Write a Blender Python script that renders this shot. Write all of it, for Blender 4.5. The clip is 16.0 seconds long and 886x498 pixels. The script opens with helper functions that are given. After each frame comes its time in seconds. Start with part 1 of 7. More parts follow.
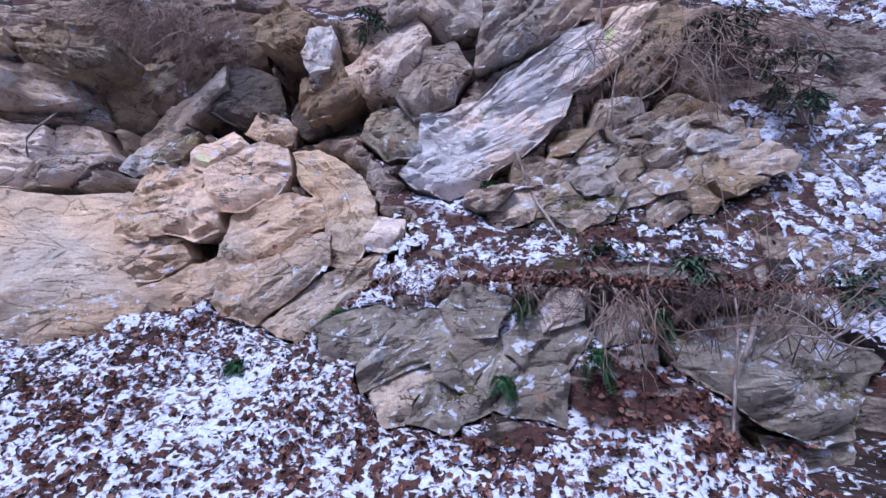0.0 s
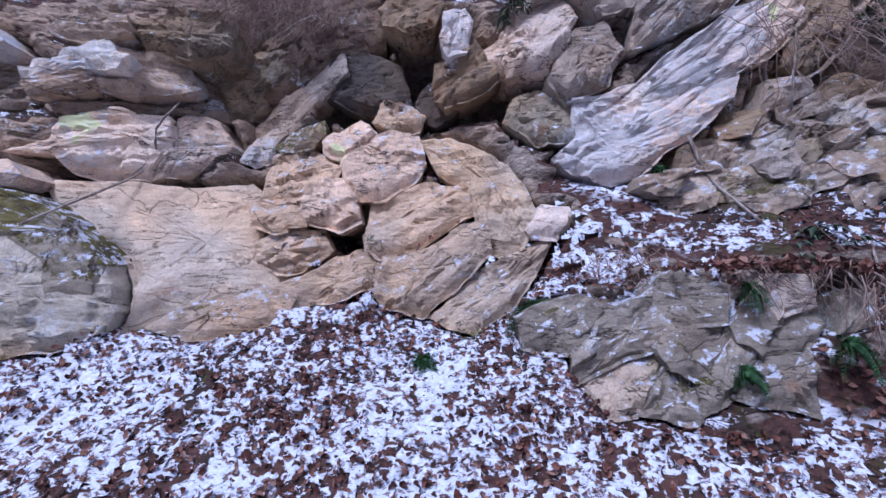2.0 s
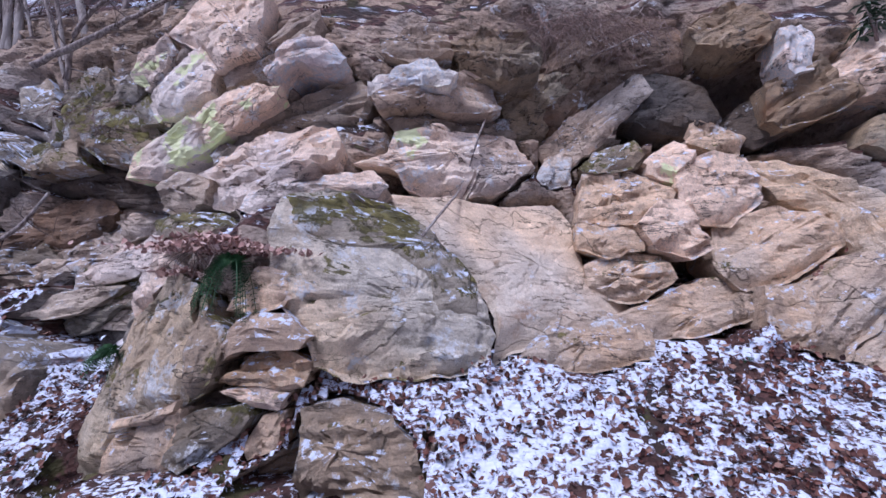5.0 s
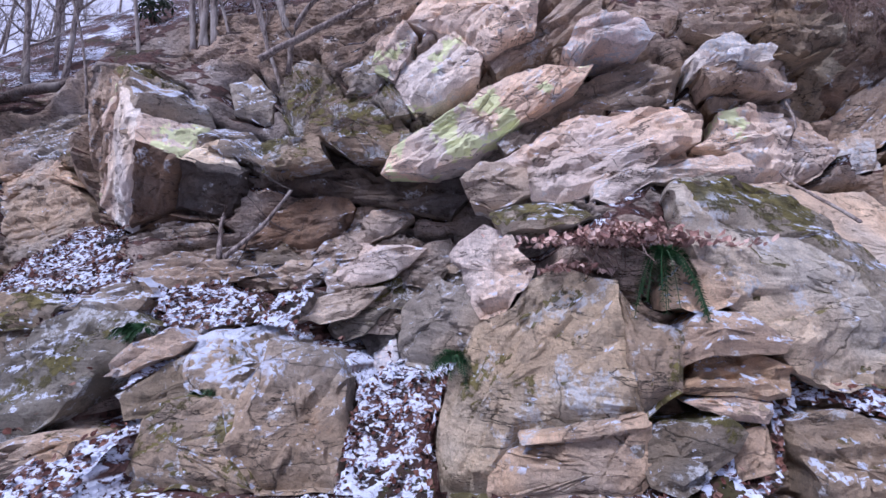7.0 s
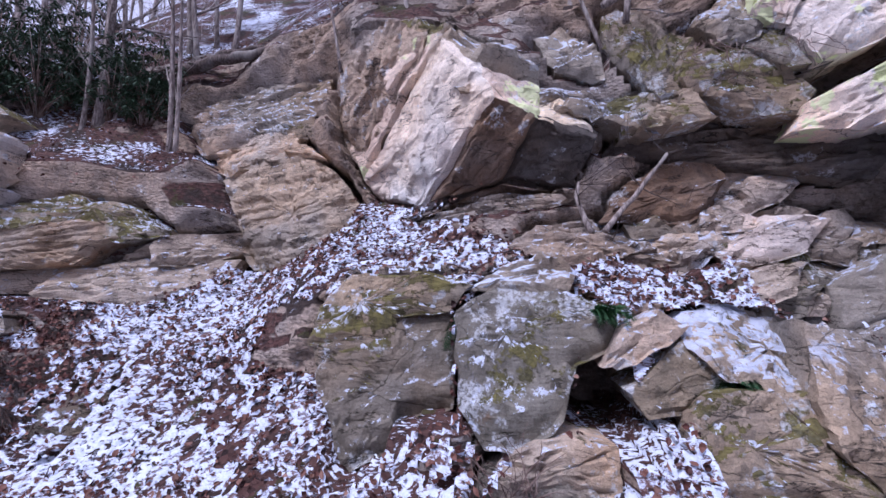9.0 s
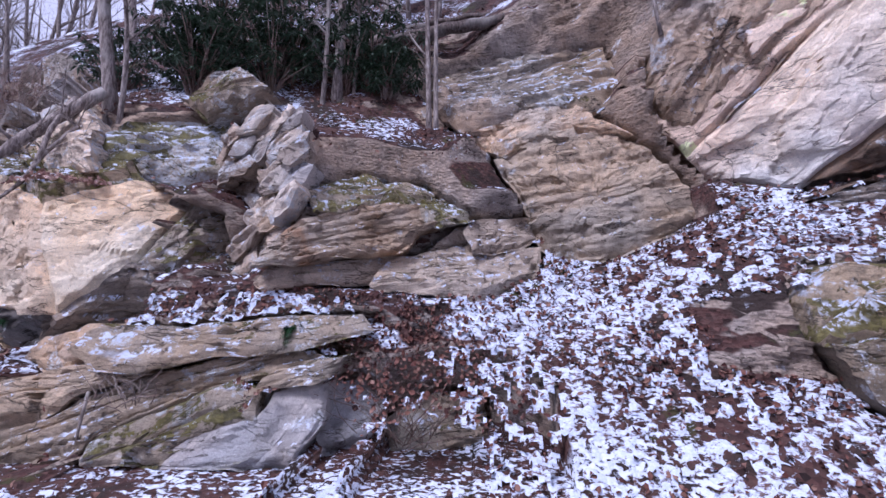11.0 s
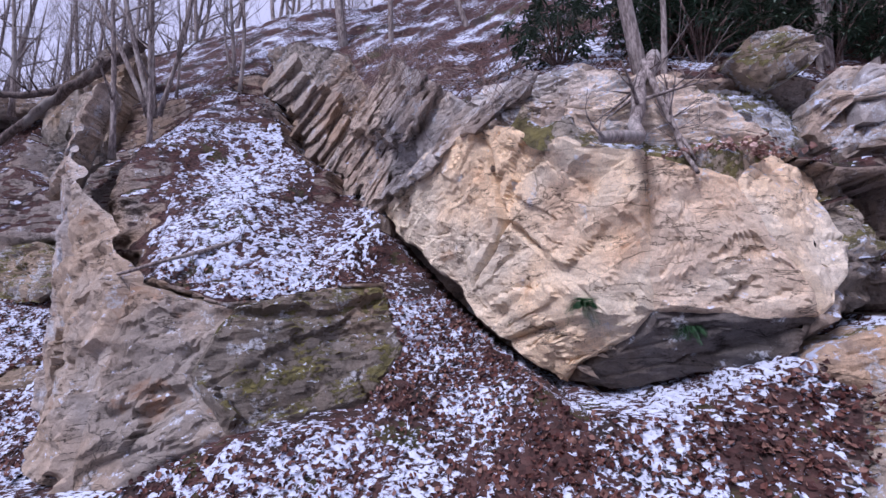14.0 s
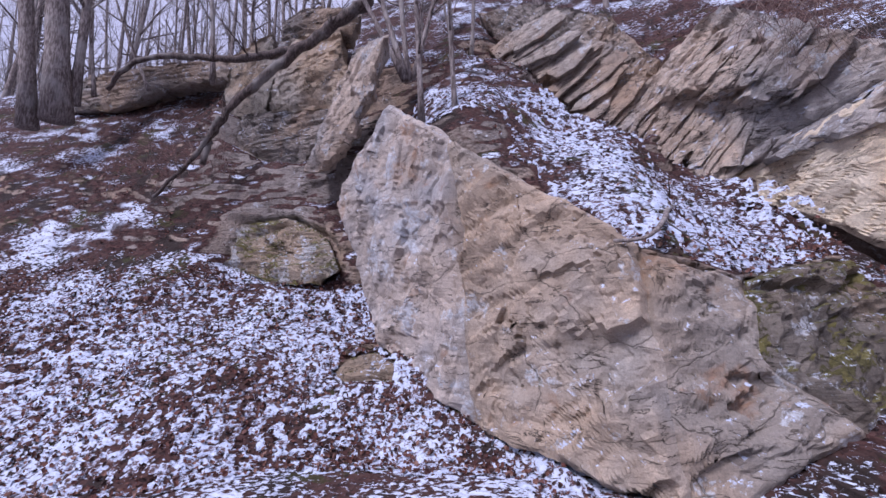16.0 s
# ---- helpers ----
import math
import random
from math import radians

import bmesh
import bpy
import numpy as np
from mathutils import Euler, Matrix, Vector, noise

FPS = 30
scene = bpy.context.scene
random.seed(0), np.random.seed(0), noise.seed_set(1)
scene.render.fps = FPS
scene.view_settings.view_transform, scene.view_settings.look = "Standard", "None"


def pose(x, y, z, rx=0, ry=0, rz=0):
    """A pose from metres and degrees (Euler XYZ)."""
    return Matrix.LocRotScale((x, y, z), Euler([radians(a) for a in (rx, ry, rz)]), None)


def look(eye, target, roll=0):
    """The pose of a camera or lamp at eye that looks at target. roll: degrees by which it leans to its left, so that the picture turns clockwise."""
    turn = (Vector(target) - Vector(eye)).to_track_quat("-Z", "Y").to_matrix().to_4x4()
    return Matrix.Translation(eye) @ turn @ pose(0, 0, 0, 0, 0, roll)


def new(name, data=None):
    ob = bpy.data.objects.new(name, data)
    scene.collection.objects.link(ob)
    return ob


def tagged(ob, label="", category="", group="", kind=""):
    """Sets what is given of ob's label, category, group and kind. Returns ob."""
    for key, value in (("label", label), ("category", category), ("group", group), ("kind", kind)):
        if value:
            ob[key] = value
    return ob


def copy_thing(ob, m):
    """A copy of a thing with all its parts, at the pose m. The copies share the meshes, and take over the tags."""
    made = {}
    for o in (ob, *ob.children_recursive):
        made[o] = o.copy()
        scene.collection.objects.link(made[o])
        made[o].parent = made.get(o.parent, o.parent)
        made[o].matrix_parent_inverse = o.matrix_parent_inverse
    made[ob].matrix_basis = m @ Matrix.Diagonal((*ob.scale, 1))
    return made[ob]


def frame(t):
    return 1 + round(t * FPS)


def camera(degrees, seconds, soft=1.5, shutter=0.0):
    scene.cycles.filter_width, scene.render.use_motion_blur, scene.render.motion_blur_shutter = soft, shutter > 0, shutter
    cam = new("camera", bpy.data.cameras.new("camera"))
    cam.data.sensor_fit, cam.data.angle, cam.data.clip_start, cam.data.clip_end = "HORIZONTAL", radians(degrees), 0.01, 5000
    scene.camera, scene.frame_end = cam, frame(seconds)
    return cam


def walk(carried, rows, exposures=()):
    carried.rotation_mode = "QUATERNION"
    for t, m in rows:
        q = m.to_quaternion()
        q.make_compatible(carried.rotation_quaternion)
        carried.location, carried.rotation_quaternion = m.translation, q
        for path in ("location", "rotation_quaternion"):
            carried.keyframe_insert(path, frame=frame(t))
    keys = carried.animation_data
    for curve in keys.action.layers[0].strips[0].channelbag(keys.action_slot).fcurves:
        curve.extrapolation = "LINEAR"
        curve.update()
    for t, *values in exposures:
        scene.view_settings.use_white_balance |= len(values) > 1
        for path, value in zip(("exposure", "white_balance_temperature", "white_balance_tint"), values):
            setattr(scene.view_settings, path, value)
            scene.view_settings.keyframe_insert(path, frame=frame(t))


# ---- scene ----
cam = camera(95.0, 16.0)
PATH = [
    (0, (0.168, 0.396, 1.567), (0.144, 2.387, 1.75), 0.7),
    (0.5, (-0.243, 0.416, 1.558), (-0.272, 2.409, 1.731), 0.7),
    (1, (-0.712, 0.445, 1.557), (-0.739, 2.438, 1.717), 0.5),
    (1.5, (-1.218, 0.49, 1.533), (-1.244, 2.484, 1.69), 0.1),
    (2, (-1.778, 0.544, 1.502), (-1.8, 2.538, 1.661), -0.1),
    (2.5, (-2.385, 0.601, 1.479), (-2.403, 2.594, 1.638), -0.4),
    (3, (-3.001, 0.663, 1.464), (-3.03, 2.655, 1.631), -0.6),
    (3.2, (-3.364, 0.722, 1.497), (-3.358, 2.715, 1.66), -0.7),
    (5.3, (-5.944, 0.815, 1.289), (-6.155, 2.772, 1.643), 2.7),
    (5.5, (-6.251, 0.829, 1.275), (-6.469, 2.785, 1.633), 2.6),
    (6, (-7.103, 0.84, 1.239), (-7.332, 2.795, 1.595), 2.4),
    (6.5, (-8.068, 0.852, 1.185), (-8.309, 2.805, 1.542), 2.2),
    (7, (-9.154, 0.872, 1.158), (-9.404, 2.826, 1.505), 1.9),
    (7.5, (-10.388, 0.863, 1.086), (-10.629, 2.818, 1.429), 1.5),
    (8, (-11.617, 0.905, 1.067), (-11.861, 2.864, 1.386), 1.1),
    (8.5, (-12.875, 0.957, 0.996), (-13.122, 2.917, 1.307), 1.1),
    (9, (-14.161, 1.01, 0.922), (-14.411, 2.971, 1.226), 1.2),
    (9.5, (-15.419, 1.106, 0.84), (-15.678, 3.066, 1.143), 1.6),
    (9.7, (-15.928, 1.137, 0.783), (-16.184, 3.096, 1.095), 1.8),
    (11.8, (-21.213, 1.05, 0.933), (-21.469, 3.021, 1.157), 0.2),
    (12, (-21.771, 1.051, 0.903), (-22.026, 3.02, 1.142), 0.0),
    (12.5, (-23.076, 1.065, 0.869), (-23.326, 3.031, 1.132), -0.3),
    (13, (-24.414, 1.101, 0.832), (-24.665, 3.065, 1.114), -0.4),
    (13.5, (-25.884, 1.168, 0.834), (-26.123, 3.134, 1.112), -0.5),
    (14, (-27.429, 1.157, 0.735), (-27.634, 3.124, 1.033), -0.8),
    (14.5, (-28.874, 1.315, 0.695), (-29.111, 3.279, 0.991), -1.1),
    (15, (-30.328, 1.411, 0.614), (-30.592, 3.37, 0.92), -1.0),
    (15.5, (-32.029, 1.358, 0.612), (-32.264, 3.324, 0.898), -0.9),
    (16, (-33.853, 1.453, 0.593), (-34.038, 3.425, 0.867), -0.9),
]
walk(cam, [(t, look(eye, target, roll)) for t, eye, target, roll in PATH], [(0, 0.73, 4900, 21), (3, 0.58, 4950, 21), (6, 0.73, 5120, 22), (9.5, 0.76, 5150, 24), (12.5, 0.78, 5150, 24), (14.5, 0.56, 5280, 26), (16, 0.51, 5280, 25)])

# ---- light: a bright overcast sky with a soft sun behind it ----
world = bpy.data.worlds.new("sky")
scene.world = world
world.use_nodes = True
_n = world.node_tree.nodes
_sky = _n.new("ShaderNodeTexSky")
_sky.sky_type = "NISHITA"
_sky.sun_disc = False
_sky.sun_elevation = radians(50)
_sky.sun_rotation = radians(207)
_sky.dust_density = 3.0
_sky.air_density = 1.3
_cloud = _n.new("ShaderNodeMix")
_cloud.data_type = "RGBA"
_cloud.inputs["Factor"].default_value = 0.85
_cloud.inputs[7].default_value = (10.6, 10.0, 11.2, 1)
world.node_tree.links.new(_sky.outputs[0], _cloud.inputs[6])
world.node_tree.links.new(_cloud.outputs[2], _n["Background"].inputs[0])
_n["Background"].inputs["Strength"].default_value = 0.050

sun = new("sun", bpy.data.lights.new("sun", "SUN"))
sun.data.energy = 2.1
sun.data.angle = radians(16)
sun.data.color = (1.0, 0.91, 0.84)
sun.matrix_world = look((0, 0, 0), (0.35, 0.62, -0.86))

# ---- materials ----
class Nodes:
    """A small wrapper that strings shader nodes together."""

    def __init__(self, name):
        self.mat = bpy.data.materials.new(name)
        self.mat.use_nodes = True
        self.tree = self.mat.node_tree
        self.bsdf = self.tree.nodes["Principled BSDF"]
        self.bsdf.inputs["Specular IOR Level"].default_value = 0.25
        self.pos = self.node("ShaderNodeNewGeometry")

    def node(self, kind, **values):
        n = self.tree.nodes.new(kind)
        for key, value in values.items():
            setattr(n, key, value)
        return n

    def put(self, socket, value):
        if isinstance(value, bpy.types.NodeSocket):
            self.tree.links.new(value, socket)
        elif isinstance(value, tuple) and len(value) == 3 and socket.type == "RGBA":
            socket.default_value = (*value, 1)
        else:
            socket.default_value = value

    def where(self, turn=(0, 0, 0), scale=(1, 1, 1), shift=(0, 0, 0)):
        m = self.node("ShaderNodeMapping")
        self.put(m.inputs["Vector"], self.pos.outputs["Position"])
        m.inputs["Rotation"].default_value = [radians(a) for a in turn]
        m.inputs["Scale"].default_value = scale
        m.inputs["Location"].default_value = shift
        return m.outputs[0]

    def noise(self, at, scale, detail=4.0, rough=0.55, warp=0.0):
        t = self.node("ShaderNodeTexNoise")
        self.put(t.inputs["Vector"], at)
        t.inputs["Scale"].default_value = scale
        t.inputs["Detail"].default_value = detail
        t.inputs["Roughness"].default_value = rough
        t.inputs["Distortion"].default_value = warp
        return t.outputs["Fac"]

    def voronoi(self, at, scale, feature="DISTANCE_TO_EDGE", out="Distance"):
        t = self.node("ShaderNodeTexVoronoi", feature=feature)
        self.put(t.inputs["Vector"], at)
        t.inputs["Scale"].default_value = scale
        return t.outputs[out]

    def step(self, value, low, high, to=(0.0, 1.0)):
        m = self.node("ShaderNodeMapRange", interpolation_type="SMOOTHSTEP")
        self.put(m.inputs["Value"], value)
        for key, v in zip(("From Min", "From Max", "To Min", "To Max"), (low, high, *to)):
            m.inputs[key].default_value = v
        return m.outputs[0]

    def math(self, op, a, b=0.0):
        m = self.node("ShaderNodeMath", operation=op)
        self.put(m.inputs[0], a)
        self.put(m.inputs[1], b)
        return m.outputs[0]

    def mix(self, fac, a, b, blend="MIX"):
        m = self.node("ShaderNodeMix", data_type="RGBA", blend_type=blend)
        self.put(m.inputs["Factor"], fac)
        self.put(m.inputs[6], a)
        self.put(m.inputs[7], b)
        return m.outputs[2]

    def upness(self):
        s = self.node("ShaderNodeSeparateXYZ")
        self.put(s.inputs[0], self.pos.outputs["Normal"])
        return s.outputs["Z"]

    def bump(self, height, strength, distance, under=None):
        b = self.node("ShaderNodeBump")
        b.inputs["Strength"].default_value = strength
        b.inputs["Distance"].default_value = distance
        self.put(b.inputs["Height"], height)
        if under:
            self.put(b.inputs["Normal"], under)
        return b.outputs[0]

    def done(self, colour, rough=0.85, normal=None):
        self.put(self.bsdf.inputs["Base Color"], colour)
        self.put(self.bsdf.inputs["Roughness"], rough)
        if normal:
            self.put(self.bsdf.inputs["Normal"], normal)
        return self.mat


def rock_colour(n, at, bed, pale, mid, dark, vary, lichen, rust, calm=1.0):
    """Mottled, streaked and stained stone; gives the colour and a height for its relief."""
    big = n.noise(at, 0.9, 4, 0.6)
    mott = n.noise(at, 5.0, 7, 0.68)
    streak = n.noise(bed, 2.6, 8, 0.72, 0.8)
    grain = n.noise(at, 55.0, 3, 0.7)
    c = n.mix(n.step(n.math("ADD", big, n.math("MULTIPLY", n.math("SUBTRACT", vary, 0.5), 0.3)), 0.38, 0.62), mid, pale)
    tone = n.step(n.noise(n.where(shift=(2, 4, 6)), 0.45, 3, 0.55), 0.40, 0.60)
    c = n.mix(1.0, c, n.mix(tone, (0.92, 0.97, 1.03), (1.12, 1.02, 0.90)), "MULTIPLY")
    grey = n.step(n.noise(n.where(shift=(5, 2, 9)), 1.9, 6, 0.66), 0.50, 0.62)
    c = n.mix(n.math("MULTIPLY", grey, 0.3 * calm), c, n.mix(0.5, dark, (0.30, 0.29, 0.275)))
    c = n.mix(n.math("MULTIPLY", n.step(streak, 0.54, 0.66), 0.38 * calm), c, dark)
    c = n.mix(n.math("MULTIPLY", n.step(mott, 0.53, 0.61), 0.6 * calm), c, dark)
    c = n.mix(n.math("MULTIPLY", n.step(mott, 0.46, 0.34), 0.40), c, n.mix(1.0, c, (1.6, 1.56, 1.5), "MULTIPLY"))
    ore = n.step(n.noise(n.where(shift=(1, 7, 3)), 1.2, 6, 0.65, 0.5), 0.70 - 0.3 * rust, 0.84 - 0.3 * rust)
    c = n.mix(n.math("MULTIPLY", ore, 0.7), c, n.mix(streak, (0.20, 0.085, 0.04), (0.42, 0.22, 0.09)))
    run = n.step(n.noise(n.where(scale=(5, 5, 0.5), shift=(3, 0, 0)), 1.3, 5, 0.6), 0.58, 0.72)
    c = n.mix(n.math("MULTIPLY", run, 0.3 * calm), c, dark)
    c = n.mix(n.math("MULTIPLY", n.step(grain, 0.44, 0.66), 0.3), c, n.mix(1.0, c, (1.6, 1.58, 1.55), "MULTIPLY"))
    pit = n.step(n.noise(n.where(shift=(4, 1, 2)), 30.0, 5, 0.72), 0.55, 0.63)
    c = n.mix(n.math("MULTIPLY", pit, 0.35), c, n.mix(0.35, dark, (0.02, 0.017, 0.014)))
    patch = n.math("MULTIPLY", n.step(n.noise(n.where(shift=(8, 8, 1)), 2.2, 6, 0.7), 0.66 - 0.24 * lichen, 0.71 - 0.24 * lichen),
                   n.step(n.noise(at, 22.0, 4, 0.7), 0.36, 0.56))
    c = n.mix(n.math("MULTIPLY", patch, 0.8), c, n.mix(grain, (0.50, 0.52, 0.54), (0.80, 0.82, 0.84)))
    part = n.math("ABSOLUTE", n.math("SUBTRACT", n.noise(bed, 1.1, 5, 0.6, 0.4), 0.5))
    split = n.math("MULTIPLY", n.step(part, 0.011, 0.004), n.step(n.noise(n.where(shift=(6, 3, 8)), 1.6, 3), 0.49, 0.56))
    c = n.mix(n.math("MULTIPLY", split, 0.85), c, n.mix(0.5, dark, (0.015, 0.012, 0.010)))
    h = n.math("ADD", n.math("MULTIPLY", streak, 0.9), n.math("MULTIPLY", mott, 1.1))
    h = n.math("SUBTRACT", h, n.math("MULTIPLY", split, 0.8))
    return c, h, grain, mott


def rock_material(name, pale, mid, dark, dip=0.0, moss=0.3, snow=0.3, lichen=0.3, rust=0.2, seed=0.0, gold=False, calm=1.0):
    """Bedded rock: streaks along the dip, mottling, rust stains, lichen spots, moss patches and snow grains on its upper sides."""
    n = Nodes(name)
    at = n.where(shift=(seed, seed * 0.7, 0))
    bed = n.where(turn=(0, dip, 0), scale=(1.0, 1.0, 4.5), shift=(seed, 0, seed))
    vary = n.node("ShaderNodeObjectInfo").outputs["Random"]
    c, h, grain, mott = rock_colour(n, at, bed, pale, mid, dark, vary, lichen, rust, calm)
    if gold:
        patch = n.step(n.math("ADD", n.noise(at, 1.5, 2), n.math("MULTIPLY", n.noise(at, 14.0, 4), 0.25)), 0.68, 0.715)
        c = n.mix(n.math("MULTIPLY", patch, 0.9), c, (0.76, 0.81, 0.44))
    up = n.upness()
    mossy = n.math("ADD", n.noise(at, 1.15, 9, 0.74), n.math("MULTIPLY", up, 0.14))
    mossy = n.step(mossy, 0.74 - 0.26 * moss, 0.78 - 0.26 * moss)
    mosscol = n.mix(n.step(mott, 0.35, 0.65), (0.060, 0.055, 0.017), (0.210, 0.185, 0.055))
    mossy = n.math("MULTIPLY", mossy, min(1.0, moss * 4) * 0.9)
    c = n.mix(mossy, c, mosscol)
    flake = n.math("ADD", n.noise(at, 10.0, 6, 0.7), n.math("MULTIPLY", n.noise(at, 1.7, 2), 0.35))
    flake = n.math("MULTIPLY", n.step(flake, 0.78 - 0.15 * snow, 0.83 - 0.15 * snow), n.step(up, 0.35, 0.6))
    flake = n.math("MULTIPLY", flake, 1.0 if snow > 0 else 0.0)
    c = n.mix(flake, c, (0.68, 0.73, 0.86))
    warp = n.node("ShaderNodeTexNoise")
    n.put(warp.inputs["Vector"], at)
    warp.inputs["Scale"].default_value = 1.8
    warp.inputs["Detail"].default_value = 5.0
    bent = n.node("ShaderNodeVectorMath", operation="MULTIPLY_ADD")
    n.put(bent.inputs[0], warp.outputs["Color"])
    bent.inputs[1].default_value = (0.55, 0.55, 0.55)
    n.put(bent.inputs[2], n.where(turn=(0, dip + 8, 0), scale=(0.8, 0.8, 1.7), shift=(seed, 3, 1)))
    crack = n.step(n.voronoi(bent.outputs[0], 0.9), 0.0, 0.010)
    some = n.step(n.noise(at, 0.9, 3), 0.45, 0.55)
    crack = n.math("MAXIMUM", crack, some)
    c = n.mix(n.math("MULTIPLY", n.step(crack, 0.7, 0.2), 0.5), c, n.mix(0.6, dark, (0.02, 0.017, 0.014)))
    h = n.math("ADD", h, n.math("MULTIPLY", crack, 0.5))
    h = n.math("ADD", h, n.math("MULTIPLY", mossy, 0.5))
    for size, high in ((3.2, 0.9), (8.5, 0.45)):
        cell = n.node("ShaderNodeTexVoronoi", feature="F1")
        n.put(cell.inputs["Vector"], bent.outputs[0])
        cell.inputs["Scale"].default_value = size
        one = n.node("ShaderNodeSeparateColor")
        n.put(one.inputs[0], cell.outputs["Color"])
        h = n.math("ADD", h, n.math("MULTIPLY", one.outputs[0], high))
        h = n.math("SUBTRACT", h, n.math("MULTIPLY", cell.outputs["Distance"], 0.5 * high))
    normal = n.bump(h, 1.0, 0.06 if calm > 0.5 else 0.035)
    normal = n.bump(n.noise(at, 24.0, 5, 0.75), 0.8, 0.022, normal)
    normal = n.bump(grain, 0.5, 0.010, normal)
    return n.done(c, n.mix(mossy, (0.75, 0.75, 0.75), (0.95, 0.95, 0.95)), normal)


def ground_material(name):
    """Hillside: bare bedded rock where it is steep, soil and fallen leaves where it is not, and thin broken snow on the flattest."""
    n = Nodes(name)
    at = n.where()
    c, h, grain, mott = rock_colour(n, at, n.where(turn=(0, 15, 0), scale=(1, 1, 8)), (0.35, 0.29, 0.24), (0.235, 0.19, 0.155), (0.09, 0.07, 0.058),
                                    n.noise(at, 0.5, 1), 0.25, 0.2)
    up = n.math("ADD", n.upness(), n.math("MULTIPLY", n.math("SUBTRACT", n.noise(at, 1.6, 5, 0.6), 0.5), 0.35))
    cell = n.node("ShaderNodeTexVoronoi", feature="F1")
    n.put(cell.inputs["Vector"], n.where(scale=(1, 1, 1.4)))
    cell.inputs["Scale"].default_value = 17.0
    tint = n.node("ShaderNodeSeparateColor")
    n.put(tint.inputs[0], cell.outputs["Color"])
    leaf = n.mix(tint.outputs[0], (0.014, 0.0075, 0.007), (0.080, 0.036, 0.030))
    leaf = n.mix(n.math("MULTIPLY", tint.outputs[1], 0.4), leaf, (0.15, 0.088, 0.073))
    leaf = n.mix(n.step(n.noise(at, 1.4, 6), 0.52, 0.62), leaf, (0.036, 0.025, 0.021))
    c = n.mix(n.step(up, 0.27, 0.37), c, leaf)
    moss = n.math("MULTIPLY", n.step(n.noise(at, 1.1, 7, 0.7), 0.57, 0.61), n.step(up, 0.25, 0.5))
    c = n.mix(n.math("MULTIPLY", moss, 0.7), c, (0.05, 0.052, 0.016))
    fine = n.noise(n.where(scale=(0.8, 1, 1.5)), 15.0, 5, 0.62, 0.5)
    wide = n.noise(at, 0.8, 3)
    mask = n.math("ADD", fine, n.math("MULTIPLY", n.math("SUBTRACT", wide, 0.5), 0.7))
    mask = n.math("MULTIPLY", n.step(mask, 0.52, 0.57), n.step(up, 0.50, 0.64))
    c = n.mix(mask, c, (0.68, 0.73, 0.86))
    h = n.math("ADD", h, n.math("ADD", n.math("MULTIPLY", cell.outputs["Distance"], 0.8), n.math("MULTIPLY", mask, 0.6)))
    return n.done(c, 0.85, n.bump(h, 0.8, 0.04))


def leaf_material(name, tones, rough=0.6):
    n = Nodes(name)
    r = n.pos.outputs["Random Per Island"]
    ramp = n.node("ShaderNodeValToRGB")
    n.put(ramp.inputs[0], r)
    els = ramp.color_ramp.elements
    els[0].color, els[1].color = (*tones[0], 1), (*tones[-1], 1)
    for k, t in enumerate(tones[1:-1]):
        e = els.new((k + 1) / (len(tones) - 1))
        e.color = (*t, 1)
    v = n.noise(n.where(), 40.0, 3)
    c = n.mix(n.math("MULTIPLY", n.step(v, 0.4, 0.7), 0.4), ramp.outputs[0], n.mix(1.0, ramp.outputs[0], (0.5, 0.5, 0.5), "MULTIPLY"))
    return n.done(c, rough, n.bump(v, 0.4, 0.004))


def snow_material():
    """Old snow, worn through in many small places to the wet leaves under it."""
    n = Nodes("old_snow")
    at = n.where(scale=(0.8, 1, 1.5))
    f = n.noise(at, 35.0, 4, 0.7)
    c = n.mix(n.step(f, 0.35, 0.7), (0.51, 0.57, 0.72), (0.70, 0.75, 0.87))
    worn = n.noise(at, 15.0, 5, 0.62, 0.5)
    worn = n.math("ADD", worn, n.math("MULTIPLY", n.math("SUBTRACT", n.noise(at, 1.3, 3), 0.5), 0.25))
    cell = n.node("ShaderNodeTexVoronoi", feature="F1")
    n.put(cell.inputs["Vector"], at)
    cell.inputs["Scale"].default_value = 22.0
    tint = n.node("ShaderNodeSeparateColor")
    n.put(tint.inputs[0], cell.outputs["Color"])
    leaf = n.mix(tint.outputs[0], (0.020, 0.009, 0.008), (0.105, 0.045, 0.036))
    leaf = n.mix(n.math("MULTIPLY", tint.outputs[1], 0.4), leaf, (0.24, 0.15, 0.12))
    crust = n.step(worn, 0.44, 0.49)
    veil = n.math("MULTIPLY", n.step(worn, 0.36, 0.45), n.step(n.noise(at, 60.0, 3, 0.7), 0.42, 0.58))
    c = n.mix(n.math("MAXIMUM", crust, n.math("MULTIPLY", veil, 0.75)), leaf, c)
    h = n.math("ADD", n.math("MULTIPLY", f, 0.4), n.math("MULTIPLY", worn, 1.6))
    return n.done(c, 0.6, n.bump(h, 0.7, 0.03))


GROUND = ground_material("hillside_ground")
SNOW = snow_material()
DEAD_LEAF = leaf_material("dead_leaf", [(0.022, 0.010, 0.009), (0.06, 0.022, 0.018), (0.12, 0.046, 0.034), (0.17, 0.08, 0.058), (0.27, 0.16, 0.12)])

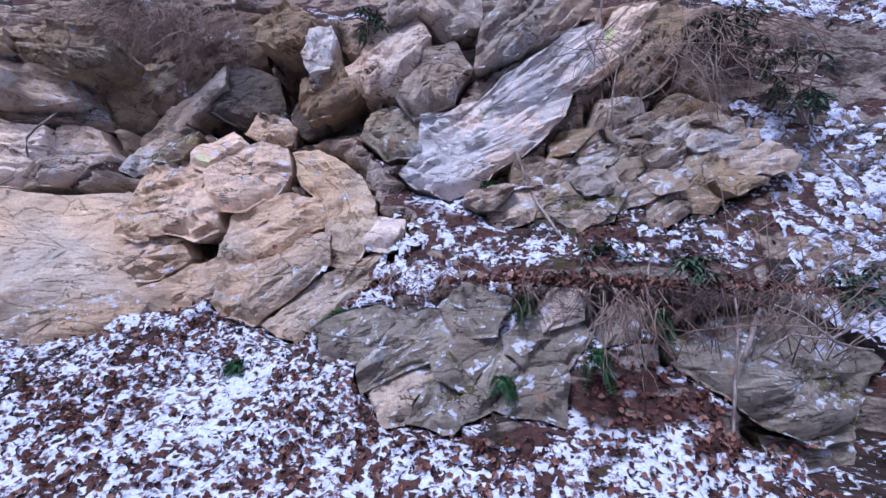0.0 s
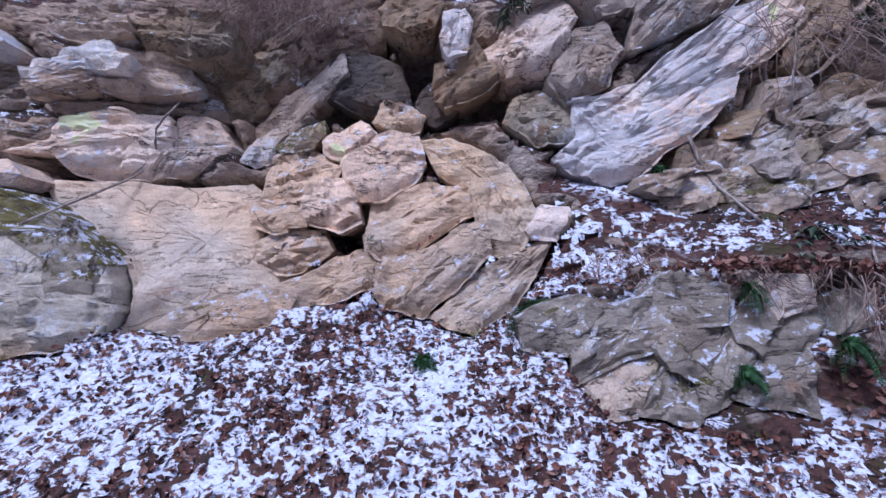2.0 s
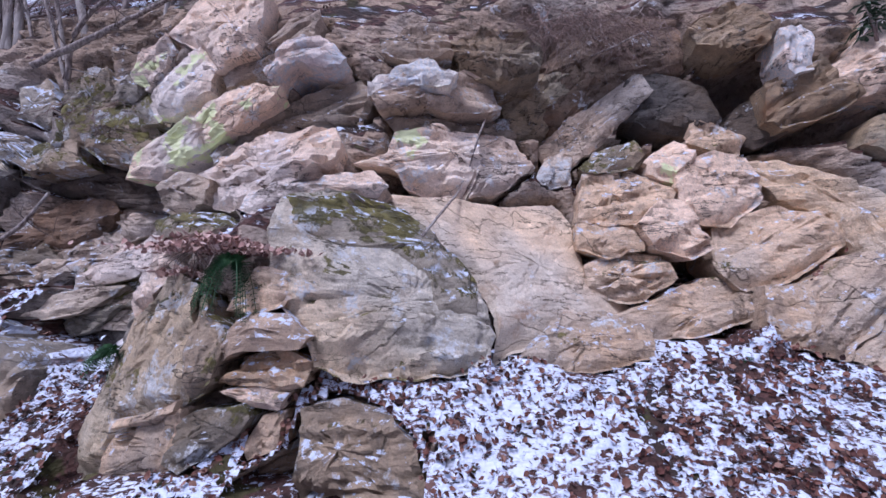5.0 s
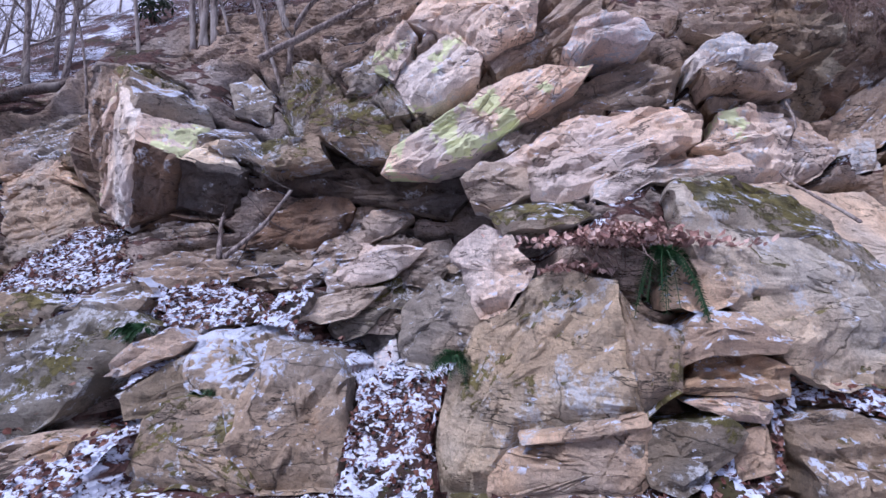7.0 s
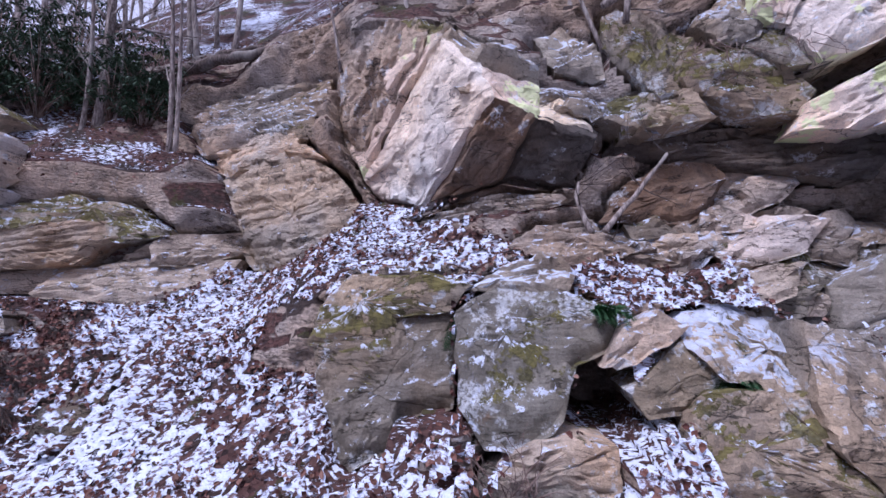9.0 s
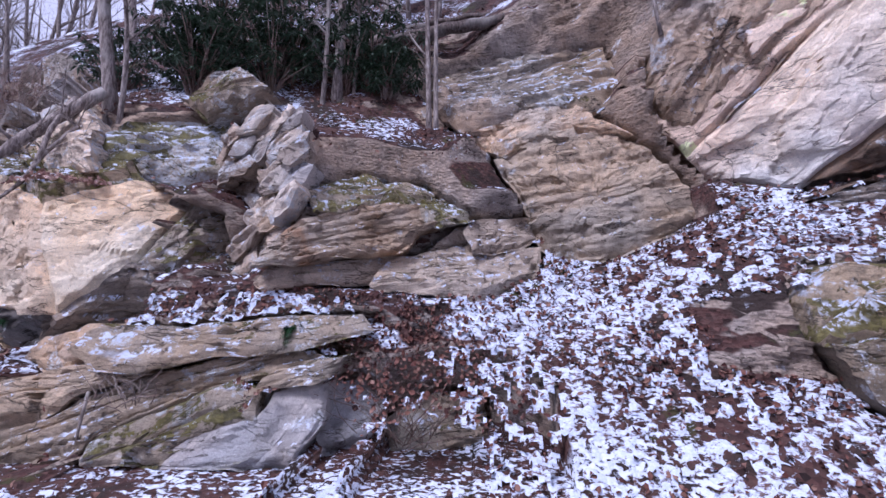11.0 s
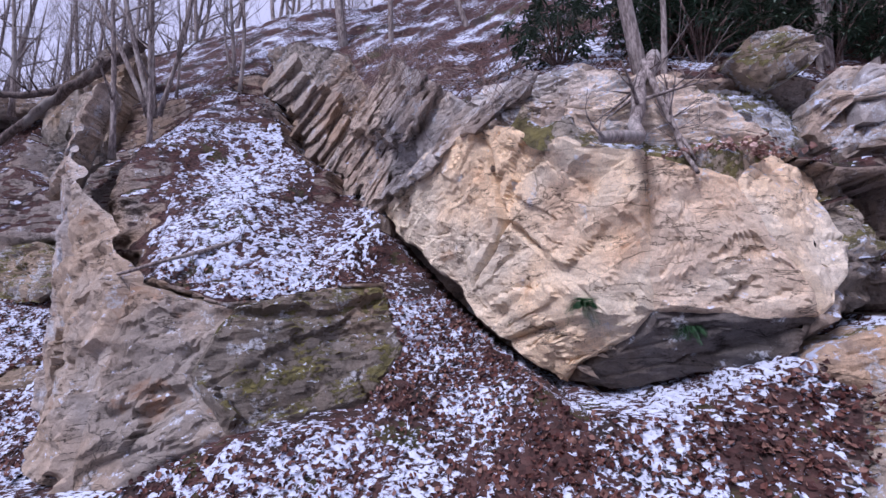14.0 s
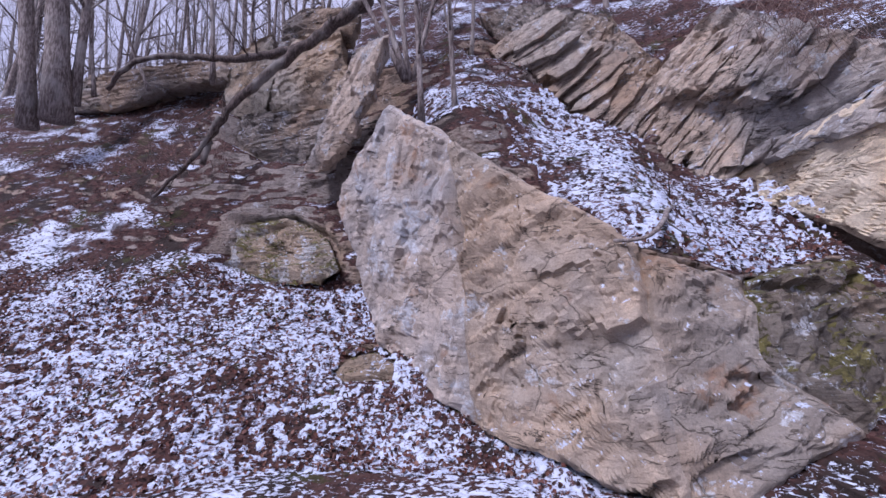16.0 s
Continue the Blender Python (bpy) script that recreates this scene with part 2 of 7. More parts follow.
# Each stone: pale, middle and dark tone, then moss, snow, lichen, rust; and words for it
STONES = {
    "tan": ((0.640, 0.512, 0.385), (0.499, 0.390, 0.285), (0.234, 0.174, 0.133), 0.25, 0.3, 0.3, 0.25, "weathered tan sandstone"),
    "tanw": ((0.800, 0.675, 0.495), (0.735, 0.555, 0.375), (0.400, 0.295, 0.200), 0.12, 0.2, 0.15, 0.2, "pale buff sandstone"),
    "tanf": ((0.58, 0.49, 0.39), (0.46, 0.385, 0.30), (0.22, 0.18, 0.14), 0.18, 0.2, 0.2, 0.25, "folded tan sandstone"),
    "sand": ((0.636, 0.533, 0.417), (0.563, 0.456, 0.344), (0.387, 0.301, 0.224), 0.1, 0.0, 0.15, 0.45, "smooth orange-tan sandstone"),
    "sandg": ((0.628, 0.512, 0.379), (0.536, 0.416, 0.303), (0.299, 0.217, 0.155), 0.1, 0.2, 0.2, 0.15, "crumbling sandy tan rock"),
    "warm": ((0.790, 0.650, 0.455), (0.740, 0.535, 0.340), (0.400, 0.275, 0.180), 0.05, 0.0, 0.12, 0.35, "golden orange sandstone"),
    "orange": ((0.704, 0.439, 0.201), (0.616, 0.351, 0.139), (0.299, 0.189, 0.098), 0.0, 0.0, 0.1, 0.5, "ochre stained sandstone"),
    "pink": ((0.760, 0.630, 0.520), (0.607, 0.490, 0.395), (0.250, 0.195, 0.160), 0.15, 0.3, 0.3, 0.35, "pinkish brown sandstone"),
    "pinkp": ((0.800, 0.690, 0.590), (0.670, 0.560, 0.470), (0.336, 0.259, 0.215), 0.12, 0.3, 0.3, 0.3, "pale pinkish grey stone"),
    "lich": ((0.810, 0.690, 0.575), (0.670, 0.545, 0.445), (0.277, 0.210, 0.176), 0.12, 0.3, 0.4, 0.3, "pinkish sandstone with yellow-green lichen"),
    "rust": ((0.365, 0.301, 0.213), (0.277, 0.216, 0.151), (0.114, 0.097, 0.077), 0.1, 0.1, 0.3, 0.5, "rust brown stained rock"),
    # rust brown, lowered in tone to carry the shade of undersides
    "rustd": ((0.280, 0.200, 0.140), (0.200, 0.135, 0.092), (0.080, 0.058, 0.043), 0.1, 0.1, 0.3, 0.35, "rusty brown rock darkened for shade"),
    "rustt": ((0.509, 0.423, 0.326), (0.410, 0.305, 0.208), (0.188, 0.134, 0.092), 0.15, 0.1, 0.2, 0.6, "tan and rust stained sandstone"),
    "grey": ((0.540, 0.451, 0.367), (0.402, 0.325, 0.259), (0.164, 0.131, 0.105), 0.3, 0.5, 0.45, 0.2, "rough brownish grey rock"),
    "greys": ((0.528, 0.470, 0.408), (0.402, 0.345, 0.296), (0.164, 0.138, 0.120), 0.1, 0.3, 0.4, 0.2, "grey splintered layered rock"),
    "paleg": ((0.754, 0.673, 0.582), (0.594, 0.515, 0.431), (0.269, 0.227, 0.194), 0.3, 0.5, 0.6, 0.12, "pale grey lichen-spotted rock"),
    "pale": ((0.840, 0.840, 0.823), (0.779, 0.674, 0.617), (0.378, 0.303, 0.272), 0.1, 0.4, 0.8, 0.2, "whitish lichen-crusted rock"),
    "blue": ((0.578, 0.525, 0.473), (0.455, 0.397, 0.353), (0.239, 0.203, 0.176), 0.15, 0.3, 0.7, 0.3, "bluish grey rock with pale lichen"),
    "bluef": ((0.452, 0.427, 0.414), (0.362, 0.338, 0.322), (0.209, 0.189, 0.176), 0.12, 0.2, 0.3, 0.15, "smooth bluish grey rock"),
    "drab": ((0.385, 0.325, 0.255), (0.285, 0.238, 0.184), (0.130, 0.108, 0.085), 0.3, 0.5, 0.3, 0.2, "dull grey-brown rock"),
    "strata": ((0.408, 0.341, 0.278), (0.293, 0.242, 0.194), (0.109, 0.088, 0.070), 0.2, 0.4, 0.3, 0.25, "thin-bedded grey-brown rock"),
    # shade of recesses and overhangs is put into this even dark tone
    "dark": ((0.160, 0.135, 0.115), (0.100, 0.083, 0.070), (0.038, 0.032, 0.028), 0.1, 0.0, 0.25, 0.2, "grey-brown rock darkened for shade"),
    "moss": ((0.494, 0.418, 0.317), (0.380, 0.315, 0.232), (0.162, 0.134, 0.101), 1.0, 0.7, 0.4, 0.15, "mossy grey-tan rock with snow flecks"),
    "mossg": ((0.404, 0.345, 0.272), (0.308, 0.258, 0.203), (0.125, 0.105, 0.084), 0.8, 0.3, 0.55, 0.15, "mossy grey rock with pale lichen"),
    "mosss": ((0.503, 0.464, 0.391), (0.375, 0.338, 0.277), (0.164, 0.145, 0.120), 0.85, 1.0, 1.0, 0.1, "moss-covered rock with white lichen crust"),
    "wedge": ((0.420, 0.360, 0.295), (0.345, 0.285, 0.225), (0.190, 0.152, 0.115), 0.15, 0.1, 0.3, 0.4, "tan and grey rock stained ochre and pink"),
    "lichp": ((0.781, 0.719, 0.632), (0.698, 0.584, 0.496), (0.474, 0.381, 0.333), 0.05, 0.0, 0.12, 0.2, "smooth pale pinkish tan sandstone"),
    "bluep": ((0.724, 0.630, 0.554), (0.594, 0.499, 0.431), (0.323, 0.260, 0.220), 0.1, 0.1, 0.35, 0.2, "pale grey sandstone with a yellow-green lichen streak"),
    "bluew": ((0.500, 0.475, 0.455), (0.410, 0.375, 0.345), (0.220, 0.190, 0.170), 0.12, 0.1, 0.5, 0.5, "bluish grey rock streaked with white lichen and pink"),
    "mossw": ((0.285, 0.237, 0.185), (0.224, 0.182, 0.137), (0.097, 0.078, 0.061), 0.72, 0.2, 0.4, 0.2, "olive-mossed grey-brown rock"),
    "tanp": ((0.52, 0.43, 0.34), (0.40, 0.32, 0.25), (0.18, 0.14, 0.11), 0.05, 0.0, 0.3, 0.25, "brown-grey layered rock"),
    "tanm": ((0.600, 0.530, 0.410), (0.470, 0.400, 0.300), (0.190, 0.160, 0.120), 0.6, 0.2, 0.45, 0.25, "tan rock streaked with olive moss"),
    "tanl": ((0.620, 0.540, 0.425), (0.490, 0.420, 0.320), (0.220, 0.183, 0.137), 0.5, 0.15, 0.55, 0.2, "pale tan rock with lichen and thin cracks"),
    # drabt, drabl: tones lowered for the shade on the undercut crag front
    "drabt": ((0.312, 0.265, 0.207), (0.226, 0.189, 0.144), (0.095, 0.078, 0.060), 0.35, 0.3, 0.3, 0.2, "brownish tan rock with moss stains"),
    "drabl": ((0.259, 0.228, 0.178), (0.185, 0.159, 0.123), (0.068, 0.058, 0.045), 0.45, 0.4, 0.6, 0.15, "mossy tan rock with pale lichen"),
    "snowy": ((0.453, 0.384, 0.298), (0.338, 0.281, 0.216), (0.161, 0.131, 0.102), 0.5, 1.4, 0.4, 0.15, "mossy rock dusted with snow"),
}
_made = {}


def stone(name, dip):
    """One material for each stone and, coarsely, each dip of its bedding."""
    step = int(round(dip / 20.0)) * 20
    if (name, step) not in _made:
        pale, mid, dark, moss, snow, lichen, rust, _ = STONES[name]
        _made[name, step] = rock_material("%s_rock" % name, pale, mid, dark, step, moss, snow, lichen, rust,
                                          seed=0.0, gold=name in ("lich", "bluep"),
                                          calm=0.4 if name in ("lichp", "bluep", "tanw", "warm", "sand", "lich", "pinkp", "wedge", "bluew", "bluef") else 0.8)
    return _made[name, step]

# ---- how a rock is made ----
KINDS = {  # edge radius, facet tilt, facet size, bed relief, bed thickness, fine roughness, swell, words
    "flat_rock": (0.022, 0.26, 0.50, 0.042, 0.11, 0.018, 0.05, "slab"),
    "rock_plate": (0.012, 0.10, 0.40, 0.010, 0.20, 0.008, 0.0, "plate on edge"),
    "rock_block": (0.022, 0.34, 0.42, 0.022, 0.18, 0.018, 0.07, "block"),
    "boulder": (0.05, 0.36, 0.50, 0.026, 0.20, 0.024, 0.16, "boulder"),
    "bedded_rock": (0.022, 0.22, 0.42, 0.050, 0.095, 0.022, 0.05, "ledge with recessed beds"),
    "outcrop": (0.035, 0.20, 0.60, 0.034, 0.22, 0.024, 0.05, "cliff face with cracks"),
}
BEDS = {"strata": (0.055, 0.085), "tanf": (0.045, 0.15), "greys": (0.055, 0.12), "sand": (0.008, 0.4), "tan": (0.032, 0.13), "sandg": (0.03, 0.09),
        "warm": (0.035, 0.30), "tanw": (0.030, 0.26), "lichp": (0.012, 0.35), "bluep": (0.012, 0.35), "bluef": (0.015, 0.3)}
ROCKS = []


def relief(p, normal, dip, facet, size, bed, thick, fine):
    """How far a rock's surface stands out of its plane: broken facets, stepped beds with joints, cracks and grain."""
    a = radians(dip)
    along = math.cos(a) * p.x + math.sin(a) * p.z
    s = -math.sin(a) * p.x + math.cos(a) * p.z
    s += 0.10 * noise.noise(p * 0.9) + 0.02 * noise.noise(p * 4.0)
    out = 0.0
    for k, part in ((1.0, 1.0), (0.4, 0.32)):
        q = Vector((along / (1.5 * k * size), p.y / (k * size), s / (0.6 * k * size))) + Vector((1.3, 0.7, 2.1)) * k
        (d0, d1, *more), (c0, *others) = noise.voronoi(q)
        out += facet * size * part * max(0.55 * noise.noise(c * 9.1) + 1.15 * noise.noise_vector(c * 5.3).dot(q - c) - 0.30 * d
                                         for d, c in zip((d0, d1, *more), (c0, *others)))
        if k == 1.0:
            out -= 0.03 * max(0.0, 1 - (d1 - d0) / 0.07) * max(0.0, 0.3 + noise.noise(c0 * 3.3))
    u = s / thick + 1.5 * noise.noise(Vector((along * 0.5, s * 1.1, 7.0))) + 0.4 * noise.noise(Vector((along * 2.3, s * 4.0, p.y)))
    i = math.floor(u)
    f = u - i
    length = 0.5 + 0.5 * noise.cell(Vector((i * 3.1, 0.5, 0.5)))
    block = math.floor(along / (0.5 + 0.4 * length) + i * 0.37)
    out += bed * (noise.cell(Vector((i * 1.7 + 0.5, block + 0.5, 3.5))) + 0.45 * (f - 0.5))
    joint = min(f, 1 - f) * thick
    out -= bed * 1.3 * max(0.0, 1 - joint / 0.026) * max(0.0, 0.35 + 1.2 * noise.noise(Vector((along * 1.3, i * 5.0, 2.0))))
    out += fine * noise.fractal(p * 3.2, 0.9, 2.0, 5) * 0.9
    return out

# ---- the hillside ----
def fbm(p, scale, octaves=4, seed=0.0):
    return noise.fractal(Vector((p[0] * scale + seed, p[1] * scale, p[2] * scale)), 1.0, 2.0, octaves)


STATION = 8.0  # contours start at x = 8 m and run in steps of -2 m
LEVELS = [-0.6, 0.2, 1.0, 1.8, 2.8, 4.0, 5.2, 6.5]
CONTOURS = []
CONTOURS.append([3.26, 3.09, 2.89, 2.73, 2.95, 3.19, 3.22, 3.2, 3.33, 4.35, 3.87, 3.67, 4.56, 4.78, 4.78, 4.34, 4.19, 4.97, 5.85, 5.3])
CONTOURS.append([4.16, 3.99, 3.79, 3.63, 3.85, 4.09, 4.12, 4.1, 4.23, 5.25, 4.77, 4.57, 5.46, 5.68, 5.68, 5.24, 5.09, 5.87, 6.75, 6.2])
CONTOURS.append([4.5, 4.34, 4.13, 4.04, 4.22, 4.99, 4.95, 4.71, 4.55, 5.85, 5.33, 5.28, 5.5, 6.56, 6.09, 5.74, 5.54, 5.85, 7.39, 6.79])
CONTOURS.append([4.83, 4.7, 4.5, 4.17, 4.85, 5.37, 5.72, 4.91, 4.49, 5.51, 6.27, 5.82, 6.18, 7.28, 6.44, 6.04, 5.67, 5.58, 7.31, 7.59])
CONTOURS.append([5.21, 5.09, 4.95, 4.99, 5.48, 5.89, 5.83, 5.66, 4.97, 5.99, 6.32, 6.29, 7.24, 7.47, 6.79, 5.68, 6.24, 5.9, 7.01, 8.92])
CONTOURS.append([5.59, 5.44, 5.33, 5.28, 5.47, 6.26, 6.17, 5.7, 5.45, 5.75, 6.24, 6.09, 6.8, 7.4, 7.67, 7.38, 6.74, 6.58, 7.86, 9.09])
CONTOURS.append([5.93, 5.71, 5.43, 5.46, 5.86, 5.92, 6.62, 6.01, 5.63, 5.99, 6.63, 6.62, 6.41, 7.91, 8.26, 8.17, 7.84, 8.06, 9.06, 9.57])
CONTOURS.append([6.37, 6.22, 6.11, 6.2, 6.4, 6.56, 6.59, 6.41, 6.29, 6.42, 6.73, 6.88, 7.08, 8.07, 8.85, 8.83, 8.83, 9.21, 9.96, 10.52])
COLUMNS = [list(c) for c in zip(*CONTOURS)]
# the leafy back of the wedge and the bank beyond it
COLUMNS.append([5.6, 6.25, 6.19, 6.73, 7.76, 9.28, 9.96, 10.75])
COLUMNS.append([7.25, 7.7, 7.7, 7.6, 7.6, 8.1, 9.54, 10.46])
COLUMNS.append([7.4, 8.5, 9.1, 9.4, 9.7, 10.0, 10.3, 10.7])
COLUMNS.append([6.7, 7.9, 9.0, 9.5, 9.8, 10.2, 10.6, 11.0])
COLUMNS.append([6.6, 7.6, 8.4, 9.2, 9.8, 10.3, 10.8, 11.3])
for _k in range(3):
    COLUMNS.append([6.5, 7.4, 8.2, 9.0, 9.7, 10.4, 11.2, 12.1])


def road_z(x):
    """The road beside the bank falls gently towards -x."""
    return -0.30 + 0.027 * min(x, 0.0)


def face_y(x, z):
    """Depth of the hillside at a place along the road and a height."""
    u = min(max((STATION - x) / 2.0, 0.0), len(COLUMNS) - 1.001)
    i = int(u)
    f = u - i
    f = f * f * (3 - 2 * f)
    one, two = COLUMNS[i], COLUMNS[i + 1]
    if z >= 6.5:
        return one[-1] * (1 - f) + two[-1] * f + (z - 6.5) * 0.75
    if z <= -0.6:
        return one[0] * (1 - f) + two[0] * f + (z + 0.6) * 1.25
    k = 0
    while LEVELS[k + 1] < z:
        k += 1
    g = (z - LEVELS[k]) / (LEVELS[k + 1] - LEVELS[k])
    return (one[k] * (1 - f) + two[k] * f) * (1 - g) + (one[k + 1] * (1 - f) + two[k + 1] * f) * g


def ridge_z(x):
    """Height of the brow: it drops away towards -x, where the sky shows."""
    return float(np.interp(x, [-60, -47, -41, -39, -36, -31, -24, -12], [8.0, 8.5, 9.3, 11.5, 12.0, 13.2, 14.5, 15.5])) + 0.5 * fbm((x, 0, 0), 0.25)


def hill_point(x, z):
    """A place on the hillside's surface."""
    y = face_y(x, z)
    p = (x, y, z)
    steep = min(1.0, max(0.0, 1.25 - (face_y(x, z + 0.15) - face_y(x, z - 0.15)) / 0.3 * 1.9))
    d = 0.13 * fbm(p, 0.9, 4) + 0.03 * fbm(p, 5.0, 3, 9.0)
    if steep > 0.05 and -46 < x < 9 and z < 9:
        d -= steep * 1.2 * relief(Vector(p), None, 15, 0.3, 0.5, 0.06, 0.13, 0.02)
    return Vector((x, y + d, max(z + 0.3 * d, road_z(x) + 0.03 * fbm((x, y, 0), 1.5))))


def build_hillside():
    xs = np.concatenate([np.arange(60.0, 9.0, -1.2), np.arange(9.0, -46.0, -0.085), np.arange(-46.0, -110.0, -1.2)])
    levels = np.concatenate([np.arange(-1.6, 6.5, 0.055), np.linspace(6.5, 20.0, 46)])
    verts, faces = [], []
    rows = 10 + len(levels) + 7
    for x in xs:
        foot = face_y(x, -1.6)
        top = ridge_z(x)
        # verge and road bed towards the camera, and a rise across the road
        for k in range(10):
            s = (1 - k / 10.0) ** 2
            y = foot - 0.3 - 70 * s
            # the rise is unseen, added to block light from the low sky
            far = max(0.0, -7.0 - y)
            verts.append((x, y, road_z(x) - 0.02 + 0.03 * fbm((x, y, 0), 1.0) + 0.55 * far * min(1.0, far / 8)))
        for z in levels:
            if z > 6.5:
                z = 6.5 + (top - 6.5) * (z - 6.5) / 13.5
            verts.append(tuple(hill_point(x, z)))
        yt = face_y(x, top)
        for k in range(7):
            s = (k + 1) / 7.0
            verts.append((x, yt + 160 * s * s + 2 * s, top - 1.0 * s * s - 14 * s * s * s + 0.2 * fbm((x, k, 0), 0.4)))
    for i in range(len(xs) - 1):
        for k in range(rows - 1):
            a = i * rows + k
            faces.append((a, a + 1, a + rows + 1, a + rows))
    me = bpy.data.meshes.new("hillside")
    me.from_pydata(verts, [], faces)
    me.polygons.foreach_set("use_smooth", [True] * len(faces))
    me.materials.append(GROUND)
    ob = new("ground", me)
    return tagged(ob, "steep wooded bank with brown leaf litter under thin patchy snow", "hillside", kind="structure")


hillside = build_hillside()

def star_centre(poly):
    """A point from which the whole outline can be seen, as nearly as there is one."""
    best, where = -1e9, None
    lo, hi = poly.min(0), poly.max(0)
    nxt = np.roll(poly, -1, 0)
    edge = nxt - poly
    length = np.hypot(*edge.T) + 1e-9
    turn = np.sign((poly[:, 0] * nxt[:, 1] - nxt[:, 0] * poly[:, 1]).sum())
    for gx in np.linspace(lo[0], hi[0], 25):
        for gz in np.linspace(lo[1], hi[1], 25):
            side = turn * (edge[:, 0] * (gz - poly[:, 1]) - edge[:, 1] * (gx - poly[:, 0])) / length
            if side.min() > best:
                best, where = side.min(), np.array((gx, gz))
    return where


def rock(name, material, anchor, slope, dip, depth, outline, parent=None, grain=0.052):
    """A rock with the given outline (x, z), on a plane through the anchor that leans by slope, carried back by its depth."""
    ax, ay, az = anchor
    a, b = slope
    radius, facet, size, bed, thick, fine, swell, words = KINDS[name]
    bed, thick = BEDS.get(material, (bed, thick))
    if material == "sand":
        facet *= 0.4
    poly = np.array(outline, float)
    centre = star_centre(poly)
    poly = centre + (poly - centre) * (1 + 0.02 / np.hypot(*(poly - centre).T))[:, None]
    ROCKS.append((poly, anchor, slope, 0.3 if name == "outcrop" else depth))
    ring = []
    for p, q in zip(poly, np.roll(poly, -1, 0)):
        n = max(1, int(np.hypot(*(q - p)) / grain))
        ring += [p + (q - p) * k / n for k in range(n)]
    ring = np.array(ring)
    # broken edge: the outline wanders by a few centimetres, across the edge only
    out = ring - centre
    far = np.hypot(*out.T)
    out = out / far[:, None]
    seed = len(ROCKS) * 1.37
    rng = random.Random(len(ROCKS))
    chips = [rng.uniform(-0.030, 0.030) for _ in range(len(ring))]
    for k, p in enumerate(ring):
        w = 0.035 * noise.fractal(Vector((p[0] * 2.2, seed, p[1] * 2.2)), 0.8, 2.0, 4)
        u = k / 3.4
        w += chips[int(u)] * (1 - u % 1) + chips[int(u) + 1] * (u % 1)
        ring[k] = p + out[k] * max(-0.06, min(0.06, w)) * min(1.0, far[k] / 0.3)
    far = np.hypot(*(ring - centre).T)
    rows = max(4, int(np.median(far) / grain))
    count = len(ring)
    normal = Vector((a, -1.0, b)).normalized()

    corners = [tuple(map(float, c)) for c in poly]

    def swelling(x, z):
        """The belly of a rock: fullest a third up, undercut below, leaning back above."""
        low, high = 1e9, -1e9
        x1, z1 = corners[-1]
        for x2, z2 in corners:
            if (x1 > x) != (x2 > x):
                at = z1 + (z2 - z1) * (x - x1) / (x2 - x1)
                low, high = min(low, at), max(high, at)
            x1, z1 = x2, z2
        if low > high:
            return 0.0
        tall = max(high - low, 0.05)
        v = min(max((z - low) / tall, 0.0), 1.0)
        knee = 0.30 + 0.20 * noise.noise(Vector((x * 1.1, seed, z * 0.4)))
        f = v / knee if v < knee else 1 - 0.9 * (v - knee) / (1 - knee)
        under = max(0.0, 1 - v / 0.16) * min(0.12, 0.16 * tall) if swell > 0 else 0.0
        return min(0.30, swell * tall) * (f - 0.6) - under

    def plane(x, z):
        return ay + a * (x - ax) + b * (z - az)

    verts = [(0, 0, 0)]
    for r in range(1, rows + 1):
        s = (r / rows) ** 0.85
        for k in range(count):
            x, z = centre + (ring[k] - centre) * s
            p = Vector((x, plane(x, z), z))
            e = min((1 - s) * far[k] / radius, 1.0)
            down = radius * (1 - math.sqrt(max(0.0, 1 - (1 - e) ** 2)))
            p = p + normal * (relief(p, normal, dip, facet, size, bed, thick, fine) + swelling(x, z) * min(1.0, 6 * e) - down)
            verts.append(tuple(p))
    c = Vector((centre[0], plane(*centre), centre[1]))
    verts[0] = tuple(c + normal * (relief(c, normal, dip, facet, size, bed, thick, fine) + swelling(*centre)))
    back = max(3, int(depth / 0.09))
    edge = verts[-count:]
    for r in range(1, back + 1):
        s = r / back
        for k in range(count):
            x, y, z = edge[k]
            t = 1 - 0.10 * s
            x, z = centre[0] + (x - centre[0]) * t, centre[1] + (z - centre[1]) * t
            p = Vector((x, y + depth * s, z))
            w = 0.8 * bed * noise.fractal(p * 4.0, 0.8, 2.0, 3)
            verts.append((x + out[k][0] * w, p.y, z + out[k][1] * w))
    verts.append((centre[0], c.y + depth, centre[1]))
    faces = [(0, 1 + k, 1 + (k + 1) % count) for k in range(count)]
    for r in range(rows + back - 1):
        for k in range(count):
            i, j = 1 + r * count + k, 1 + r * count + (k + 1) % count
            faces.append((i, i + count, j + count, j))
    base = 1 + (rows + back - 1) * count
    faces += [(base + k, len(verts) - 1, base + (k + 1) % count) for k in range(count)]
    area = (poly[:, 0] * np.roll(poly[:, 1], -1) - np.roll(poly[:, 0], -1) * poly[:, 1]).sum()
    if area < 0:
        faces = [f[::-1] for f in faces]
    low = poly[:, 1].min()
    origin = (centre[0], c.y, low)
    me = bpy.data.meshes.new(name)
    me.from_pydata([(x - origin[0], y - origin[1], z - origin[2]) for x, y, z in verts], [], faces)
    me.polygons.foreach_set("use_smooth", [True] * len(faces))
    me.set_sharp_from_angle(angle=radians(24))
    me.materials.append(stone(material, dip))
    text = "%s %s" % (STONES[material][7], words)
    if parent:
        ob = new("rock_face", me)
        ob.parent = parent
        ob.location = Vector(origin) - parent.location
        ob["label"] = STONES[material][7]
        return ob
    ob = new(name, me)
    ob.location = origin
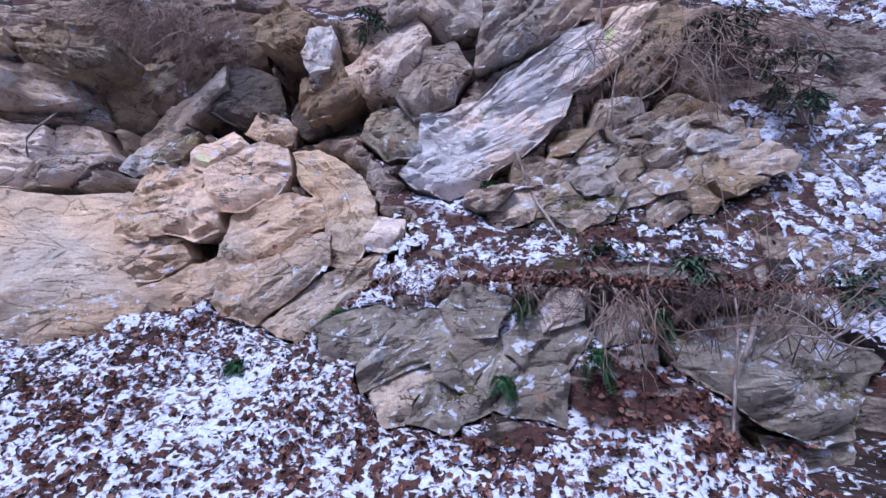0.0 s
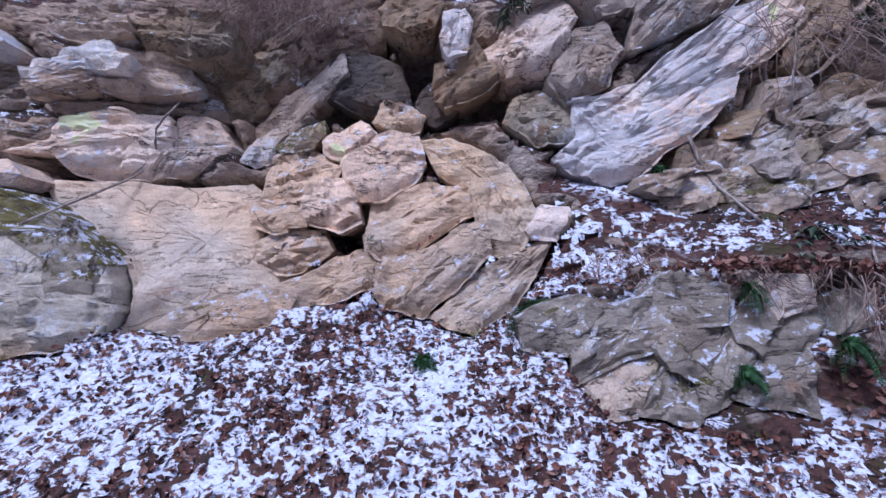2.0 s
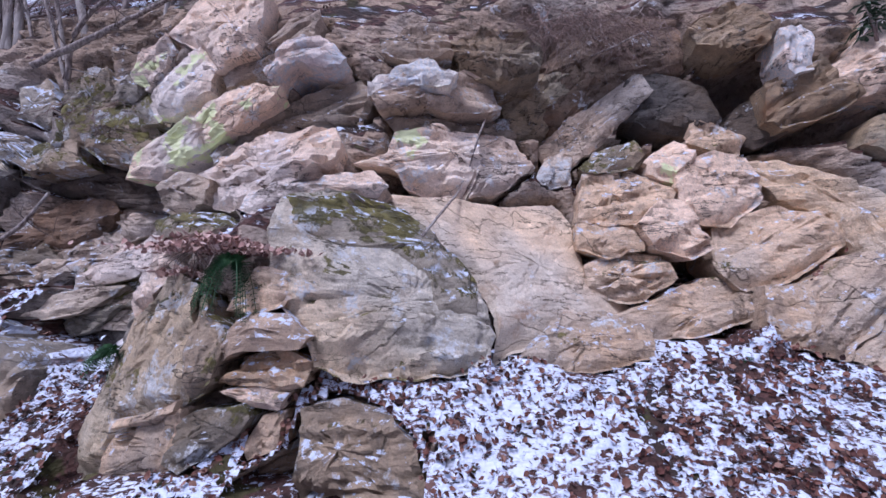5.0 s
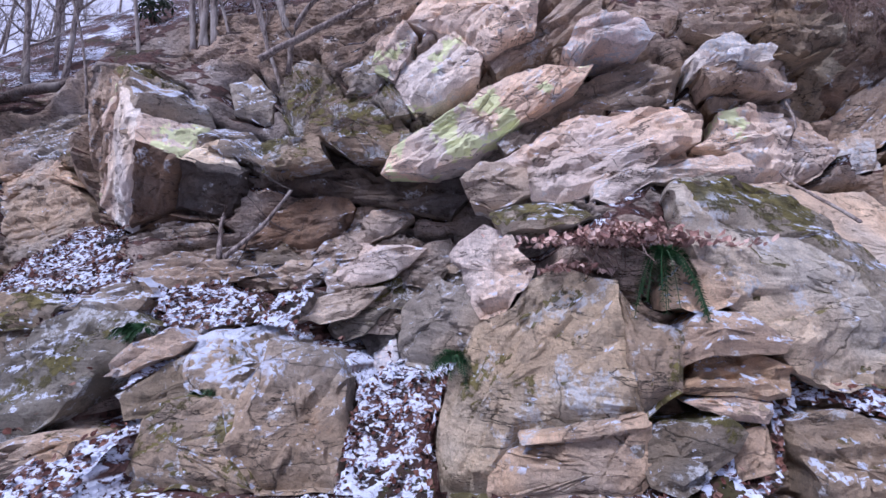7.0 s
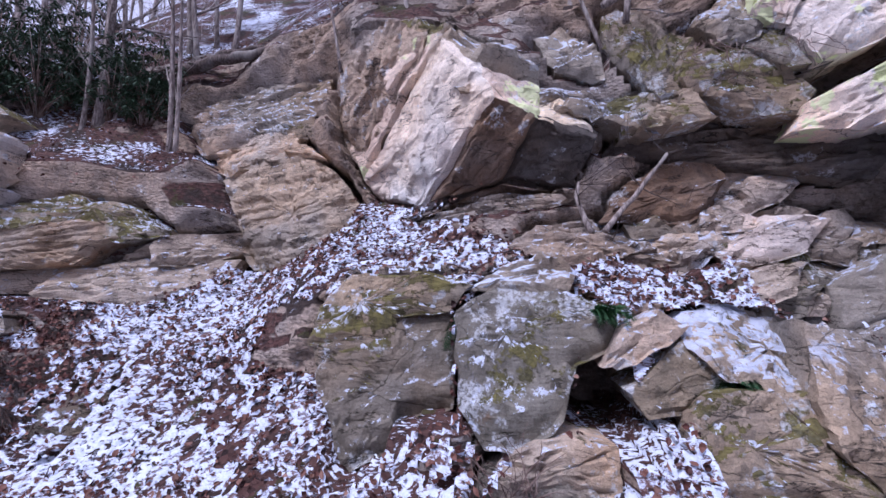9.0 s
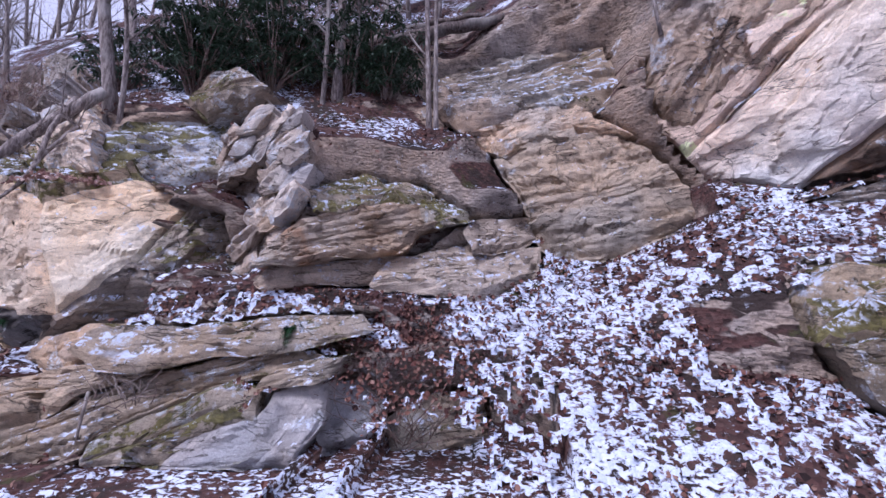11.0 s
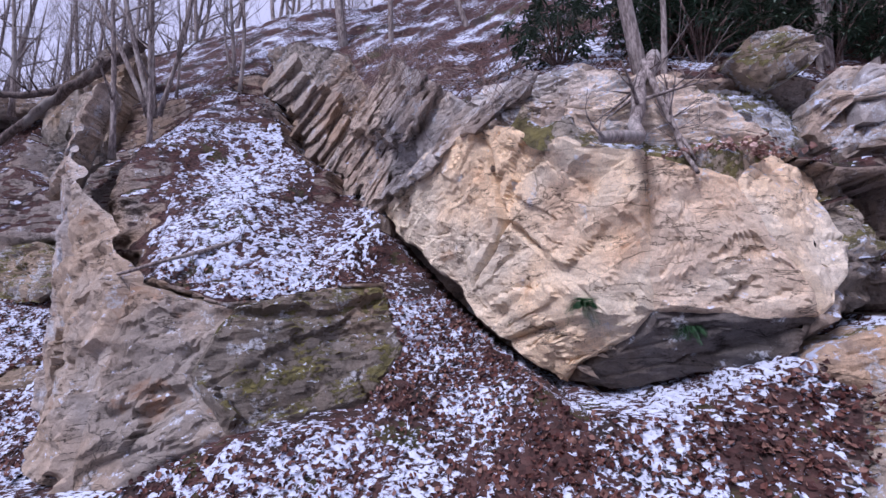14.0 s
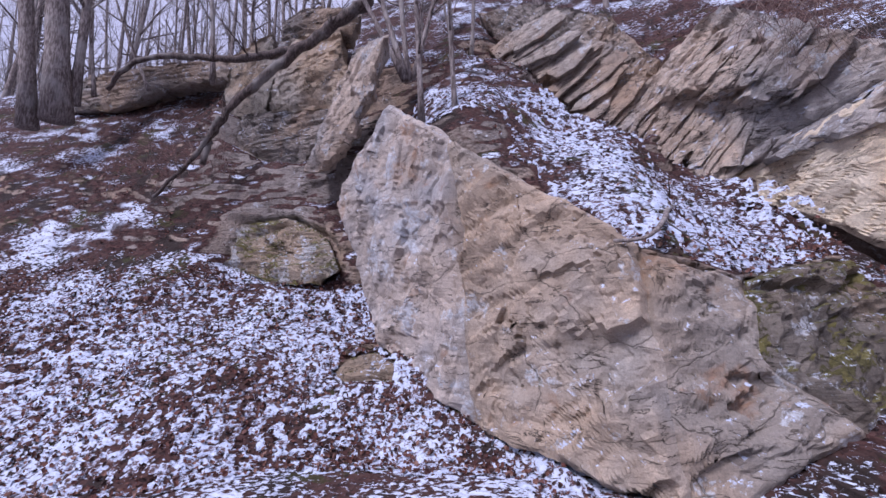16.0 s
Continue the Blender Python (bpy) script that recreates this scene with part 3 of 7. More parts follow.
    return tagged(ob, text, name.replace("_", " "), "rocks of the outcrop")


def shatter(parent, material, anchor, slope, dip, depth, outline, size, seed):
    """Fills an outline with broken blocks that lie along the dip, each a little proud of or behind the next."""
    rng = random.Random(seed)
    ca, sa = math.cos(radians(dip)), math.sin(radians(dip))
    wide, tall = 1.35 * size, 0.75 * size
    flat = [((x * ca + z * sa) / wide, (z * ca - x * sa) / tall) for x, z in outline]
    us, vs = [p[0] for p in flat], [p[1] for p in flat]
    seeds = [(i + 0.5 * (k % 2) + rng.uniform(-0.38, 0.38), k + rng.uniform(-0.38, 0.38))
             for i in range(int(min(us)) - 2, int(max(us)) + 3) for k in range(int(min(vs)) - 2, int(max(vs)) + 3)]
    for u, v in seeds:
        inside = False
        for (u1, v1), (u2, v2) in zip(flat, flat[1:] + flat[:1]):
            if (v1 > v) != (v2 > v) and u < (u2 - u1) * (v - v1) / (v2 - v1) + u1:
                inside = not inside
        if not inside:
            continue
        cell = [(u - 1.2, v - 1.2), (u + 1.2, v - 1.2), (u + 1.2, v + 1.2), (u - 1.2, v + 1.2)]
        for p, q in seeds:
            if (p, q) == (u, v) or abs(p - u) + abs(q - v) > 4:
                continue
            nx, nv = p - u, q - v
            reach = (p * p + q * q - u * u - v * v) / 2
            kept = []
            for a, b in zip(cell, cell[1:] + cell[:1]):
                da, db = a[0] * nx + a[1] * nv - reach, b[0] * nx + b[1] * nv - reach
                if da <= 0:
                    kept.append(a)
                if (da < 0) != (db < 0):
                    f = da / (da - db)
                    kept.append((a[0] + f * (b[0] - a[0]), a[1] + f * (b[1] - a[1])))
            cell = kept
        if len(cell) < 3:
            continue
        pts = [(a * wide * ca - b * tall * sa, a * wide * sa + b * tall * ca) for a, b in cell]
        cx, cz = sum(p[0] for p in pts) / len(pts), sum(p[1] for p in pts) / len(pts)
        y = anchor[1] + slope[0] * (cx - anchor[0]) + slope[1] * (cz - anchor[2]) + rng.uniform(-0.07, 0.08)
        lean = (slope[0] + rng.uniform(-0.22, 0.22), slope[1] + rng.uniform(-0.15, 0.25))
        rock("rock_block", material if isinstance(material, str) else rng.choice(material), (cx, y, cz), lean, dip + rng.uniform(-12, 12), depth, pts, parent)


def great_rock(x, y, z, label):
    """A rock of several broad faces: an Empty at its foot that carries them."""
    ob = new("boulder")
    ob.location = (x, y, z)
    return tagged(ob, label, "boulder", "rocks of the outcrop")


def finish_rocks():
    """The hillside lies behind the faces of the rocks that stand in it."""
    me = hillside.data
    co = np.empty(len(me.vertices) * 3)
    me.vertices.foreach_get("co", co)
    co = co.reshape(-1, 3)
    for poly, (ax, ay, az), (a, b), depth in ROCKS:
        mid = poly.mean(0)
        far = np.hypot(*(poly - mid).T)
        crag_top = depth == 0.31
        wide = np.where(poly[:, 1] > mid[1], -0.06 if crag_top else 0.10, 0.02)
        poly = mid + (poly - mid) * (1 + wide / far)[:, None]
        lo, hi = poly.min(0) - 0.1, poly.max(0) + 0.7
        lo[0] -= 0.6
        near = np.nonzero((co[:, 1] > 2.0) & (co[:, 0] > lo[0]) & (co[:, 0] < hi[0]) & (co[:, 2] > lo[1]) & (co[:, 2] < hi[1]))[0]
        if not len(near):
            continue
        x, z = co[near, 0], co[near, 2]
        hit = np.zeros(len(near), bool)
        gap = np.full(len(near), 9.0)
        for p, q in zip(poly, np.roll(poly, -1, 0)):
            cross = (p[1] > z) != (q[1] > z)
            with np.errstate(divide="ignore", invalid="ignore"):
                hit ^= cross & (x < (q[0] - p[0]) * (z - p[1]) / (q[1] - p[1]) + p[0])
            e = q - p
            u = np.clip(((x - p[0]) * e[0] + (z - p[1]) * e[1]) / (e @ e + 1e-9), 0, 1)
            gap = np.minimum(gap, np.hypot(x - p[0] - u * e[0], z - p[1] - u * e[1]))
        face = ay + a * (x - ax) + b * (z - az)
        k = near[hit]
        co[k, 1] = np.maximum(co[k, 1], face[hit] + (depth if depth >= 1.0 else 0.40))
        # beside and above a rock the ground comes forward at a natural slope
        rim = ~hit & (z > mid[1]) & (gap < 0.7) & (abs(a) < 0.8) & (not crag_top)
        k = near[rim]
        co[k, 1] = np.maximum(co[k, 1], face[rim] + 0.10 - 1.1 * gap[rim])
    me.vertices.foreach_set("co", co.ravel())
    me.update()

# ---- rocks: kind, stone, anchor, slope of the face, dip of the bedding, depth, outline ----
wedge = great_rock(-32.5, 6.4, -1.3, "great wedge of tan and grey rock standing in leaves and snow")
golden = great_rock(-26.0, 6.0, -0.3, "huge golden and buff sandstone boulder overhanging a leafy hollow")
prow = great_rock(-14.6, 6.3, 2.2, "angular leaning block of buff and rusty sandstone")
crag = great_rock(-13.5, 5.2, -0.9, "squat mossy tan crag with snow on its ledges")
mossy = great_rock(-6.5, 4.7, 0.6, "rounded tan boulder with a moss cap and pale lichen")
pillar = great_rock(-9.0, 4.9, -0.3, "mossy tan rock pillar with a dead leaf cap")

rock("flat_rock", "pale", (0.48, 5.31, 3.34), (-0.19, 0.12), 30, 0.90,
     [(-0.51, 3.01), (-0.25, 2.81), (0.18, 2.66), (0.55, 2.82), (1.09, 3.19), (1.56, 3.64), (1.64, 3.93), (1.18, 3.78), (0.63, 3.63), (-0.20, 3.77), (-0.23, 3.54), (-0.19, 3.30)])
rock("flat_rock", "pale", (1.25, 5.27, 4.18), (-0.16, 0.07), 35, 0.80,
     [(-0.24, 3.75), (0.63, 3.64), (1.65, 3.94), (2.05, 4.24), (2.02, 4.86), (1.68, 4.82), (1.33, 4.54), (0.91, 4.27), (0.56, 3.91)])
rock("flat_rock", "lich", (2.17, 5.24, 4.58), (-0.03, 0.13), 35, 0.70,
     [(1.58, 4.05), (2.00, 4.09), (2.37, 4.44), (2.78, 5.17), (2.28, 5.14), (2.04, 4.68), (1.67, 4.29)])
rock("rock_block", "rust", (2.74, 5.29, 4.55), (0.01, -0.02), 35, 0.80,
     [(2.21, 4.04), (2.40, 4.52), (2.81, 5.12), (3.06, 5.23), (3.15, 4.78), (3.00, 4.26), (2.60, 3.97)])
rock("boulder", "grey", (-0.03, 5.45, 4.26), (-0.07, 0.04), 60, 0.70,
     [(-0.50, 4.03), (-0.27, 3.74), (0.20, 3.94), (0.45, 4.39), (0.19, 4.76), (-0.14, 4.69), (-0.36, 4.42)])
rock("boulder", "pink", (-0.65, 5.61, 4.66), (-0.27, 0.12), 40, 0.80,
     [(-1.46, 4.56), (-1.02, 4.15), (-0.47, 4.12), (-0.25, 4.50), (-0.11, 4.90), (-0.31, 5.29), (-0.75, 5.20), (-0.98, 4.84)])
rock("rock_block", "grey", (-0.02, 5.50, 5.37), (-0.14, 0.14), 30, 0.80,
     [(-0.73, 5.11), (-0.30, 5.24), (0.19, 4.84), (0.55, 4.89), (0.63, 5.58), (-0.60, 5.92)])
rock("flat_rock", "grey", (1.19, 5.28, 5.00), (-0.12, 0.11), 40, 0.60,
     [(0.48, 4.32), (1.11, 4.59), (1.67, 4.83), (1.96, 5.17), (1.63, 5.53), (0.92, 5.44), (0.55, 4.88)])
rock("rock_block", "rust", (-0.58, 5.61, 3.58), (-0.23, 0.20), 70, 0.80,
     [(-1.04, 3.59), (-0.60, 3.16), (-0.21, 3.29), (-0.18, 3.75), (-0.56, 3.99), (-0.88, 3.90)])
rock("bedded_rock", "moss", (1.36, 4.98, 2.52), (-0.27, 0.46), 10, 0.60,
     [(0.45, 2.69), (0.86, 2.35), (1.50, 2.22), (1.93, 2.27), (2.12, 2.66), (1.28, 2.79), (0.83, 2.79)])
rock("rock_block", "pink", (1.23, 4.11, 1.37), (-0.00, 0.33), 10, 0.50,
     [(1.02, 1.17), (1.38, 1.31), (1.44, 1.54), (1.20, 1.55), (1.02, 1.36)])
rock("boulder", "drab", (1.78, 4.09, 1.29), (-0.02, 0.36), 60, 0.50,
     [(1.57, 1.08), (1.85, 1.15), (2.01, 1.40), (1.84, 1.48), (1.65, 1.39)])
rock("boulder", "drab", (3.18, 4.11, 0.83), (0.15, 0.23), 20, 0.90,
     [(2.22, 1.13), (2.16, 0.92), (2.58, 0.65), (2.94, 0.39), (3.33, 0.27), (3.66, 0.32), (3.94, 0.64), (4.20, 0.92), (3.92, 1.15), (3.37, 1.30), (2.78, 1.30)])
rock("rock_block", "drab", (3.31, 4.15, 0.19), (0.04, 0.28), 0, 0.60,
     [(2.97, 0.27), (3.03, 0.09), (3.28, 0.01), (3.75, 0.06), (3.82, 0.31), (3.38, 0.24)])
rock("outcrop", "sand", (-5.14, 5.61, 1.99), (0.37, 0.50), 12, 0.60,
     [(-5.39, 0.89), (-5.04, 1.07), (-4.32, 1.20), (-3.55, 1.39), (-3.95, 1.70), (-4.29, 2.08), (-4.38, 2.67), (-4.60, 2.90), (-5.35, 2.79), (-5.87, 2.83), (-6.71, 2.75), (-6.20, 2.02), (-5.61, 1.83), (-5.36, 1.37)])
rock("flat_rock", "lich", (-6.22, 5.64, 3.31), (0.50, 0.10), 12, 0.90,
     [(-7.07, 3.05), (-6.70, 3.29), (-6.65, 3.57), (-6.17, 3.79), (-5.64, 3.80), (-5.60, 3.38), (-5.76, 2.88), (-6.08, 2.80), (-6.42, 2.89), (-6.69, 3.07)])
rock("flat_rock", "pink", (-5.31, 6.13, 3.42), (0.30, 0.30), 10, 0.90,
     [(-5.60, 3.89), (-5.13, 3.82), (-4.86, 3.43), (-5.19, 3.06), (-5.73, 2.86), (-5.57, 3.42)])
rock("flat_rock", "pink", (-7.40, 4.95, 2.71), (0.03, 0.37), 10, 0.70,
     [(-8.19, 2.41), (-8.12, 2.63), (-7.66, 2.86), (-6.78, 2.88), (-6.60, 2.70), (-6.70, 2.58), (-7.24, 2.58), (-7.61, 2.61), (-7.99, 2.37)])
rock("rock_block", "grey", (-6.16, 5.71, 4.34), (0.54, 0.24), 10, 0.80,
     [(-6.88, 3.92), (-6.83, 4.13), (-6.54, 4.44), (-6.33, 4.70), (-5.79, 4.73), (-5.45, 4.52), (-5.32, 4.29), (-5.48, 4.12), (-6.10, 3.96), (-6.32, 3.98), (-6.78, 3.78)])
rock("bedded_rock", "strata", (-5.97, 5.96, 3.89), (0.55, 0.41), 5, 0.60,
     [(-6.74, 3.73), (-6.54, 4.01), (-6.01, 4.16), (-5.25, 4.27), (-5.08, 3.91), (-5.62, 3.87), (-6.16, 3.83), (-6.58, 3.61)])
rock("bedded_rock", "strata", (-6.48, 5.59, 4.89), (0.13, 0.24), 5, 0.70,
     [(-6.97, 4.92), (-6.57, 5.16), (-6.12, 5.09), (-6.01, 4.79), (-6.55, 4.65), (-6.90, 4.72)])
rock("bedded_rock", "rust", (-5.37, 5.90, 5.05), (0.17, 0.03), 0, 0.80,
     [(-6.04, 5.03), (-5.58, 5.34), (-5.03, 5.30), (-4.76, 5.04), (-4.87, 4.75), (-5.35, 4.54), (-5.58, 4.60), (-5.81, 4.67), (-5.97, 4.82)])
rock("outcrop", "rust", (-4.58, 6.69, 4.65), (0.19, 0.01), 40, 0.80,
     [(-5.28, 4.51), (-4.79, 5.07), (-4.07, 5.33), (-3.77, 5.05), (-4.24, 4.51), (-4.69, 3.99), (-5.15, 4.01)])
rock("flat_rock", "grey", (-4.00, 6.46, 4.19), (-0.47, 0.37), 42, 0.60,
     [(-4.72, 3.91), (-4.24, 4.41), (-3.35, 4.98), (-3.24, 4.57), (-3.82, 4.01), (-4.28, 3.53), (-4.68, 3.52)])
rock("rock_block", "blue", (-4.53, 6.38, 3.45), (-0.01, 0.27), 80, 0.35,
     [(-4.81, 3.25), (-4.66, 3.60), (-4.41, 3.80), (-4.29, 3.64), (-4.37, 3.23), (-4.61, 3.19)])
rock("boulder", "moss", (-3.83, 6.12, 3.52), (-0.24, 0.26), 15, 0.40,
     [(-4.22, 3.44), (-4.05, 3.67), (-3.55, 3.80), (-3.50, 3.51), (-3.62, 3.33), (-4.03, 3.29)])
rock("boulder", "lich", (-3.12, 6.01, 3.44), (0.03, 0.39), 15, 0.40,
     [(-3.49, 3.40), (-3.01, 3.81), (-2.77, 3.60), (-2.93, 3.31), (-3.15, 3.12), (-3.41, 3.22)])
rock("rock_block", "tan", (-2.47, 6.21, 3.87), (0.07, 0.30), 10, 0.40,
     [(-2.87, 3.77), (-2.69, 4.19), (-2.36, 4.15), (-2.08, 3.85), (-2.18, 3.64), (-2.55, 3.59)])
rock("rock_block", "tan", (-3.80, 5.93, 2.92), (-0.22, 0.41), 10, 0.70,
     [(-4.35, 2.62), (-4.20, 3.31), (-3.55, 3.29), (-3.17, 3.01), (-3.37, 2.76), (-3.66, 2.58), (-4.05, 2.56)])
rock("boulder", "pink", (-3.27, 5.67, 2.54), (0.11, 0.18), 40, 0.70,
     [(-3.68, 2.53), (-3.45, 2.85), (-3.17, 2.85), (-2.93, 2.61), (-2.91, 2.28), (-3.17, 2.15), (-3.51, 2.26)])
rock("rock_block", "tan", (-3.79, 5.78, 1.92), (-0.03, 0.19), 15, 0.70,
     [(-4.28, 2.05), (-3.98, 2.19), (-3.39, 2.18), (-3.28, 1.90), (-3.63, 1.64), (-3.95, 1.57), (-4.23, 1.72)])
rock("rock_block", "tan", (-3.99, 5.81, 2.37), (-0.11, 0.26), 10, 0.60,
     [(-4.32, 2.58), (-3.68, 2.59), (-3.61, 2.22), (-4.03, 2.15), (-4.35, 2.23)])
rock("rock_block", "pink", (-2.64, 5.93, 3.09), (0.11, 0.28), 15, 0.70,
     [(-3.18, 3.00), (-3.02, 3.45), (-2.55, 3.60), (-2.19, 3.52), (-2.05, 3.13), (-2.19, 2.86), (-2.59, 2.56), (-2.95, 2.56), (-3.15, 2.80)])
rock("bedded_rock", "tan", (-2.21, 5.72, 2.33), (-0.13, 0.41), 25, 0.70,
     [(-2.83, 2.16), (-2.75, 2.51), (-2.43, 2.72), (-1.99, 2.80), (-1.50, 2.69), (-1.46, 2.36), (-1.84, 2.13), (-2.27, 1.86), (-2.62, 1.78), (-2.80, 1.94)])
rock("flat_rock", "tan", (-1.92, 5.27, 1.65), (-0.12, 0.32), 35, 0.80,
     [(-2.61, 1.33), (-2.52, 1.78), (-2.11, 1.85), (-1.64, 2.17), (-1.30, 2.24), (-1.28, 1.83), (-1.65, 1.44), (-2.05, 1.11), (-2.43, 1.17)])
rock("outcrop", "sandg", (-1.28, 5.65, 2.64), (-0.30, 0.40), 10, 0.60,
     [(-2.14, 3.53), (-1.70, 3.49), (-1.06, 3.11), (-0.79, 2.60), (-0.66, 2.22), (-1.00, 1.82), (-1.31, 1.83), (-1.44, 2.27), (-1.51, 2.68), (-1.93, 2.96)])
rock("bedded_rock", "tan", (-1.26, 5.14, 1.40), (-0.13, 0.42), 40, 0.70,
     [(-2.01, 1.11), (-1.37, 1.64), (-0.97, 1.83), (-0.49, 2.08), (-0.78, 1.56), (-1.10, 1.20), (-1.50, 0.92), (-1.78, 0.97)])
rock("boulder", "pinkp", (-0.57, 5.17, 2.19), (-0.03, 0.23), 10, 0.40,
     [(-0.84, 2.12), (-0.67, 2.40), (-0.37, 2.37), (-0.37, 2.13), (-0.54, 1.98), (-0.79, 2.01)])
rock("flat_rock", "tan", (-3.20, 5.66, 1.52), (-0.11, 0.45), 25, 0.60,
     [(-4.03, 1.40), (-3.53, 1.62), (-2.96, 1.90), (-2.53, 1.82), (-2.62, 1.45), (-2.96, 1.26), (-3.65, 1.19)])
rock("bedded_rock", "tan", (-4.36, 5.29, 1.15), (0.17, 0.85), 20, 0.50,
     [(-5.12, 0.98), (-4.75, 1.36), (-4.21, 1.48), (-3.64, 1.33), (-3.74, 1.02), (-4.42, 0.86)])
# back of the cavity: the dark stone carries its shade as colour
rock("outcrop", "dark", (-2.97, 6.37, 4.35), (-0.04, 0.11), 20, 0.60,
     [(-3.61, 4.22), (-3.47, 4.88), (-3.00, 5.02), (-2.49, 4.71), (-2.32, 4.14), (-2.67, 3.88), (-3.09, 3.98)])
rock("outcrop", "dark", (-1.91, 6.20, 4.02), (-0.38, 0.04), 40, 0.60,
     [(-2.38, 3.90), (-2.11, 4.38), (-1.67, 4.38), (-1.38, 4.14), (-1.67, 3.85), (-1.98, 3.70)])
rock("flat_rock", "rust", (-1.54, 5.83, 4.27), (-0.25, -0.08), 30, 0.60,
     [(-1.98, 4.03), (-1.94, 4.49), (-1.43, 4.73), (-1.01, 4.20), (-1.44, 3.96), (-1.80, 3.85)])
rock("rock_block", "rust", (-2.31, 5.93, 5.28), (-0.25, 0.16), 20, 0.70,
     [(-2.77, 5.44), (-2.70, 5.14), (-2.31, 4.90), (-1.93, 5.04), (-1.82, 5.31), (-2.28, 5.70)])
rock("rock_block", "pale", (-1.65, 5.75, 4.86), (-0.01, 0.13), 70, 0.50,
     [(-1.89, 4.70), (-1.76, 4.47), (-1.52, 4.58), (-1.41, 5.02), (-1.53, 5.25), (-1.79, 5.14)])
rock("rock_block", "tan", (-7.52, 4.33, 1.50), (-0.03, 0.29), 10, 0.50,
     [(-7.76, 1.32), (-7.76, 1.49), (-7.59, 1.71), (-7.31, 1.66), (-7.20, 1.50), (-7.31, 1.38), (-7.56, 1.30)])
rock("rock_block", "rust", (-7.34, 4.44, 1.70), (-0.00, 0.35), 10, 0.30,
     [(-7.49, 1.70), (-7.42, 1.83), (-7.17, 1.73), (-7.23, 1.60), (-7.43, 1.59)])
rock("bedded_rock", "drab", (-6.49, 4.17, 0.25), (-0.04, 0.11), 5, 0.70,
     [(-7.00, 0.51), (-6.68, 0.62), (-6.26, 0.49), (-6.05, 0.34), (-5.91, -0.02), (-6.89, -0.12), (-6.98, 0.26)])
rock("bedded_rock", "moss", (-8.77, 4.91, 2.25), (-0.17, 0.49), 0, 0.40,
     [(-9.20, 2.25), (-8.92, 2.35), (-8.42, 2.37), (-8.20, 2.21), (-8.44, 2.10), (-9.07, 2.07)])
rock("flat_rock", "grey", (-16.04, 6.76, 4.38), (-0.61, -0.30), 65, 0.80,
     [(-16.84, 4.16), (-16.70, 5.03), (-16.25, 5.26), (-15.71, 5.17), (-15.16, 4.79), (-15.22, 4.51), (-15.62, 3.82), (-16.25, 3.20), (-16.62, 3.56)])
rock("bedded_rock", "strata", (-14.24, 6.40, 2.31), (-0.25, 0.34), 8, 0.60,
     [(-15.37, 2.14), (-14.75, 2.35), (-14.20, 2.52), (-13.32, 2.48), (-13.17, 2.37), (-13.76, 2.25), (-14.50, 2.13), (-15.06, 2.08)])
rock("rock_block", "rustd", (-11.95, 6.37, 2.46), (0.09, 0.18), 15, 0.70,
     [(-12.83, 2.08), (-12.58, 2.50), (-11.97, 2.87), (-11.39, 2.94), (-11.20, 2.75), (-11.37, 2.29), (-11.73, 2.06)])
rock("rock_block", "grey", (-10.90, 6.49, 2.50), (-0.13, 0.20), 15, 0.60,
     [(-11.41, 2.10), (-11.40, 2.33), (-11.21, 2.77), (-10.55, 2.83), (-10.29, 2.64), (-10.62, 2.38), (-10.95, 2.22)])
# long overhang band, its shade given by the dark stone
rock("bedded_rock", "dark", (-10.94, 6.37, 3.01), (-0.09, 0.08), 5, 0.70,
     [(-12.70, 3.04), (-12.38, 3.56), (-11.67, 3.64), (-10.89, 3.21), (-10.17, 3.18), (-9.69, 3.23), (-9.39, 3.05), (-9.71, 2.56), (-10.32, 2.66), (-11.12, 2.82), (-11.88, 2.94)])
rock("rock_block", "mossg", (-11.08, 6.11, 3.83), (0.07, 0.14), 15, 0.70,
     [(-11.85, 3.94), (-11.62, 4.26), (-10.98, 4.43), (-10.55, 3.96), (-10.30, 3.67), (-10.54, 3.31), (-11.17, 3.40), (-11.67, 3.66)])
rock("rock_block", "mossg", (-10.80, 6.13, 4.47), (-0.05, 0.20), 60, 0.60,
     [(-11.31, 4.40), (-11.08, 5.00), (-10.57, 4.78), (-10.38, 4.02), (-10.62, 3.95), (-10.97, 4.37)])
rock("flat_rock", "mossg", (-12.03, 6.35, 4.49), (-0.14, 0.34), 70, 0.60,
     [(-12.56, 5.31), (-12.16, 5.41), (-11.47, 4.50), (-11.54, 3.73), (-12.07, 3.68), (-12.64, 4.68)])
rock("rock_block", "snowy", (-13.08, 6.52, 4.59), (-0.05, 0.20), 20, 0.60,
     [(-13.55, 4.89), (-13.18, 5.13), (-12.67, 4.60), (-12.69, 4.13), (-13.32, 4.28)])
rock("flat_rock", "mossg", (-12.12, 6.09, 3.52), (-0.16, 0.34), 5, 0.60,
     [(-12.65, 3.70), (-12.20, 3.77), (-11.75, 3.73), (-11.51, 3.36), (-12.10, 3.22), (-12.53, 3.23)])
rock("boulder", "snowy", (-11.09, 6.20, 4.76), (-0.13, 0.17), 30, 0.60,
     [(-11.52, 4.86), (-11.09, 5.20), (-10.72, 4.85), (-10.87, 4.45), (-11.22, 4.38)])
rock("bedded_rock", "snowy", (-13.41, 6.11, 3.69), (0.26, 0.73), 10, 0.60,
     [(-14.68, 3.83), (-14.08, 4.07), (-13.06, 3.94), (-12.12, 3.46), (-12.13, 3.15), (-12.89, 3.46), (-13.80, 3.64), (-14.60, 3.70)])
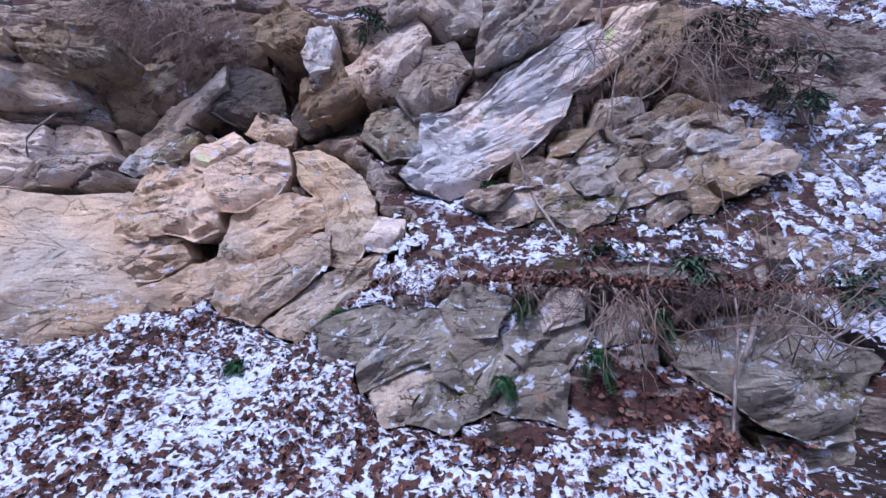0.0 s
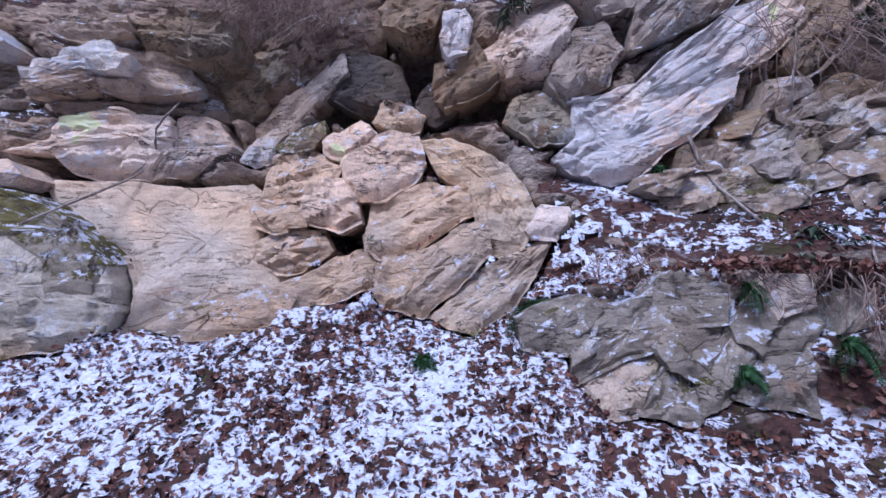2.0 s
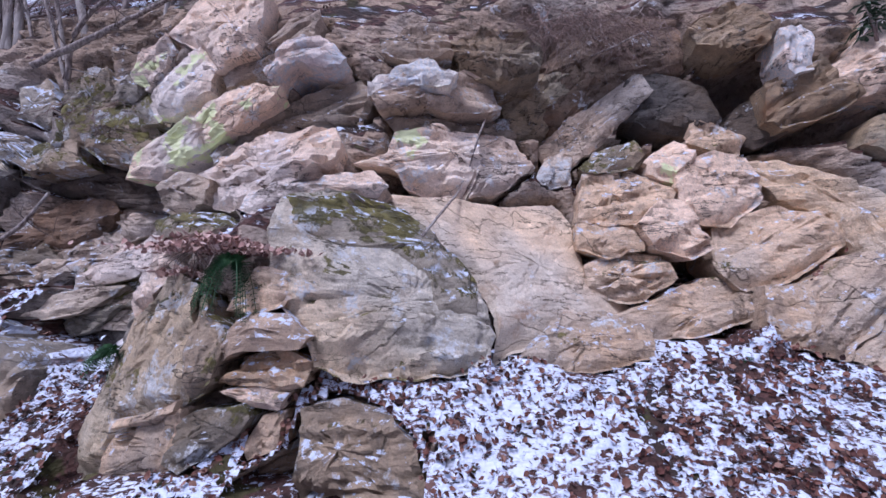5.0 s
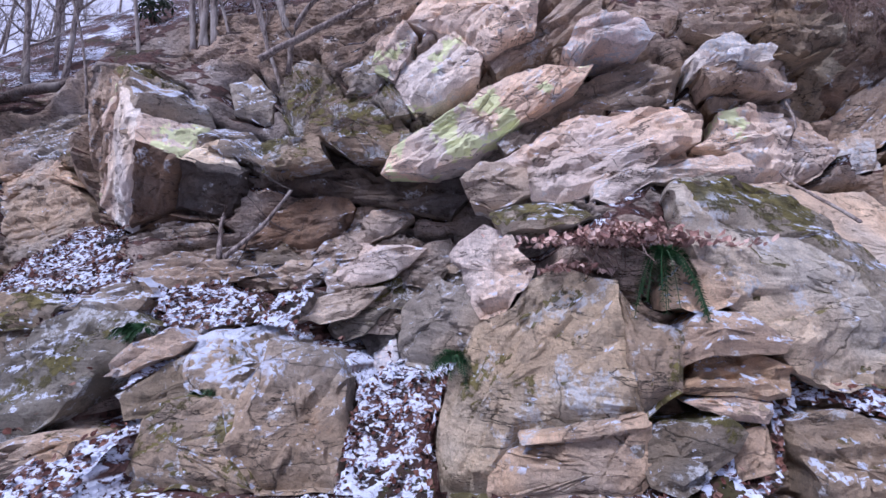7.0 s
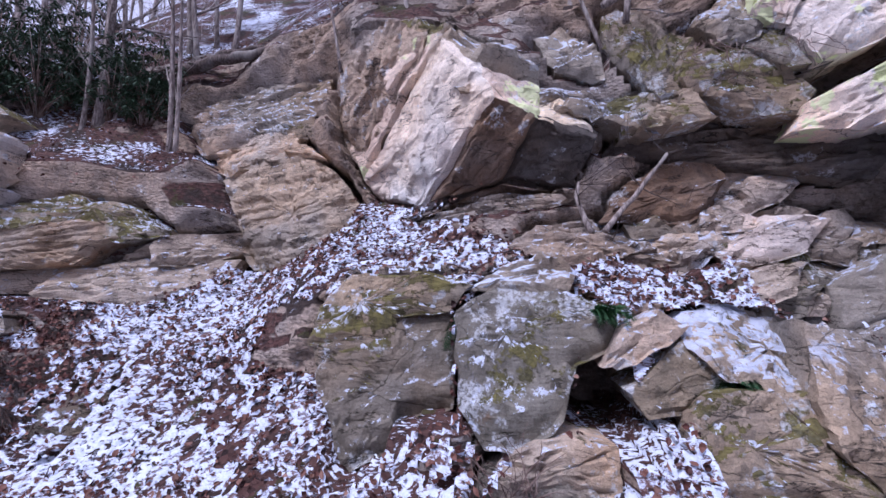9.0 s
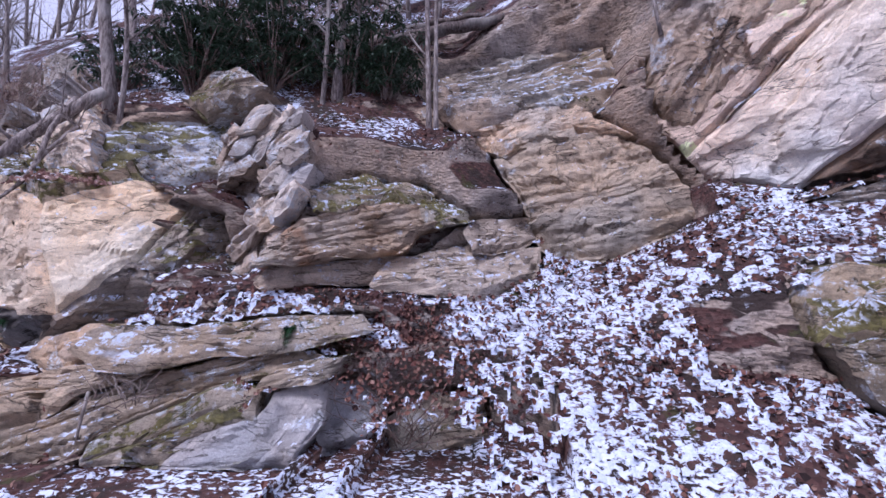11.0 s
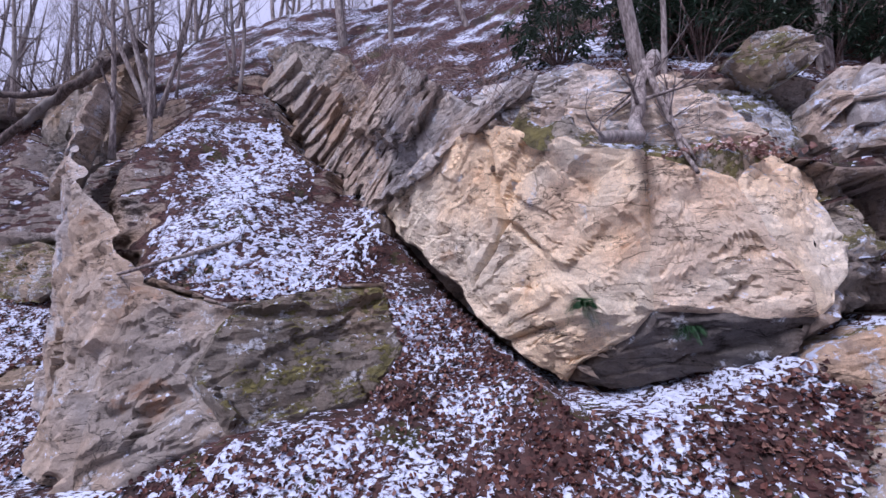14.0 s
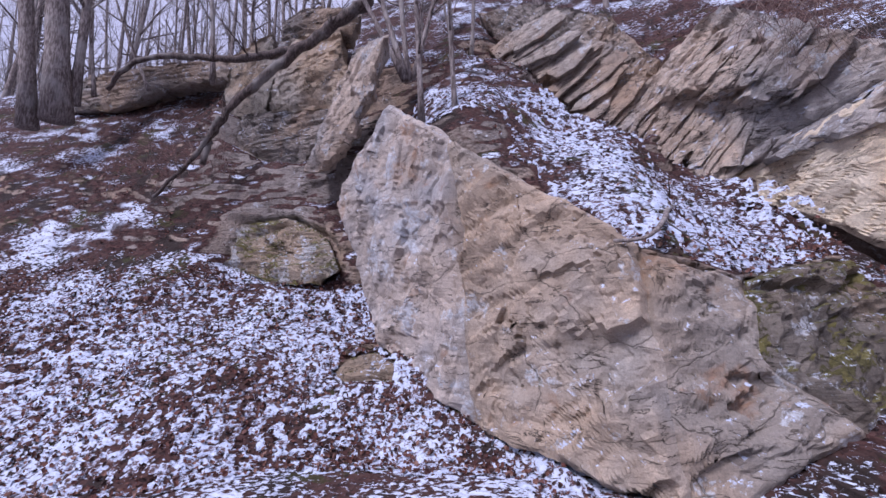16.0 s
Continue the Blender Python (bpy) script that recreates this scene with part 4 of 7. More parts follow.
rock("bedded_rock", "tanf", (-17.68, 7.44, 2.59), (-0.14, 0.05), 12, 1.00,
     [(-19.11, 3.21), (-18.69, 3.70), (-18.16, 3.76), (-17.43, 3.64), (-16.70, 3.07), (-16.31, 2.57), (-16.30, 2.10), (-16.93, 1.73), (-17.58, 1.47), (-18.27, 1.56), (-18.54, 1.96), (-18.70, 2.46)])
rock("boulder", "grey", (-19.20, 8.08, 4.56), (-0.04, 0.44), 15, 0.80,
     [(-20.30, 4.40), (-20.28, 5.09), (-19.59, 5.28), (-18.62, 5.28), (-17.88, 4.70), (-18.25, 4.17), (-19.17, 3.81), (-19.71, 3.78)])
rock("rock_block", "tan", (-18.64, 7.75, 3.84), (-0.27, 0.37), 25, 0.60,
     [(-19.68, 3.92), (-18.84, 4.20), (-17.90, 4.30), (-17.57, 3.71), (-18.44, 3.58), (-18.96, 3.27), (-19.35, 3.47)])
rock("bedded_rock", "tan", (-19.05, 7.10, 1.91), (0.82, 0.57), 5, 0.70,
     [(-19.38, 1.55), (-19.49, 1.87), (-19.41, 2.05), (-18.65, 2.21), (-18.49, 1.87), (-18.75, 1.66)])
rock("bedded_rock", "tan", (-19.60, 6.60, 1.27), (0.40, 0.64), 8, 0.60,
     [(-20.72, 1.04), (-20.50, 1.39), (-19.66, 1.66), (-18.40, 1.72), (-18.58, 1.25), (-19.34, 0.90), (-20.10, 0.98), (-20.61, 1.00)])
rock("boulder", "tan", (-13.80, 4.59, -0.43), (-0.12, 0.09), 20, 0.60,
     [(-14.18, -0.65), (-14.04, -0.34), (-13.63, -0.17), (-13.49, -0.33), (-13.56, -0.58)])
rock("rock_block", "grey", (-11.82, 6.31, 1.79), (-0.01, 0.36), 20, 0.50,
     [(-12.33, 1.53), (-12.22, 1.91), (-11.83, 2.08), (-11.26, 2.24), (-11.38, 1.80), (-11.68, 1.54), (-12.05, 1.37)])
rock("rock_block", "pinkp", (-10.92, 6.31, 1.89), (-0.06, 0.40), 25, 0.50,
     [(-11.56, 1.70), (-11.28, 2.21), (-10.55, 2.16), (-10.14, 2.14), (-10.53, 1.71), (-10.99, 1.55), (-11.37, 1.55)])
rock("flat_rock", "tan", (-11.08, 5.92, 1.34), (0.20, 0.51), 25, 0.50,
     [(-11.48, 1.10), (-11.38, 1.41), (-10.90, 1.58), (-10.58, 1.59), (-10.93, 1.18), (-11.27, 1.06)])
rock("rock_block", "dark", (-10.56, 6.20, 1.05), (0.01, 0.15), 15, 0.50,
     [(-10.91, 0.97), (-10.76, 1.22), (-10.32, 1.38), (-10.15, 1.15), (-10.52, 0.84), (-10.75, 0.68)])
rock("rock_block", "pale", (-10.54, 6.16, 0.72), (0.01, 0.52), 80, 0.30,
     [(-10.65, 0.56), (-10.70, 0.85), (-10.46, 0.94), (-10.36, 0.66), (-10.53, 0.50)])
rock("outcrop", "drab", (-9.81, 5.64, 1.12), (-0.95, 0.09), 50, 0.60,
     [(-10.33, 0.70), (-10.34, 1.29), (-9.86, 1.70), (-9.53, 1.53), (-9.20, 1.40), (-9.22, 0.93), (-9.60, 0.78), (-9.83, 0.63), (-10.19, 0.59)])
rock("bedded_rock", "strata", (-13.13, 6.01, 1.80), (0.28, 0.78), 8, 0.50,
     [(-13.96, 1.68), (-13.65, 2.00), (-12.90, 2.15), (-12.39, 2.06), (-12.41, 1.68), (-12.96, 1.57), (-13.44, 1.47)])
rock("boulder", "mosss", (-23.99, 6.41, 3.06), (0.44, 0.40), 15, 0.80,
     [(-24.81, 3.23), (-24.69, 3.52), (-23.91, 3.66), (-23.35, 3.65), (-23.00, 3.19), (-23.05, 2.70), (-23.59, 2.45), (-24.16, 2.58), (-24.56, 2.58), (-24.71, 2.75)])
rock("flat_rock", "greys", (-36.48, 8.85, 4.57), (-0.80, 0.31), 60, 0.50,
     [(-37.44, 3.37), (-37.12, 4.45), (-36.53, 5.96), (-35.54, 5.80), (-35.82, 4.65), (-36.38, 3.61), (-36.86, 3.29)])
rock("rock_block", "blue", (-22.57, 6.49, 2.36), (-0.25, 0.12), 50, 0.40,
     [(-22.85, 2.33), (-22.63, 2.64), (-22.41, 2.51), (-22.31, 2.29), (-22.58, 2.09)])
rock("rock_block", "grey", (-22.95, 6.64, 2.65), (-0.23, 0.31), 70, 0.40,
     [(-23.33, 2.79), (-22.92, 2.92), (-22.65, 2.72), (-22.81, 2.31), (-23.06, 2.47)])
rock("flat_rock", "rustt", (-20.89, 6.03, 1.72), (0.48, 0.30), 20, 0.80,
     [(-21.95, 1.23), (-21.62, 1.72), (-21.27, 1.97), (-20.50, 2.24), (-19.67, 2.05), (-20.15, 1.79), (-20.36, 1.48), (-20.95, 1.38), (-21.63, 1.26)])
rock("bedded_rock", "moss", (-20.56, 6.52, 2.27), (0.46, 0.87), 15, 0.60,
     [(-21.61, 2.27), (-21.10, 2.69), (-20.29, 2.58), (-19.62, 2.23), (-19.41, 2.03), (-19.94, 1.87), (-20.55, 2.23), (-21.34, 1.93)])
rock("bedded_rock", "tan", (-20.79, 6.21, 1.24), (0.46, 0.26), 8, 0.60,
     [(-21.97, 1.06), (-21.81, 1.29), (-20.92, 1.38), (-20.14, 1.49), (-19.47, 1.67), (-19.56, 1.23), (-20.58, 1.07), (-21.29, 1.06), (-21.82, 0.96)])
rock("rock_block", "tan", (-19.45, 6.89, 1.47), (0.42, 0.24), 20, 0.70,
     [(-20.07, 1.54), (-19.54, 2.00), (-19.07, 2.11), (-18.84, 1.68), (-18.87, 1.18), (-19.12, 0.93), (-19.78, 1.07), (-20.18, 1.23)])
rock("bedded_rock", "tan", (-23.73, 5.17, 0.27), (-0.15, 0.30), 15, 0.50,
     [(-24.52, 0.14), (-24.34, 0.38), (-23.81, 0.54), (-23.27, 0.49), (-22.85, 0.33), (-23.59, 0.08), (-24.08, -0.06)])
rock("boulder", "mossg", (-23.42, 6.61, 4.10), (0.01, 0.15), 20, 0.60,
     [(-24.08, 3.98), (-23.74, 4.40), (-23.23, 4.56), (-22.75, 4.21), (-23.17, 3.82), (-23.60, 3.65)])
rock("bedded_rock", "paleg", (-25.97, 6.31, 3.27), (-0.38, 0.26), 8, 0.60,
     [(-27.57, 3.20), (-27.65, 3.83), (-27.35, 4.21), (-26.10, 4.07), (-24.92, 3.42), (-24.43, 2.52), (-25.28, 2.48), (-26.52, 2.79)])
ROCKS.append((np.array([(-22.40, 1.47), (-22.09, 1.56), (-22.03, 1.40), (-22.20, 1.27), (-22.50, 1.18)]), (-22.26, 5.96, 1.38), (-0.06, 0.22), 1.00))
ROCKS.append((np.array([(-3.53, 3.27), (-3.05, 3.23), (-3.19, 2.95), (-3.37, 2.99)]), (-3.28, 5.90, 3.12), (-0.00, 0.30), 1.00))
ROCKS.append((np.array([(-2.84, 2.87), (-2.57, 2.58), (-2.68, 2.29), (-2.87, 2.29)]), (-2.75, 5.83, 2.53), (0.04, 0.24), 1.20))
ROCKS.append((np.array([(-2.35, 5.03), (-2.13, 5.03), (-2.13, 4.34), (-2.02, 3.80), (-2.23, 3.73), (-2.31, 4.33)]), (-2.21, 6.15, 4.46), (0.04, -0.08), 1.00))
ROCKS.append((np.array([(-2.50, 4.99), (-2.18, 5.04), (-1.86, 4.55), (-1.71, 3.93), (-1.40, 3.75), (-1.79, 3.74), (-2.10, 4.26), (-2.34, 4.51)]), (-2.04, 6.02, 4.41), (-0.12, -0.12), 1.30))
ROCKS.append((np.array([(-3.27, 2.16), (-2.83, 2.27), (-2.70, 2.00), (-3.18, 1.93)]), (-2.99, 5.78, 2.09), (-0.05, 0.27), 1.00))
rock("bedded_rock", "snowy", (-18.70, 7.99, 4.65), (-0.21, 0.34), 10, 0.70,
     [(-20.45, 4.56), (-20.25, 5.21), (-19.06, 5.43), (-18.02, 5.34), (-17.31, 5.32), (-17.14, 4.46), (-17.54, 3.90), (-18.70, 4.01), (-19.53, 3.87)])
rock("boulder", "tan", (-18.38, 7.64, 3.69), (-0.22, 0.29), 10, 0.60,
     [(-19.40, 3.78), (-18.71, 4.03), (-17.54, 3.85), (-17.07, 3.49), (-17.94, 3.63), (-18.79, 3.36), (-19.07, 3.28)])
rock("outcrop", "strata", (-31.39, 10.41, 5.86), (-0.34, 0.17), 50, 0.80,
     [(-33.74, 8.52), (-32.18, 8.20), (-30.79, 7.27), (-29.96, 5.66), (-30.82, 3.89), (-31.89, 4.48)])
rock("outcrop", "greys", (-29.23, 8.78, 4.19), (-0.95, -0.02), 55, 0.80,
     [(-31.03, 4.13), (-29.96, 5.55), (-29.28, 6.08), (-27.67, 3.99), (-28.25, 3.45), (-29.51, 2.65)])
rock("outcrop", "strata", (-27.20, 6.58, 3.24), (-0.83, 0.33), 45, 0.80,
     [(-28.28, 3.29), (-27.68, 3.94), (-26.91, 3.60), (-26.41, 3.14), (-26.50, 2.67), (-27.36, 3.26)])
# overhung recess: brown rock with shade in its tone
rock("outcrop", "rustd", (-3.97, 6.60, 5.01), (-0.14, -0.08), 30, 0.60,
     [(-5.23, 4.50), (-4.91, 5.01), (-4.36, 5.65), (-3.62, 5.94), (-2.79, 5.81), (-2.70, 5.00), (-3.45, 4.75), (-4.02, 4.39), (-4.55, 3.92)])
rock("boulder", "drab", (-19.80, 6.09, -0.62), (0.22, 0.19), 10, 0.50,
     [(-20.41, -0.54), (-19.86, -0.26), (-19.27, -0.34), (-19.21, -0.74), (-19.83, -0.95), (-20.33, -0.88)])
rock("rock_block", "bluef", (-20.76, 5.59, -0.43), (0.53, 0.23), 15, 0.50,
     [(-20.99, -0.10), (-20.70, -0.07), (-20.40, -0.37), (-20.51, -0.68), (-20.90, -0.77), (-21.03, -0.51)])

# the squat crag between the gully and the snowy hollow: one rock of several faces
rock("outcrop", "moss", (-15.35, 5.32, 0.94), (-0.10, 0.40), 15, 0.80,
     [(-16.16, 0.59), (-16.08, 1.00), (-15.79, 1.31), (-14.87, 1.36), (-14.41, 1.19), (-14.64, 0.95), (-15.18, 0.84), (-15.21, 0.62), (-15.78, 0.57)], crag)
rock("outcrop", "drabt", (-15.21, 5.10, 0.21), (0.05, 0.33), 25, 0.80,
     [(-16.08, 0.58), (-15.23, 0.62), (-15.18, 0.85), (-14.63, 0.96), (-14.57, 0.53), (-14.54, 0.00), (-15.07, -0.09), (-15.12, -0.35), (-15.46, -0.53), (-15.64, -0.35), (-15.85, 0.08)], crag)
rock("outcrop", "drabl", (-13.79, 4.86, 0.48), (0.05, 0.55), 10, 0.90,
     [(-14.54, 0.96), (-14.20, 1.18), (-13.45, 1.15), (-13.04, 0.99), (-13.04, 0.65), (-13.45, 0.50), (-13.57, 0.06), (-13.66, -0.05), (-14.04, -0.15), (-14.23, -0.14), (-14.46, 0.12)], crag)
rock("bedded_rock", "snowy", (-13.86, 5.36, 1.29), (-0.05, 0.70), 5, 0.60,
     [(-14.42, 1.16), (-14.13, 1.37), (-13.64, 1.54), (-13.31, 1.37), (-13.45, 1.14), (-14.20, 1.16)], crag)
rock("flat_rock", "grey", (-12.81, 4.88, 0.72), (0.00, 0.45), 25, 0.60,
     [(-13.17, 0.51), (-12.98, 0.80), (-12.67, 0.96), (-12.45, 0.85), (-12.65, 0.68), (-12.93, 0.52)], crag)
rock("rock_block", "drabl", (-12.56, 4.95, 0.36), (0.05, 0.30), 25, 0.70,
     [(-13.01, 0.27), (-12.74, 0.44), (-12.46, 0.72), (-12.21, 0.59), (-12.12, 0.34), (-12.55, 0.09), (-12.84, 0.06)], crag)
rock("outcrop", "snowy", (-11.85, 5.03, 0.56), (0.30, 0.90), 20, 0.60,
     [(-12.45, 0.92), (-12.13, 1.01), (-11.55, 1.01), (-11.11, 0.54), (-11.29, 0.06), (-11.57, 0.03), (-11.83, 0.30), (-12.24, 0.42), (-12.44, 0.72)], crag)
rock("outcrop", "drab", (-11.12, 4.84, 0.28), (0.35, 0.40), 60, 0.90,
     [(-11.58, 0.28), (-11.45, 0.65), (-11.47, 0.90), (-10.99, 0.85), (-10.66, 0.54), (-10.61, 0.16), (-10.52, -0.43), (-11.22, -0.38), (-11.58, -0.05)], crag)
rock("outcrop", "mossg", (-12.03, 4.65, -0.06), (0.05, 0.30), 30, 0.80,
     [(-12.54, 0.14), (-12.35, 0.26), (-11.58, 0.35), (-11.53, -0.09), (-11.22, -0.41), (-12.42, -0.46), (-12.55, -0.21)], crag)
rock("boulder", "tan", (-13.65, 4.50, -0.28), (-0.10, 0.15), 20, 0.60,
     [(-14.11, -0.25), (-13.60, -0.05), (-13.23, -0.12), (-13.20, -0.43), (-14.11, -0.53)], crag)
rock("rock_block", "drabt", (-13.84, 4.59, -0.38), (-0.10, 0.10), 20, 0.50,
     [(-14.28, -0.63), (-14.27, -0.38), (-13.83, -0.18), (-13.48, -0.17), (-13.32, -0.53)], crag)
ROCKS.append((np.array([(-13.44, 0.48), (-13.00, 0.64), (-12.95, 0.26), (-12.82, 0.03), (-12.99, -0.17), (-13.52, -0.07)]), (-13.12, 4.95, 0.19), (0.00, 0.30), 1.30))

# the pillar
rock("outcrop", "tanm", (-8.90, 4.66, 0.65), (-0.56, 0.08), 62, 0.80,
     [(-8.84, 1.53), (-8.60, 1.63), (-8.19, 1.51), (-8.12, 0.90), (-8.08, 0.51), (-8.53, 0.30), (-8.94, 0.13), (-9.15, -0.35), (-9.58, -0.47), (-9.69, -0.04), (-9.65, 0.43), (-9.35, 1.07), (-8.99, 1.30)], pillar)
rock("rock_block", "pink", (-9.16, 4.96, 1.64), (-0.60, 0.10), 30, 0.60,
     [(-9.59, 1.87), (-9.25, 2.14), (-8.98, 2.01), (-8.82, 1.70), (-8.87, 1.46), (-9.06, 1.28), (-9.27, 1.20), (-9.45, 1.49)], pillar)
rock("flat_rock", "tan", (-8.48, 4.31, 0.34), (-0.45, 0.10), 12, 0.50,
     [(-8.94, 0.24), (-8.55, 0.33), (-8.05, 0.54), (-8.07, 0.45), (-8.39, 0.31), (-8.88, 0.18)], pillar)
rock("outcrop", "tan", (-8.49, 4.37, 0.11), (-0.50, 0.05), 70, 0.70,
     [(-9.12, 0.04), (-8.58, 0.23), (-8.34, 0.30), (-8.02, 0.46), (-8.04, 0.09), (-8.15, -0.06), (-9.17, -0.33)], pillar)
rock("rock_block", "drabl", (-7.76, 4.14, 0.30), (-0.15, 0.12), 35, 0.60,
     [(-8.10, 0.28), (-7.90, 0.44), (-7.50, 0.54), (-7.42, 0.44), (-7.52, 0.29), (-7.85, 0.04), (-8.04, 0.06)], pillar)
rock("rock_block", "tan", (-7.30, 4.25, 0.29), (0.00, 0.15), 75, 0.50,
     [(-7.42, 0.24), (-7.32, 0.43), (-7.16, 0.49), (-7.18, 0.20), (-7.40, 0.11)], pillar)
rock("flat_rock", "pink", (-7.37, 4.21, 0.61), (-0.05, 0.25), 10, 0.50,
     [(-7.69, 0.62), (-7.39, 0.70), (-7.15, 0.65), (-7.22, 0.53), (-7.42, 0.54)], pillar)
rock("bedded_rock", "rustt", (-7.30, 4.26, 0.79), (-0.10, 0.20), 12, 0.60,
     [(-7.76, 0.69), (-7.55, 0.91), (-7.29, 1.00), (-6.99, 0.90), (-7.01, 0.70), (-7.14, 0.64), (-7.38, 0.71)], pillar)
rock("rock_block", "grey", (-7.41, 4.23, 1.09), (-0.10, 0.30), 8, 0.60,
     [(-7.79, 0.87), (-7.74, 1.09), (-7.51, 1.28), (-7.27, 1.28), (-6.98, 1.11), (-7.07, 1.02), (-7.53, 0.97)], pillar)
rock("outcrop", "strata", (-7.04, 4.41, 0.18), (0.00, 0.10), 10, 0.60,
     [(-7.32, 0.04), (-7.08, 0.15), (-7.01, 0.46), (-6.74, 0.50), (-6.69, -0.02), (-7.41, -0.07)], pillar)
rock("outcrop", "mossg", (-7.97, 4.29, 0.99), (-0.35, 0.15), 70, 0.60,
     [(-8.14, 1.50), (-8.00, 1.24), (-7.74, 1.08), (-7.80, 0.71), (-8.03, 0.51), (-8.10, 0.89)], pillar)

# the mossy boulder beside the pillar
rock("outcrop", "tanl", (-6.64, 4.60, 1.59), (0.36, 0.36), 5, 0.90,
     [(-7.60, 2.14), (-7.56, 2.45), (-7.40, 2.54), (-6.93, 2.58), (-6.43, 2.47), (-5.89, 2.04), (-5.57, 1.71), (-5.39, 1.18), (-5.47, 0.98), (-5.77, 0.78), (-6.18, 0.76), (-6.66, 0.78), (-6.91, 0.87), (-7.02, 1.08), (-7.31, 1.39), (-7.27, 1.54), (-7.48, 1.73)], mossy)
rock("outcrop", "moss", (-6.49, 4.76, 1.95), (0.36, 0.36), 5, 0.60,
     [(-7.48, 2.45), (-6.93, 2.58), (-6.43, 2.48), (-5.90, 2.05), (-5.58, 1.71), (-5.56, 1.33), (-5.99, 1.25), (-6.06, 1.65), (-6.47, 1.93), (-6.93, 1.87), (-7.19, 2.00), (-7.38, 2.13)], mossy)

# leaning slabs above the pillar
rock("flat_rock", "lich", (-9.30, 5.57, 3.62), (-0.29, 0.05), 36, 0.80,
     [(-10.65, 3.12), (-10.49, 3.43), (-9.79, 3.78), (-9.21, 4.10), (-8.60, 4.24), (-8.07, 4.05), (-8.18, 3.88), (-8.67, 3.62), (-9.13, 3.37), (-9.40, 3.19), (-10.06, 3.03)])
rock("flat_rock", "lich", (-9.95, 5.83, 4.47), (-0.30, 0.10), 45, 0.70,
     [(-10.29, 3.99), (-10.57, 4.42), (-10.47, 4.79), (-9.76, 5.06), (-9.35, 4.61), (-9.41, 4.32), (-9.80, 4.10)])
rock("flat_rock", "lich", (-10.61, 6.00, 4.98), (-0.15, 0.10), 55, 0.70,
     [(-10.94, 4.73), (-10.83, 5.20), (-10.53, 5.47), (-10.30, 5.20), (-10.48, 4.75), (-10.60, 4.51)])
rock("flat_rock", "pinkp", (-9.47, 5.72, 5.28), (-0.27, 0.10), 40, 0.80,
     [(-10.47, 5.46), (-10.04, 6.09), (-8.57, 5.72), (-8.69, 4.79), (-9.29, 4.58), (-9.76, 5.04)])
rock("flat_rock", "greys", (-8.51, 5.65, 4.86), (-0.20, 0.10), 40, 0.70,
     [(-9.32, 4.68), (-8.63, 5.00), (-8.28, 5.27), (-7.80, 5.36), (-7.89, 4.94), (-8.30, 4.68), (-8.71, 4.60), (-9.14, 4.34)])
rock("flat_rock", "pale", (-7.89, 5.27, 4.50), (-0.02, 0.25), 15, 0.80,
     [(-8.37, 4.38), (-8.14, 4.72), (-7.62, 4.83), (-7.36, 4.54), (-7.55, 4.40), (-7.97, 4.47), (-8.25, 4.16)])
rock("bedded_rock", "strata", (-8.01, 5.57, 3.77), (-0.05, 0.20), 22, 0.70,
     [(-9.14, 3.31), (-8.58, 3.75), (-7.87, 4.21), (-7.27, 4.47), (-6.97, 4.17), (-7.10, 3.71), (-7.80, 3.64), (-8.33, 3.55), (-9.00, 3.11)])
rock("flat_rock", "pinkp", (-8.16, 5.14, 2.98), (-0.30, 0.25), 18, 0.90,
     [(-9.21, 3.03), (-8.81, 3.19), (-8.31, 3.45), (-7.85, 3.45), (-7.29, 3.43), (-7.13, 3.18), (-7.19, 2.94), (-7.52, 2.83), (-7.89, 2.60), (-8.37, 2.45), (-8.73, 2.52), (-8.78, 2.79), (-9.00, 2.92)])
rock("rock_block", "tan", (-9.17, 5.19, 2.66), (-0.20, 0.20), 10, 0.60,
     [(-9.52, 2.73), (-9.32, 2.95), (-8.82, 2.84), (-8.79, 2.52), (-9.19, 2.41), (-9.41, 2.50)])
rock("flat_rock", "pale", (-6.47, 5.45, 4.32), (0.20, 0.30), 12, 0.60,
     [(-6.96, 4.22), (-6.65, 4.49), (-6.31, 4.72), (-5.96, 4.45), (-6.01, 4.19), (-6.45, 4.23), (-6.98, 3.95)])
ROCKS.append((np.array([(-8.26, 4.45), (-7.88, 4.73), (-7.43, 4.61), (-7.32, 4.38), (-7.90, 4.17)]), (-7.76, 5.58, 4.47), (-0.10, 0.10), 1.20))
ROCKS.append((np.array([(-10.59, 3.43), (-10.21, 3.92), (-9.36, 4.30), (-8.72, 4.53), (-8.32, 4.54), (-8.29, 4.30), (-9.21, 4.20), (-9.80, 3.85)]), (-9.31, 5.72, 4.13), (-0.28, 0.10), 1.20))

# low outcrop in front of the golden boulder
rock("outcrop", "tanf", (-23.91, 4.65, -0.28), (0.20, 0.35), 18, 0.70,
     [(-24.85, -0.63), (-24.59, -0.36), (-24.26, -0.08), (-23.69, 0.09), (-22.97, 0.13), (-22.65, 0.07), (-23.38, -0.15), (-23.57, -0.35), (-24.03, -0.46), (-24.26, -0.69), (-24.79, -0.67)])
rock("bedded_rock", "drab", (-22.59, 4.96, -0.18), (0.20, 0.35), 20, 0.70,
     [(-24.26, -0.69), (-23.93, -0.45), (-23.51, -0.35), (-23.32, -0.16), (-22.61, 0.07), (-22.00, 0.25), (-21.09, 0.34), (-20.90, 0.19), (-21.50, 0.04), (-21.94, -0.02), (-22.49, -0.30), (-22.99, -0.49), (-23.10, -0.73)])
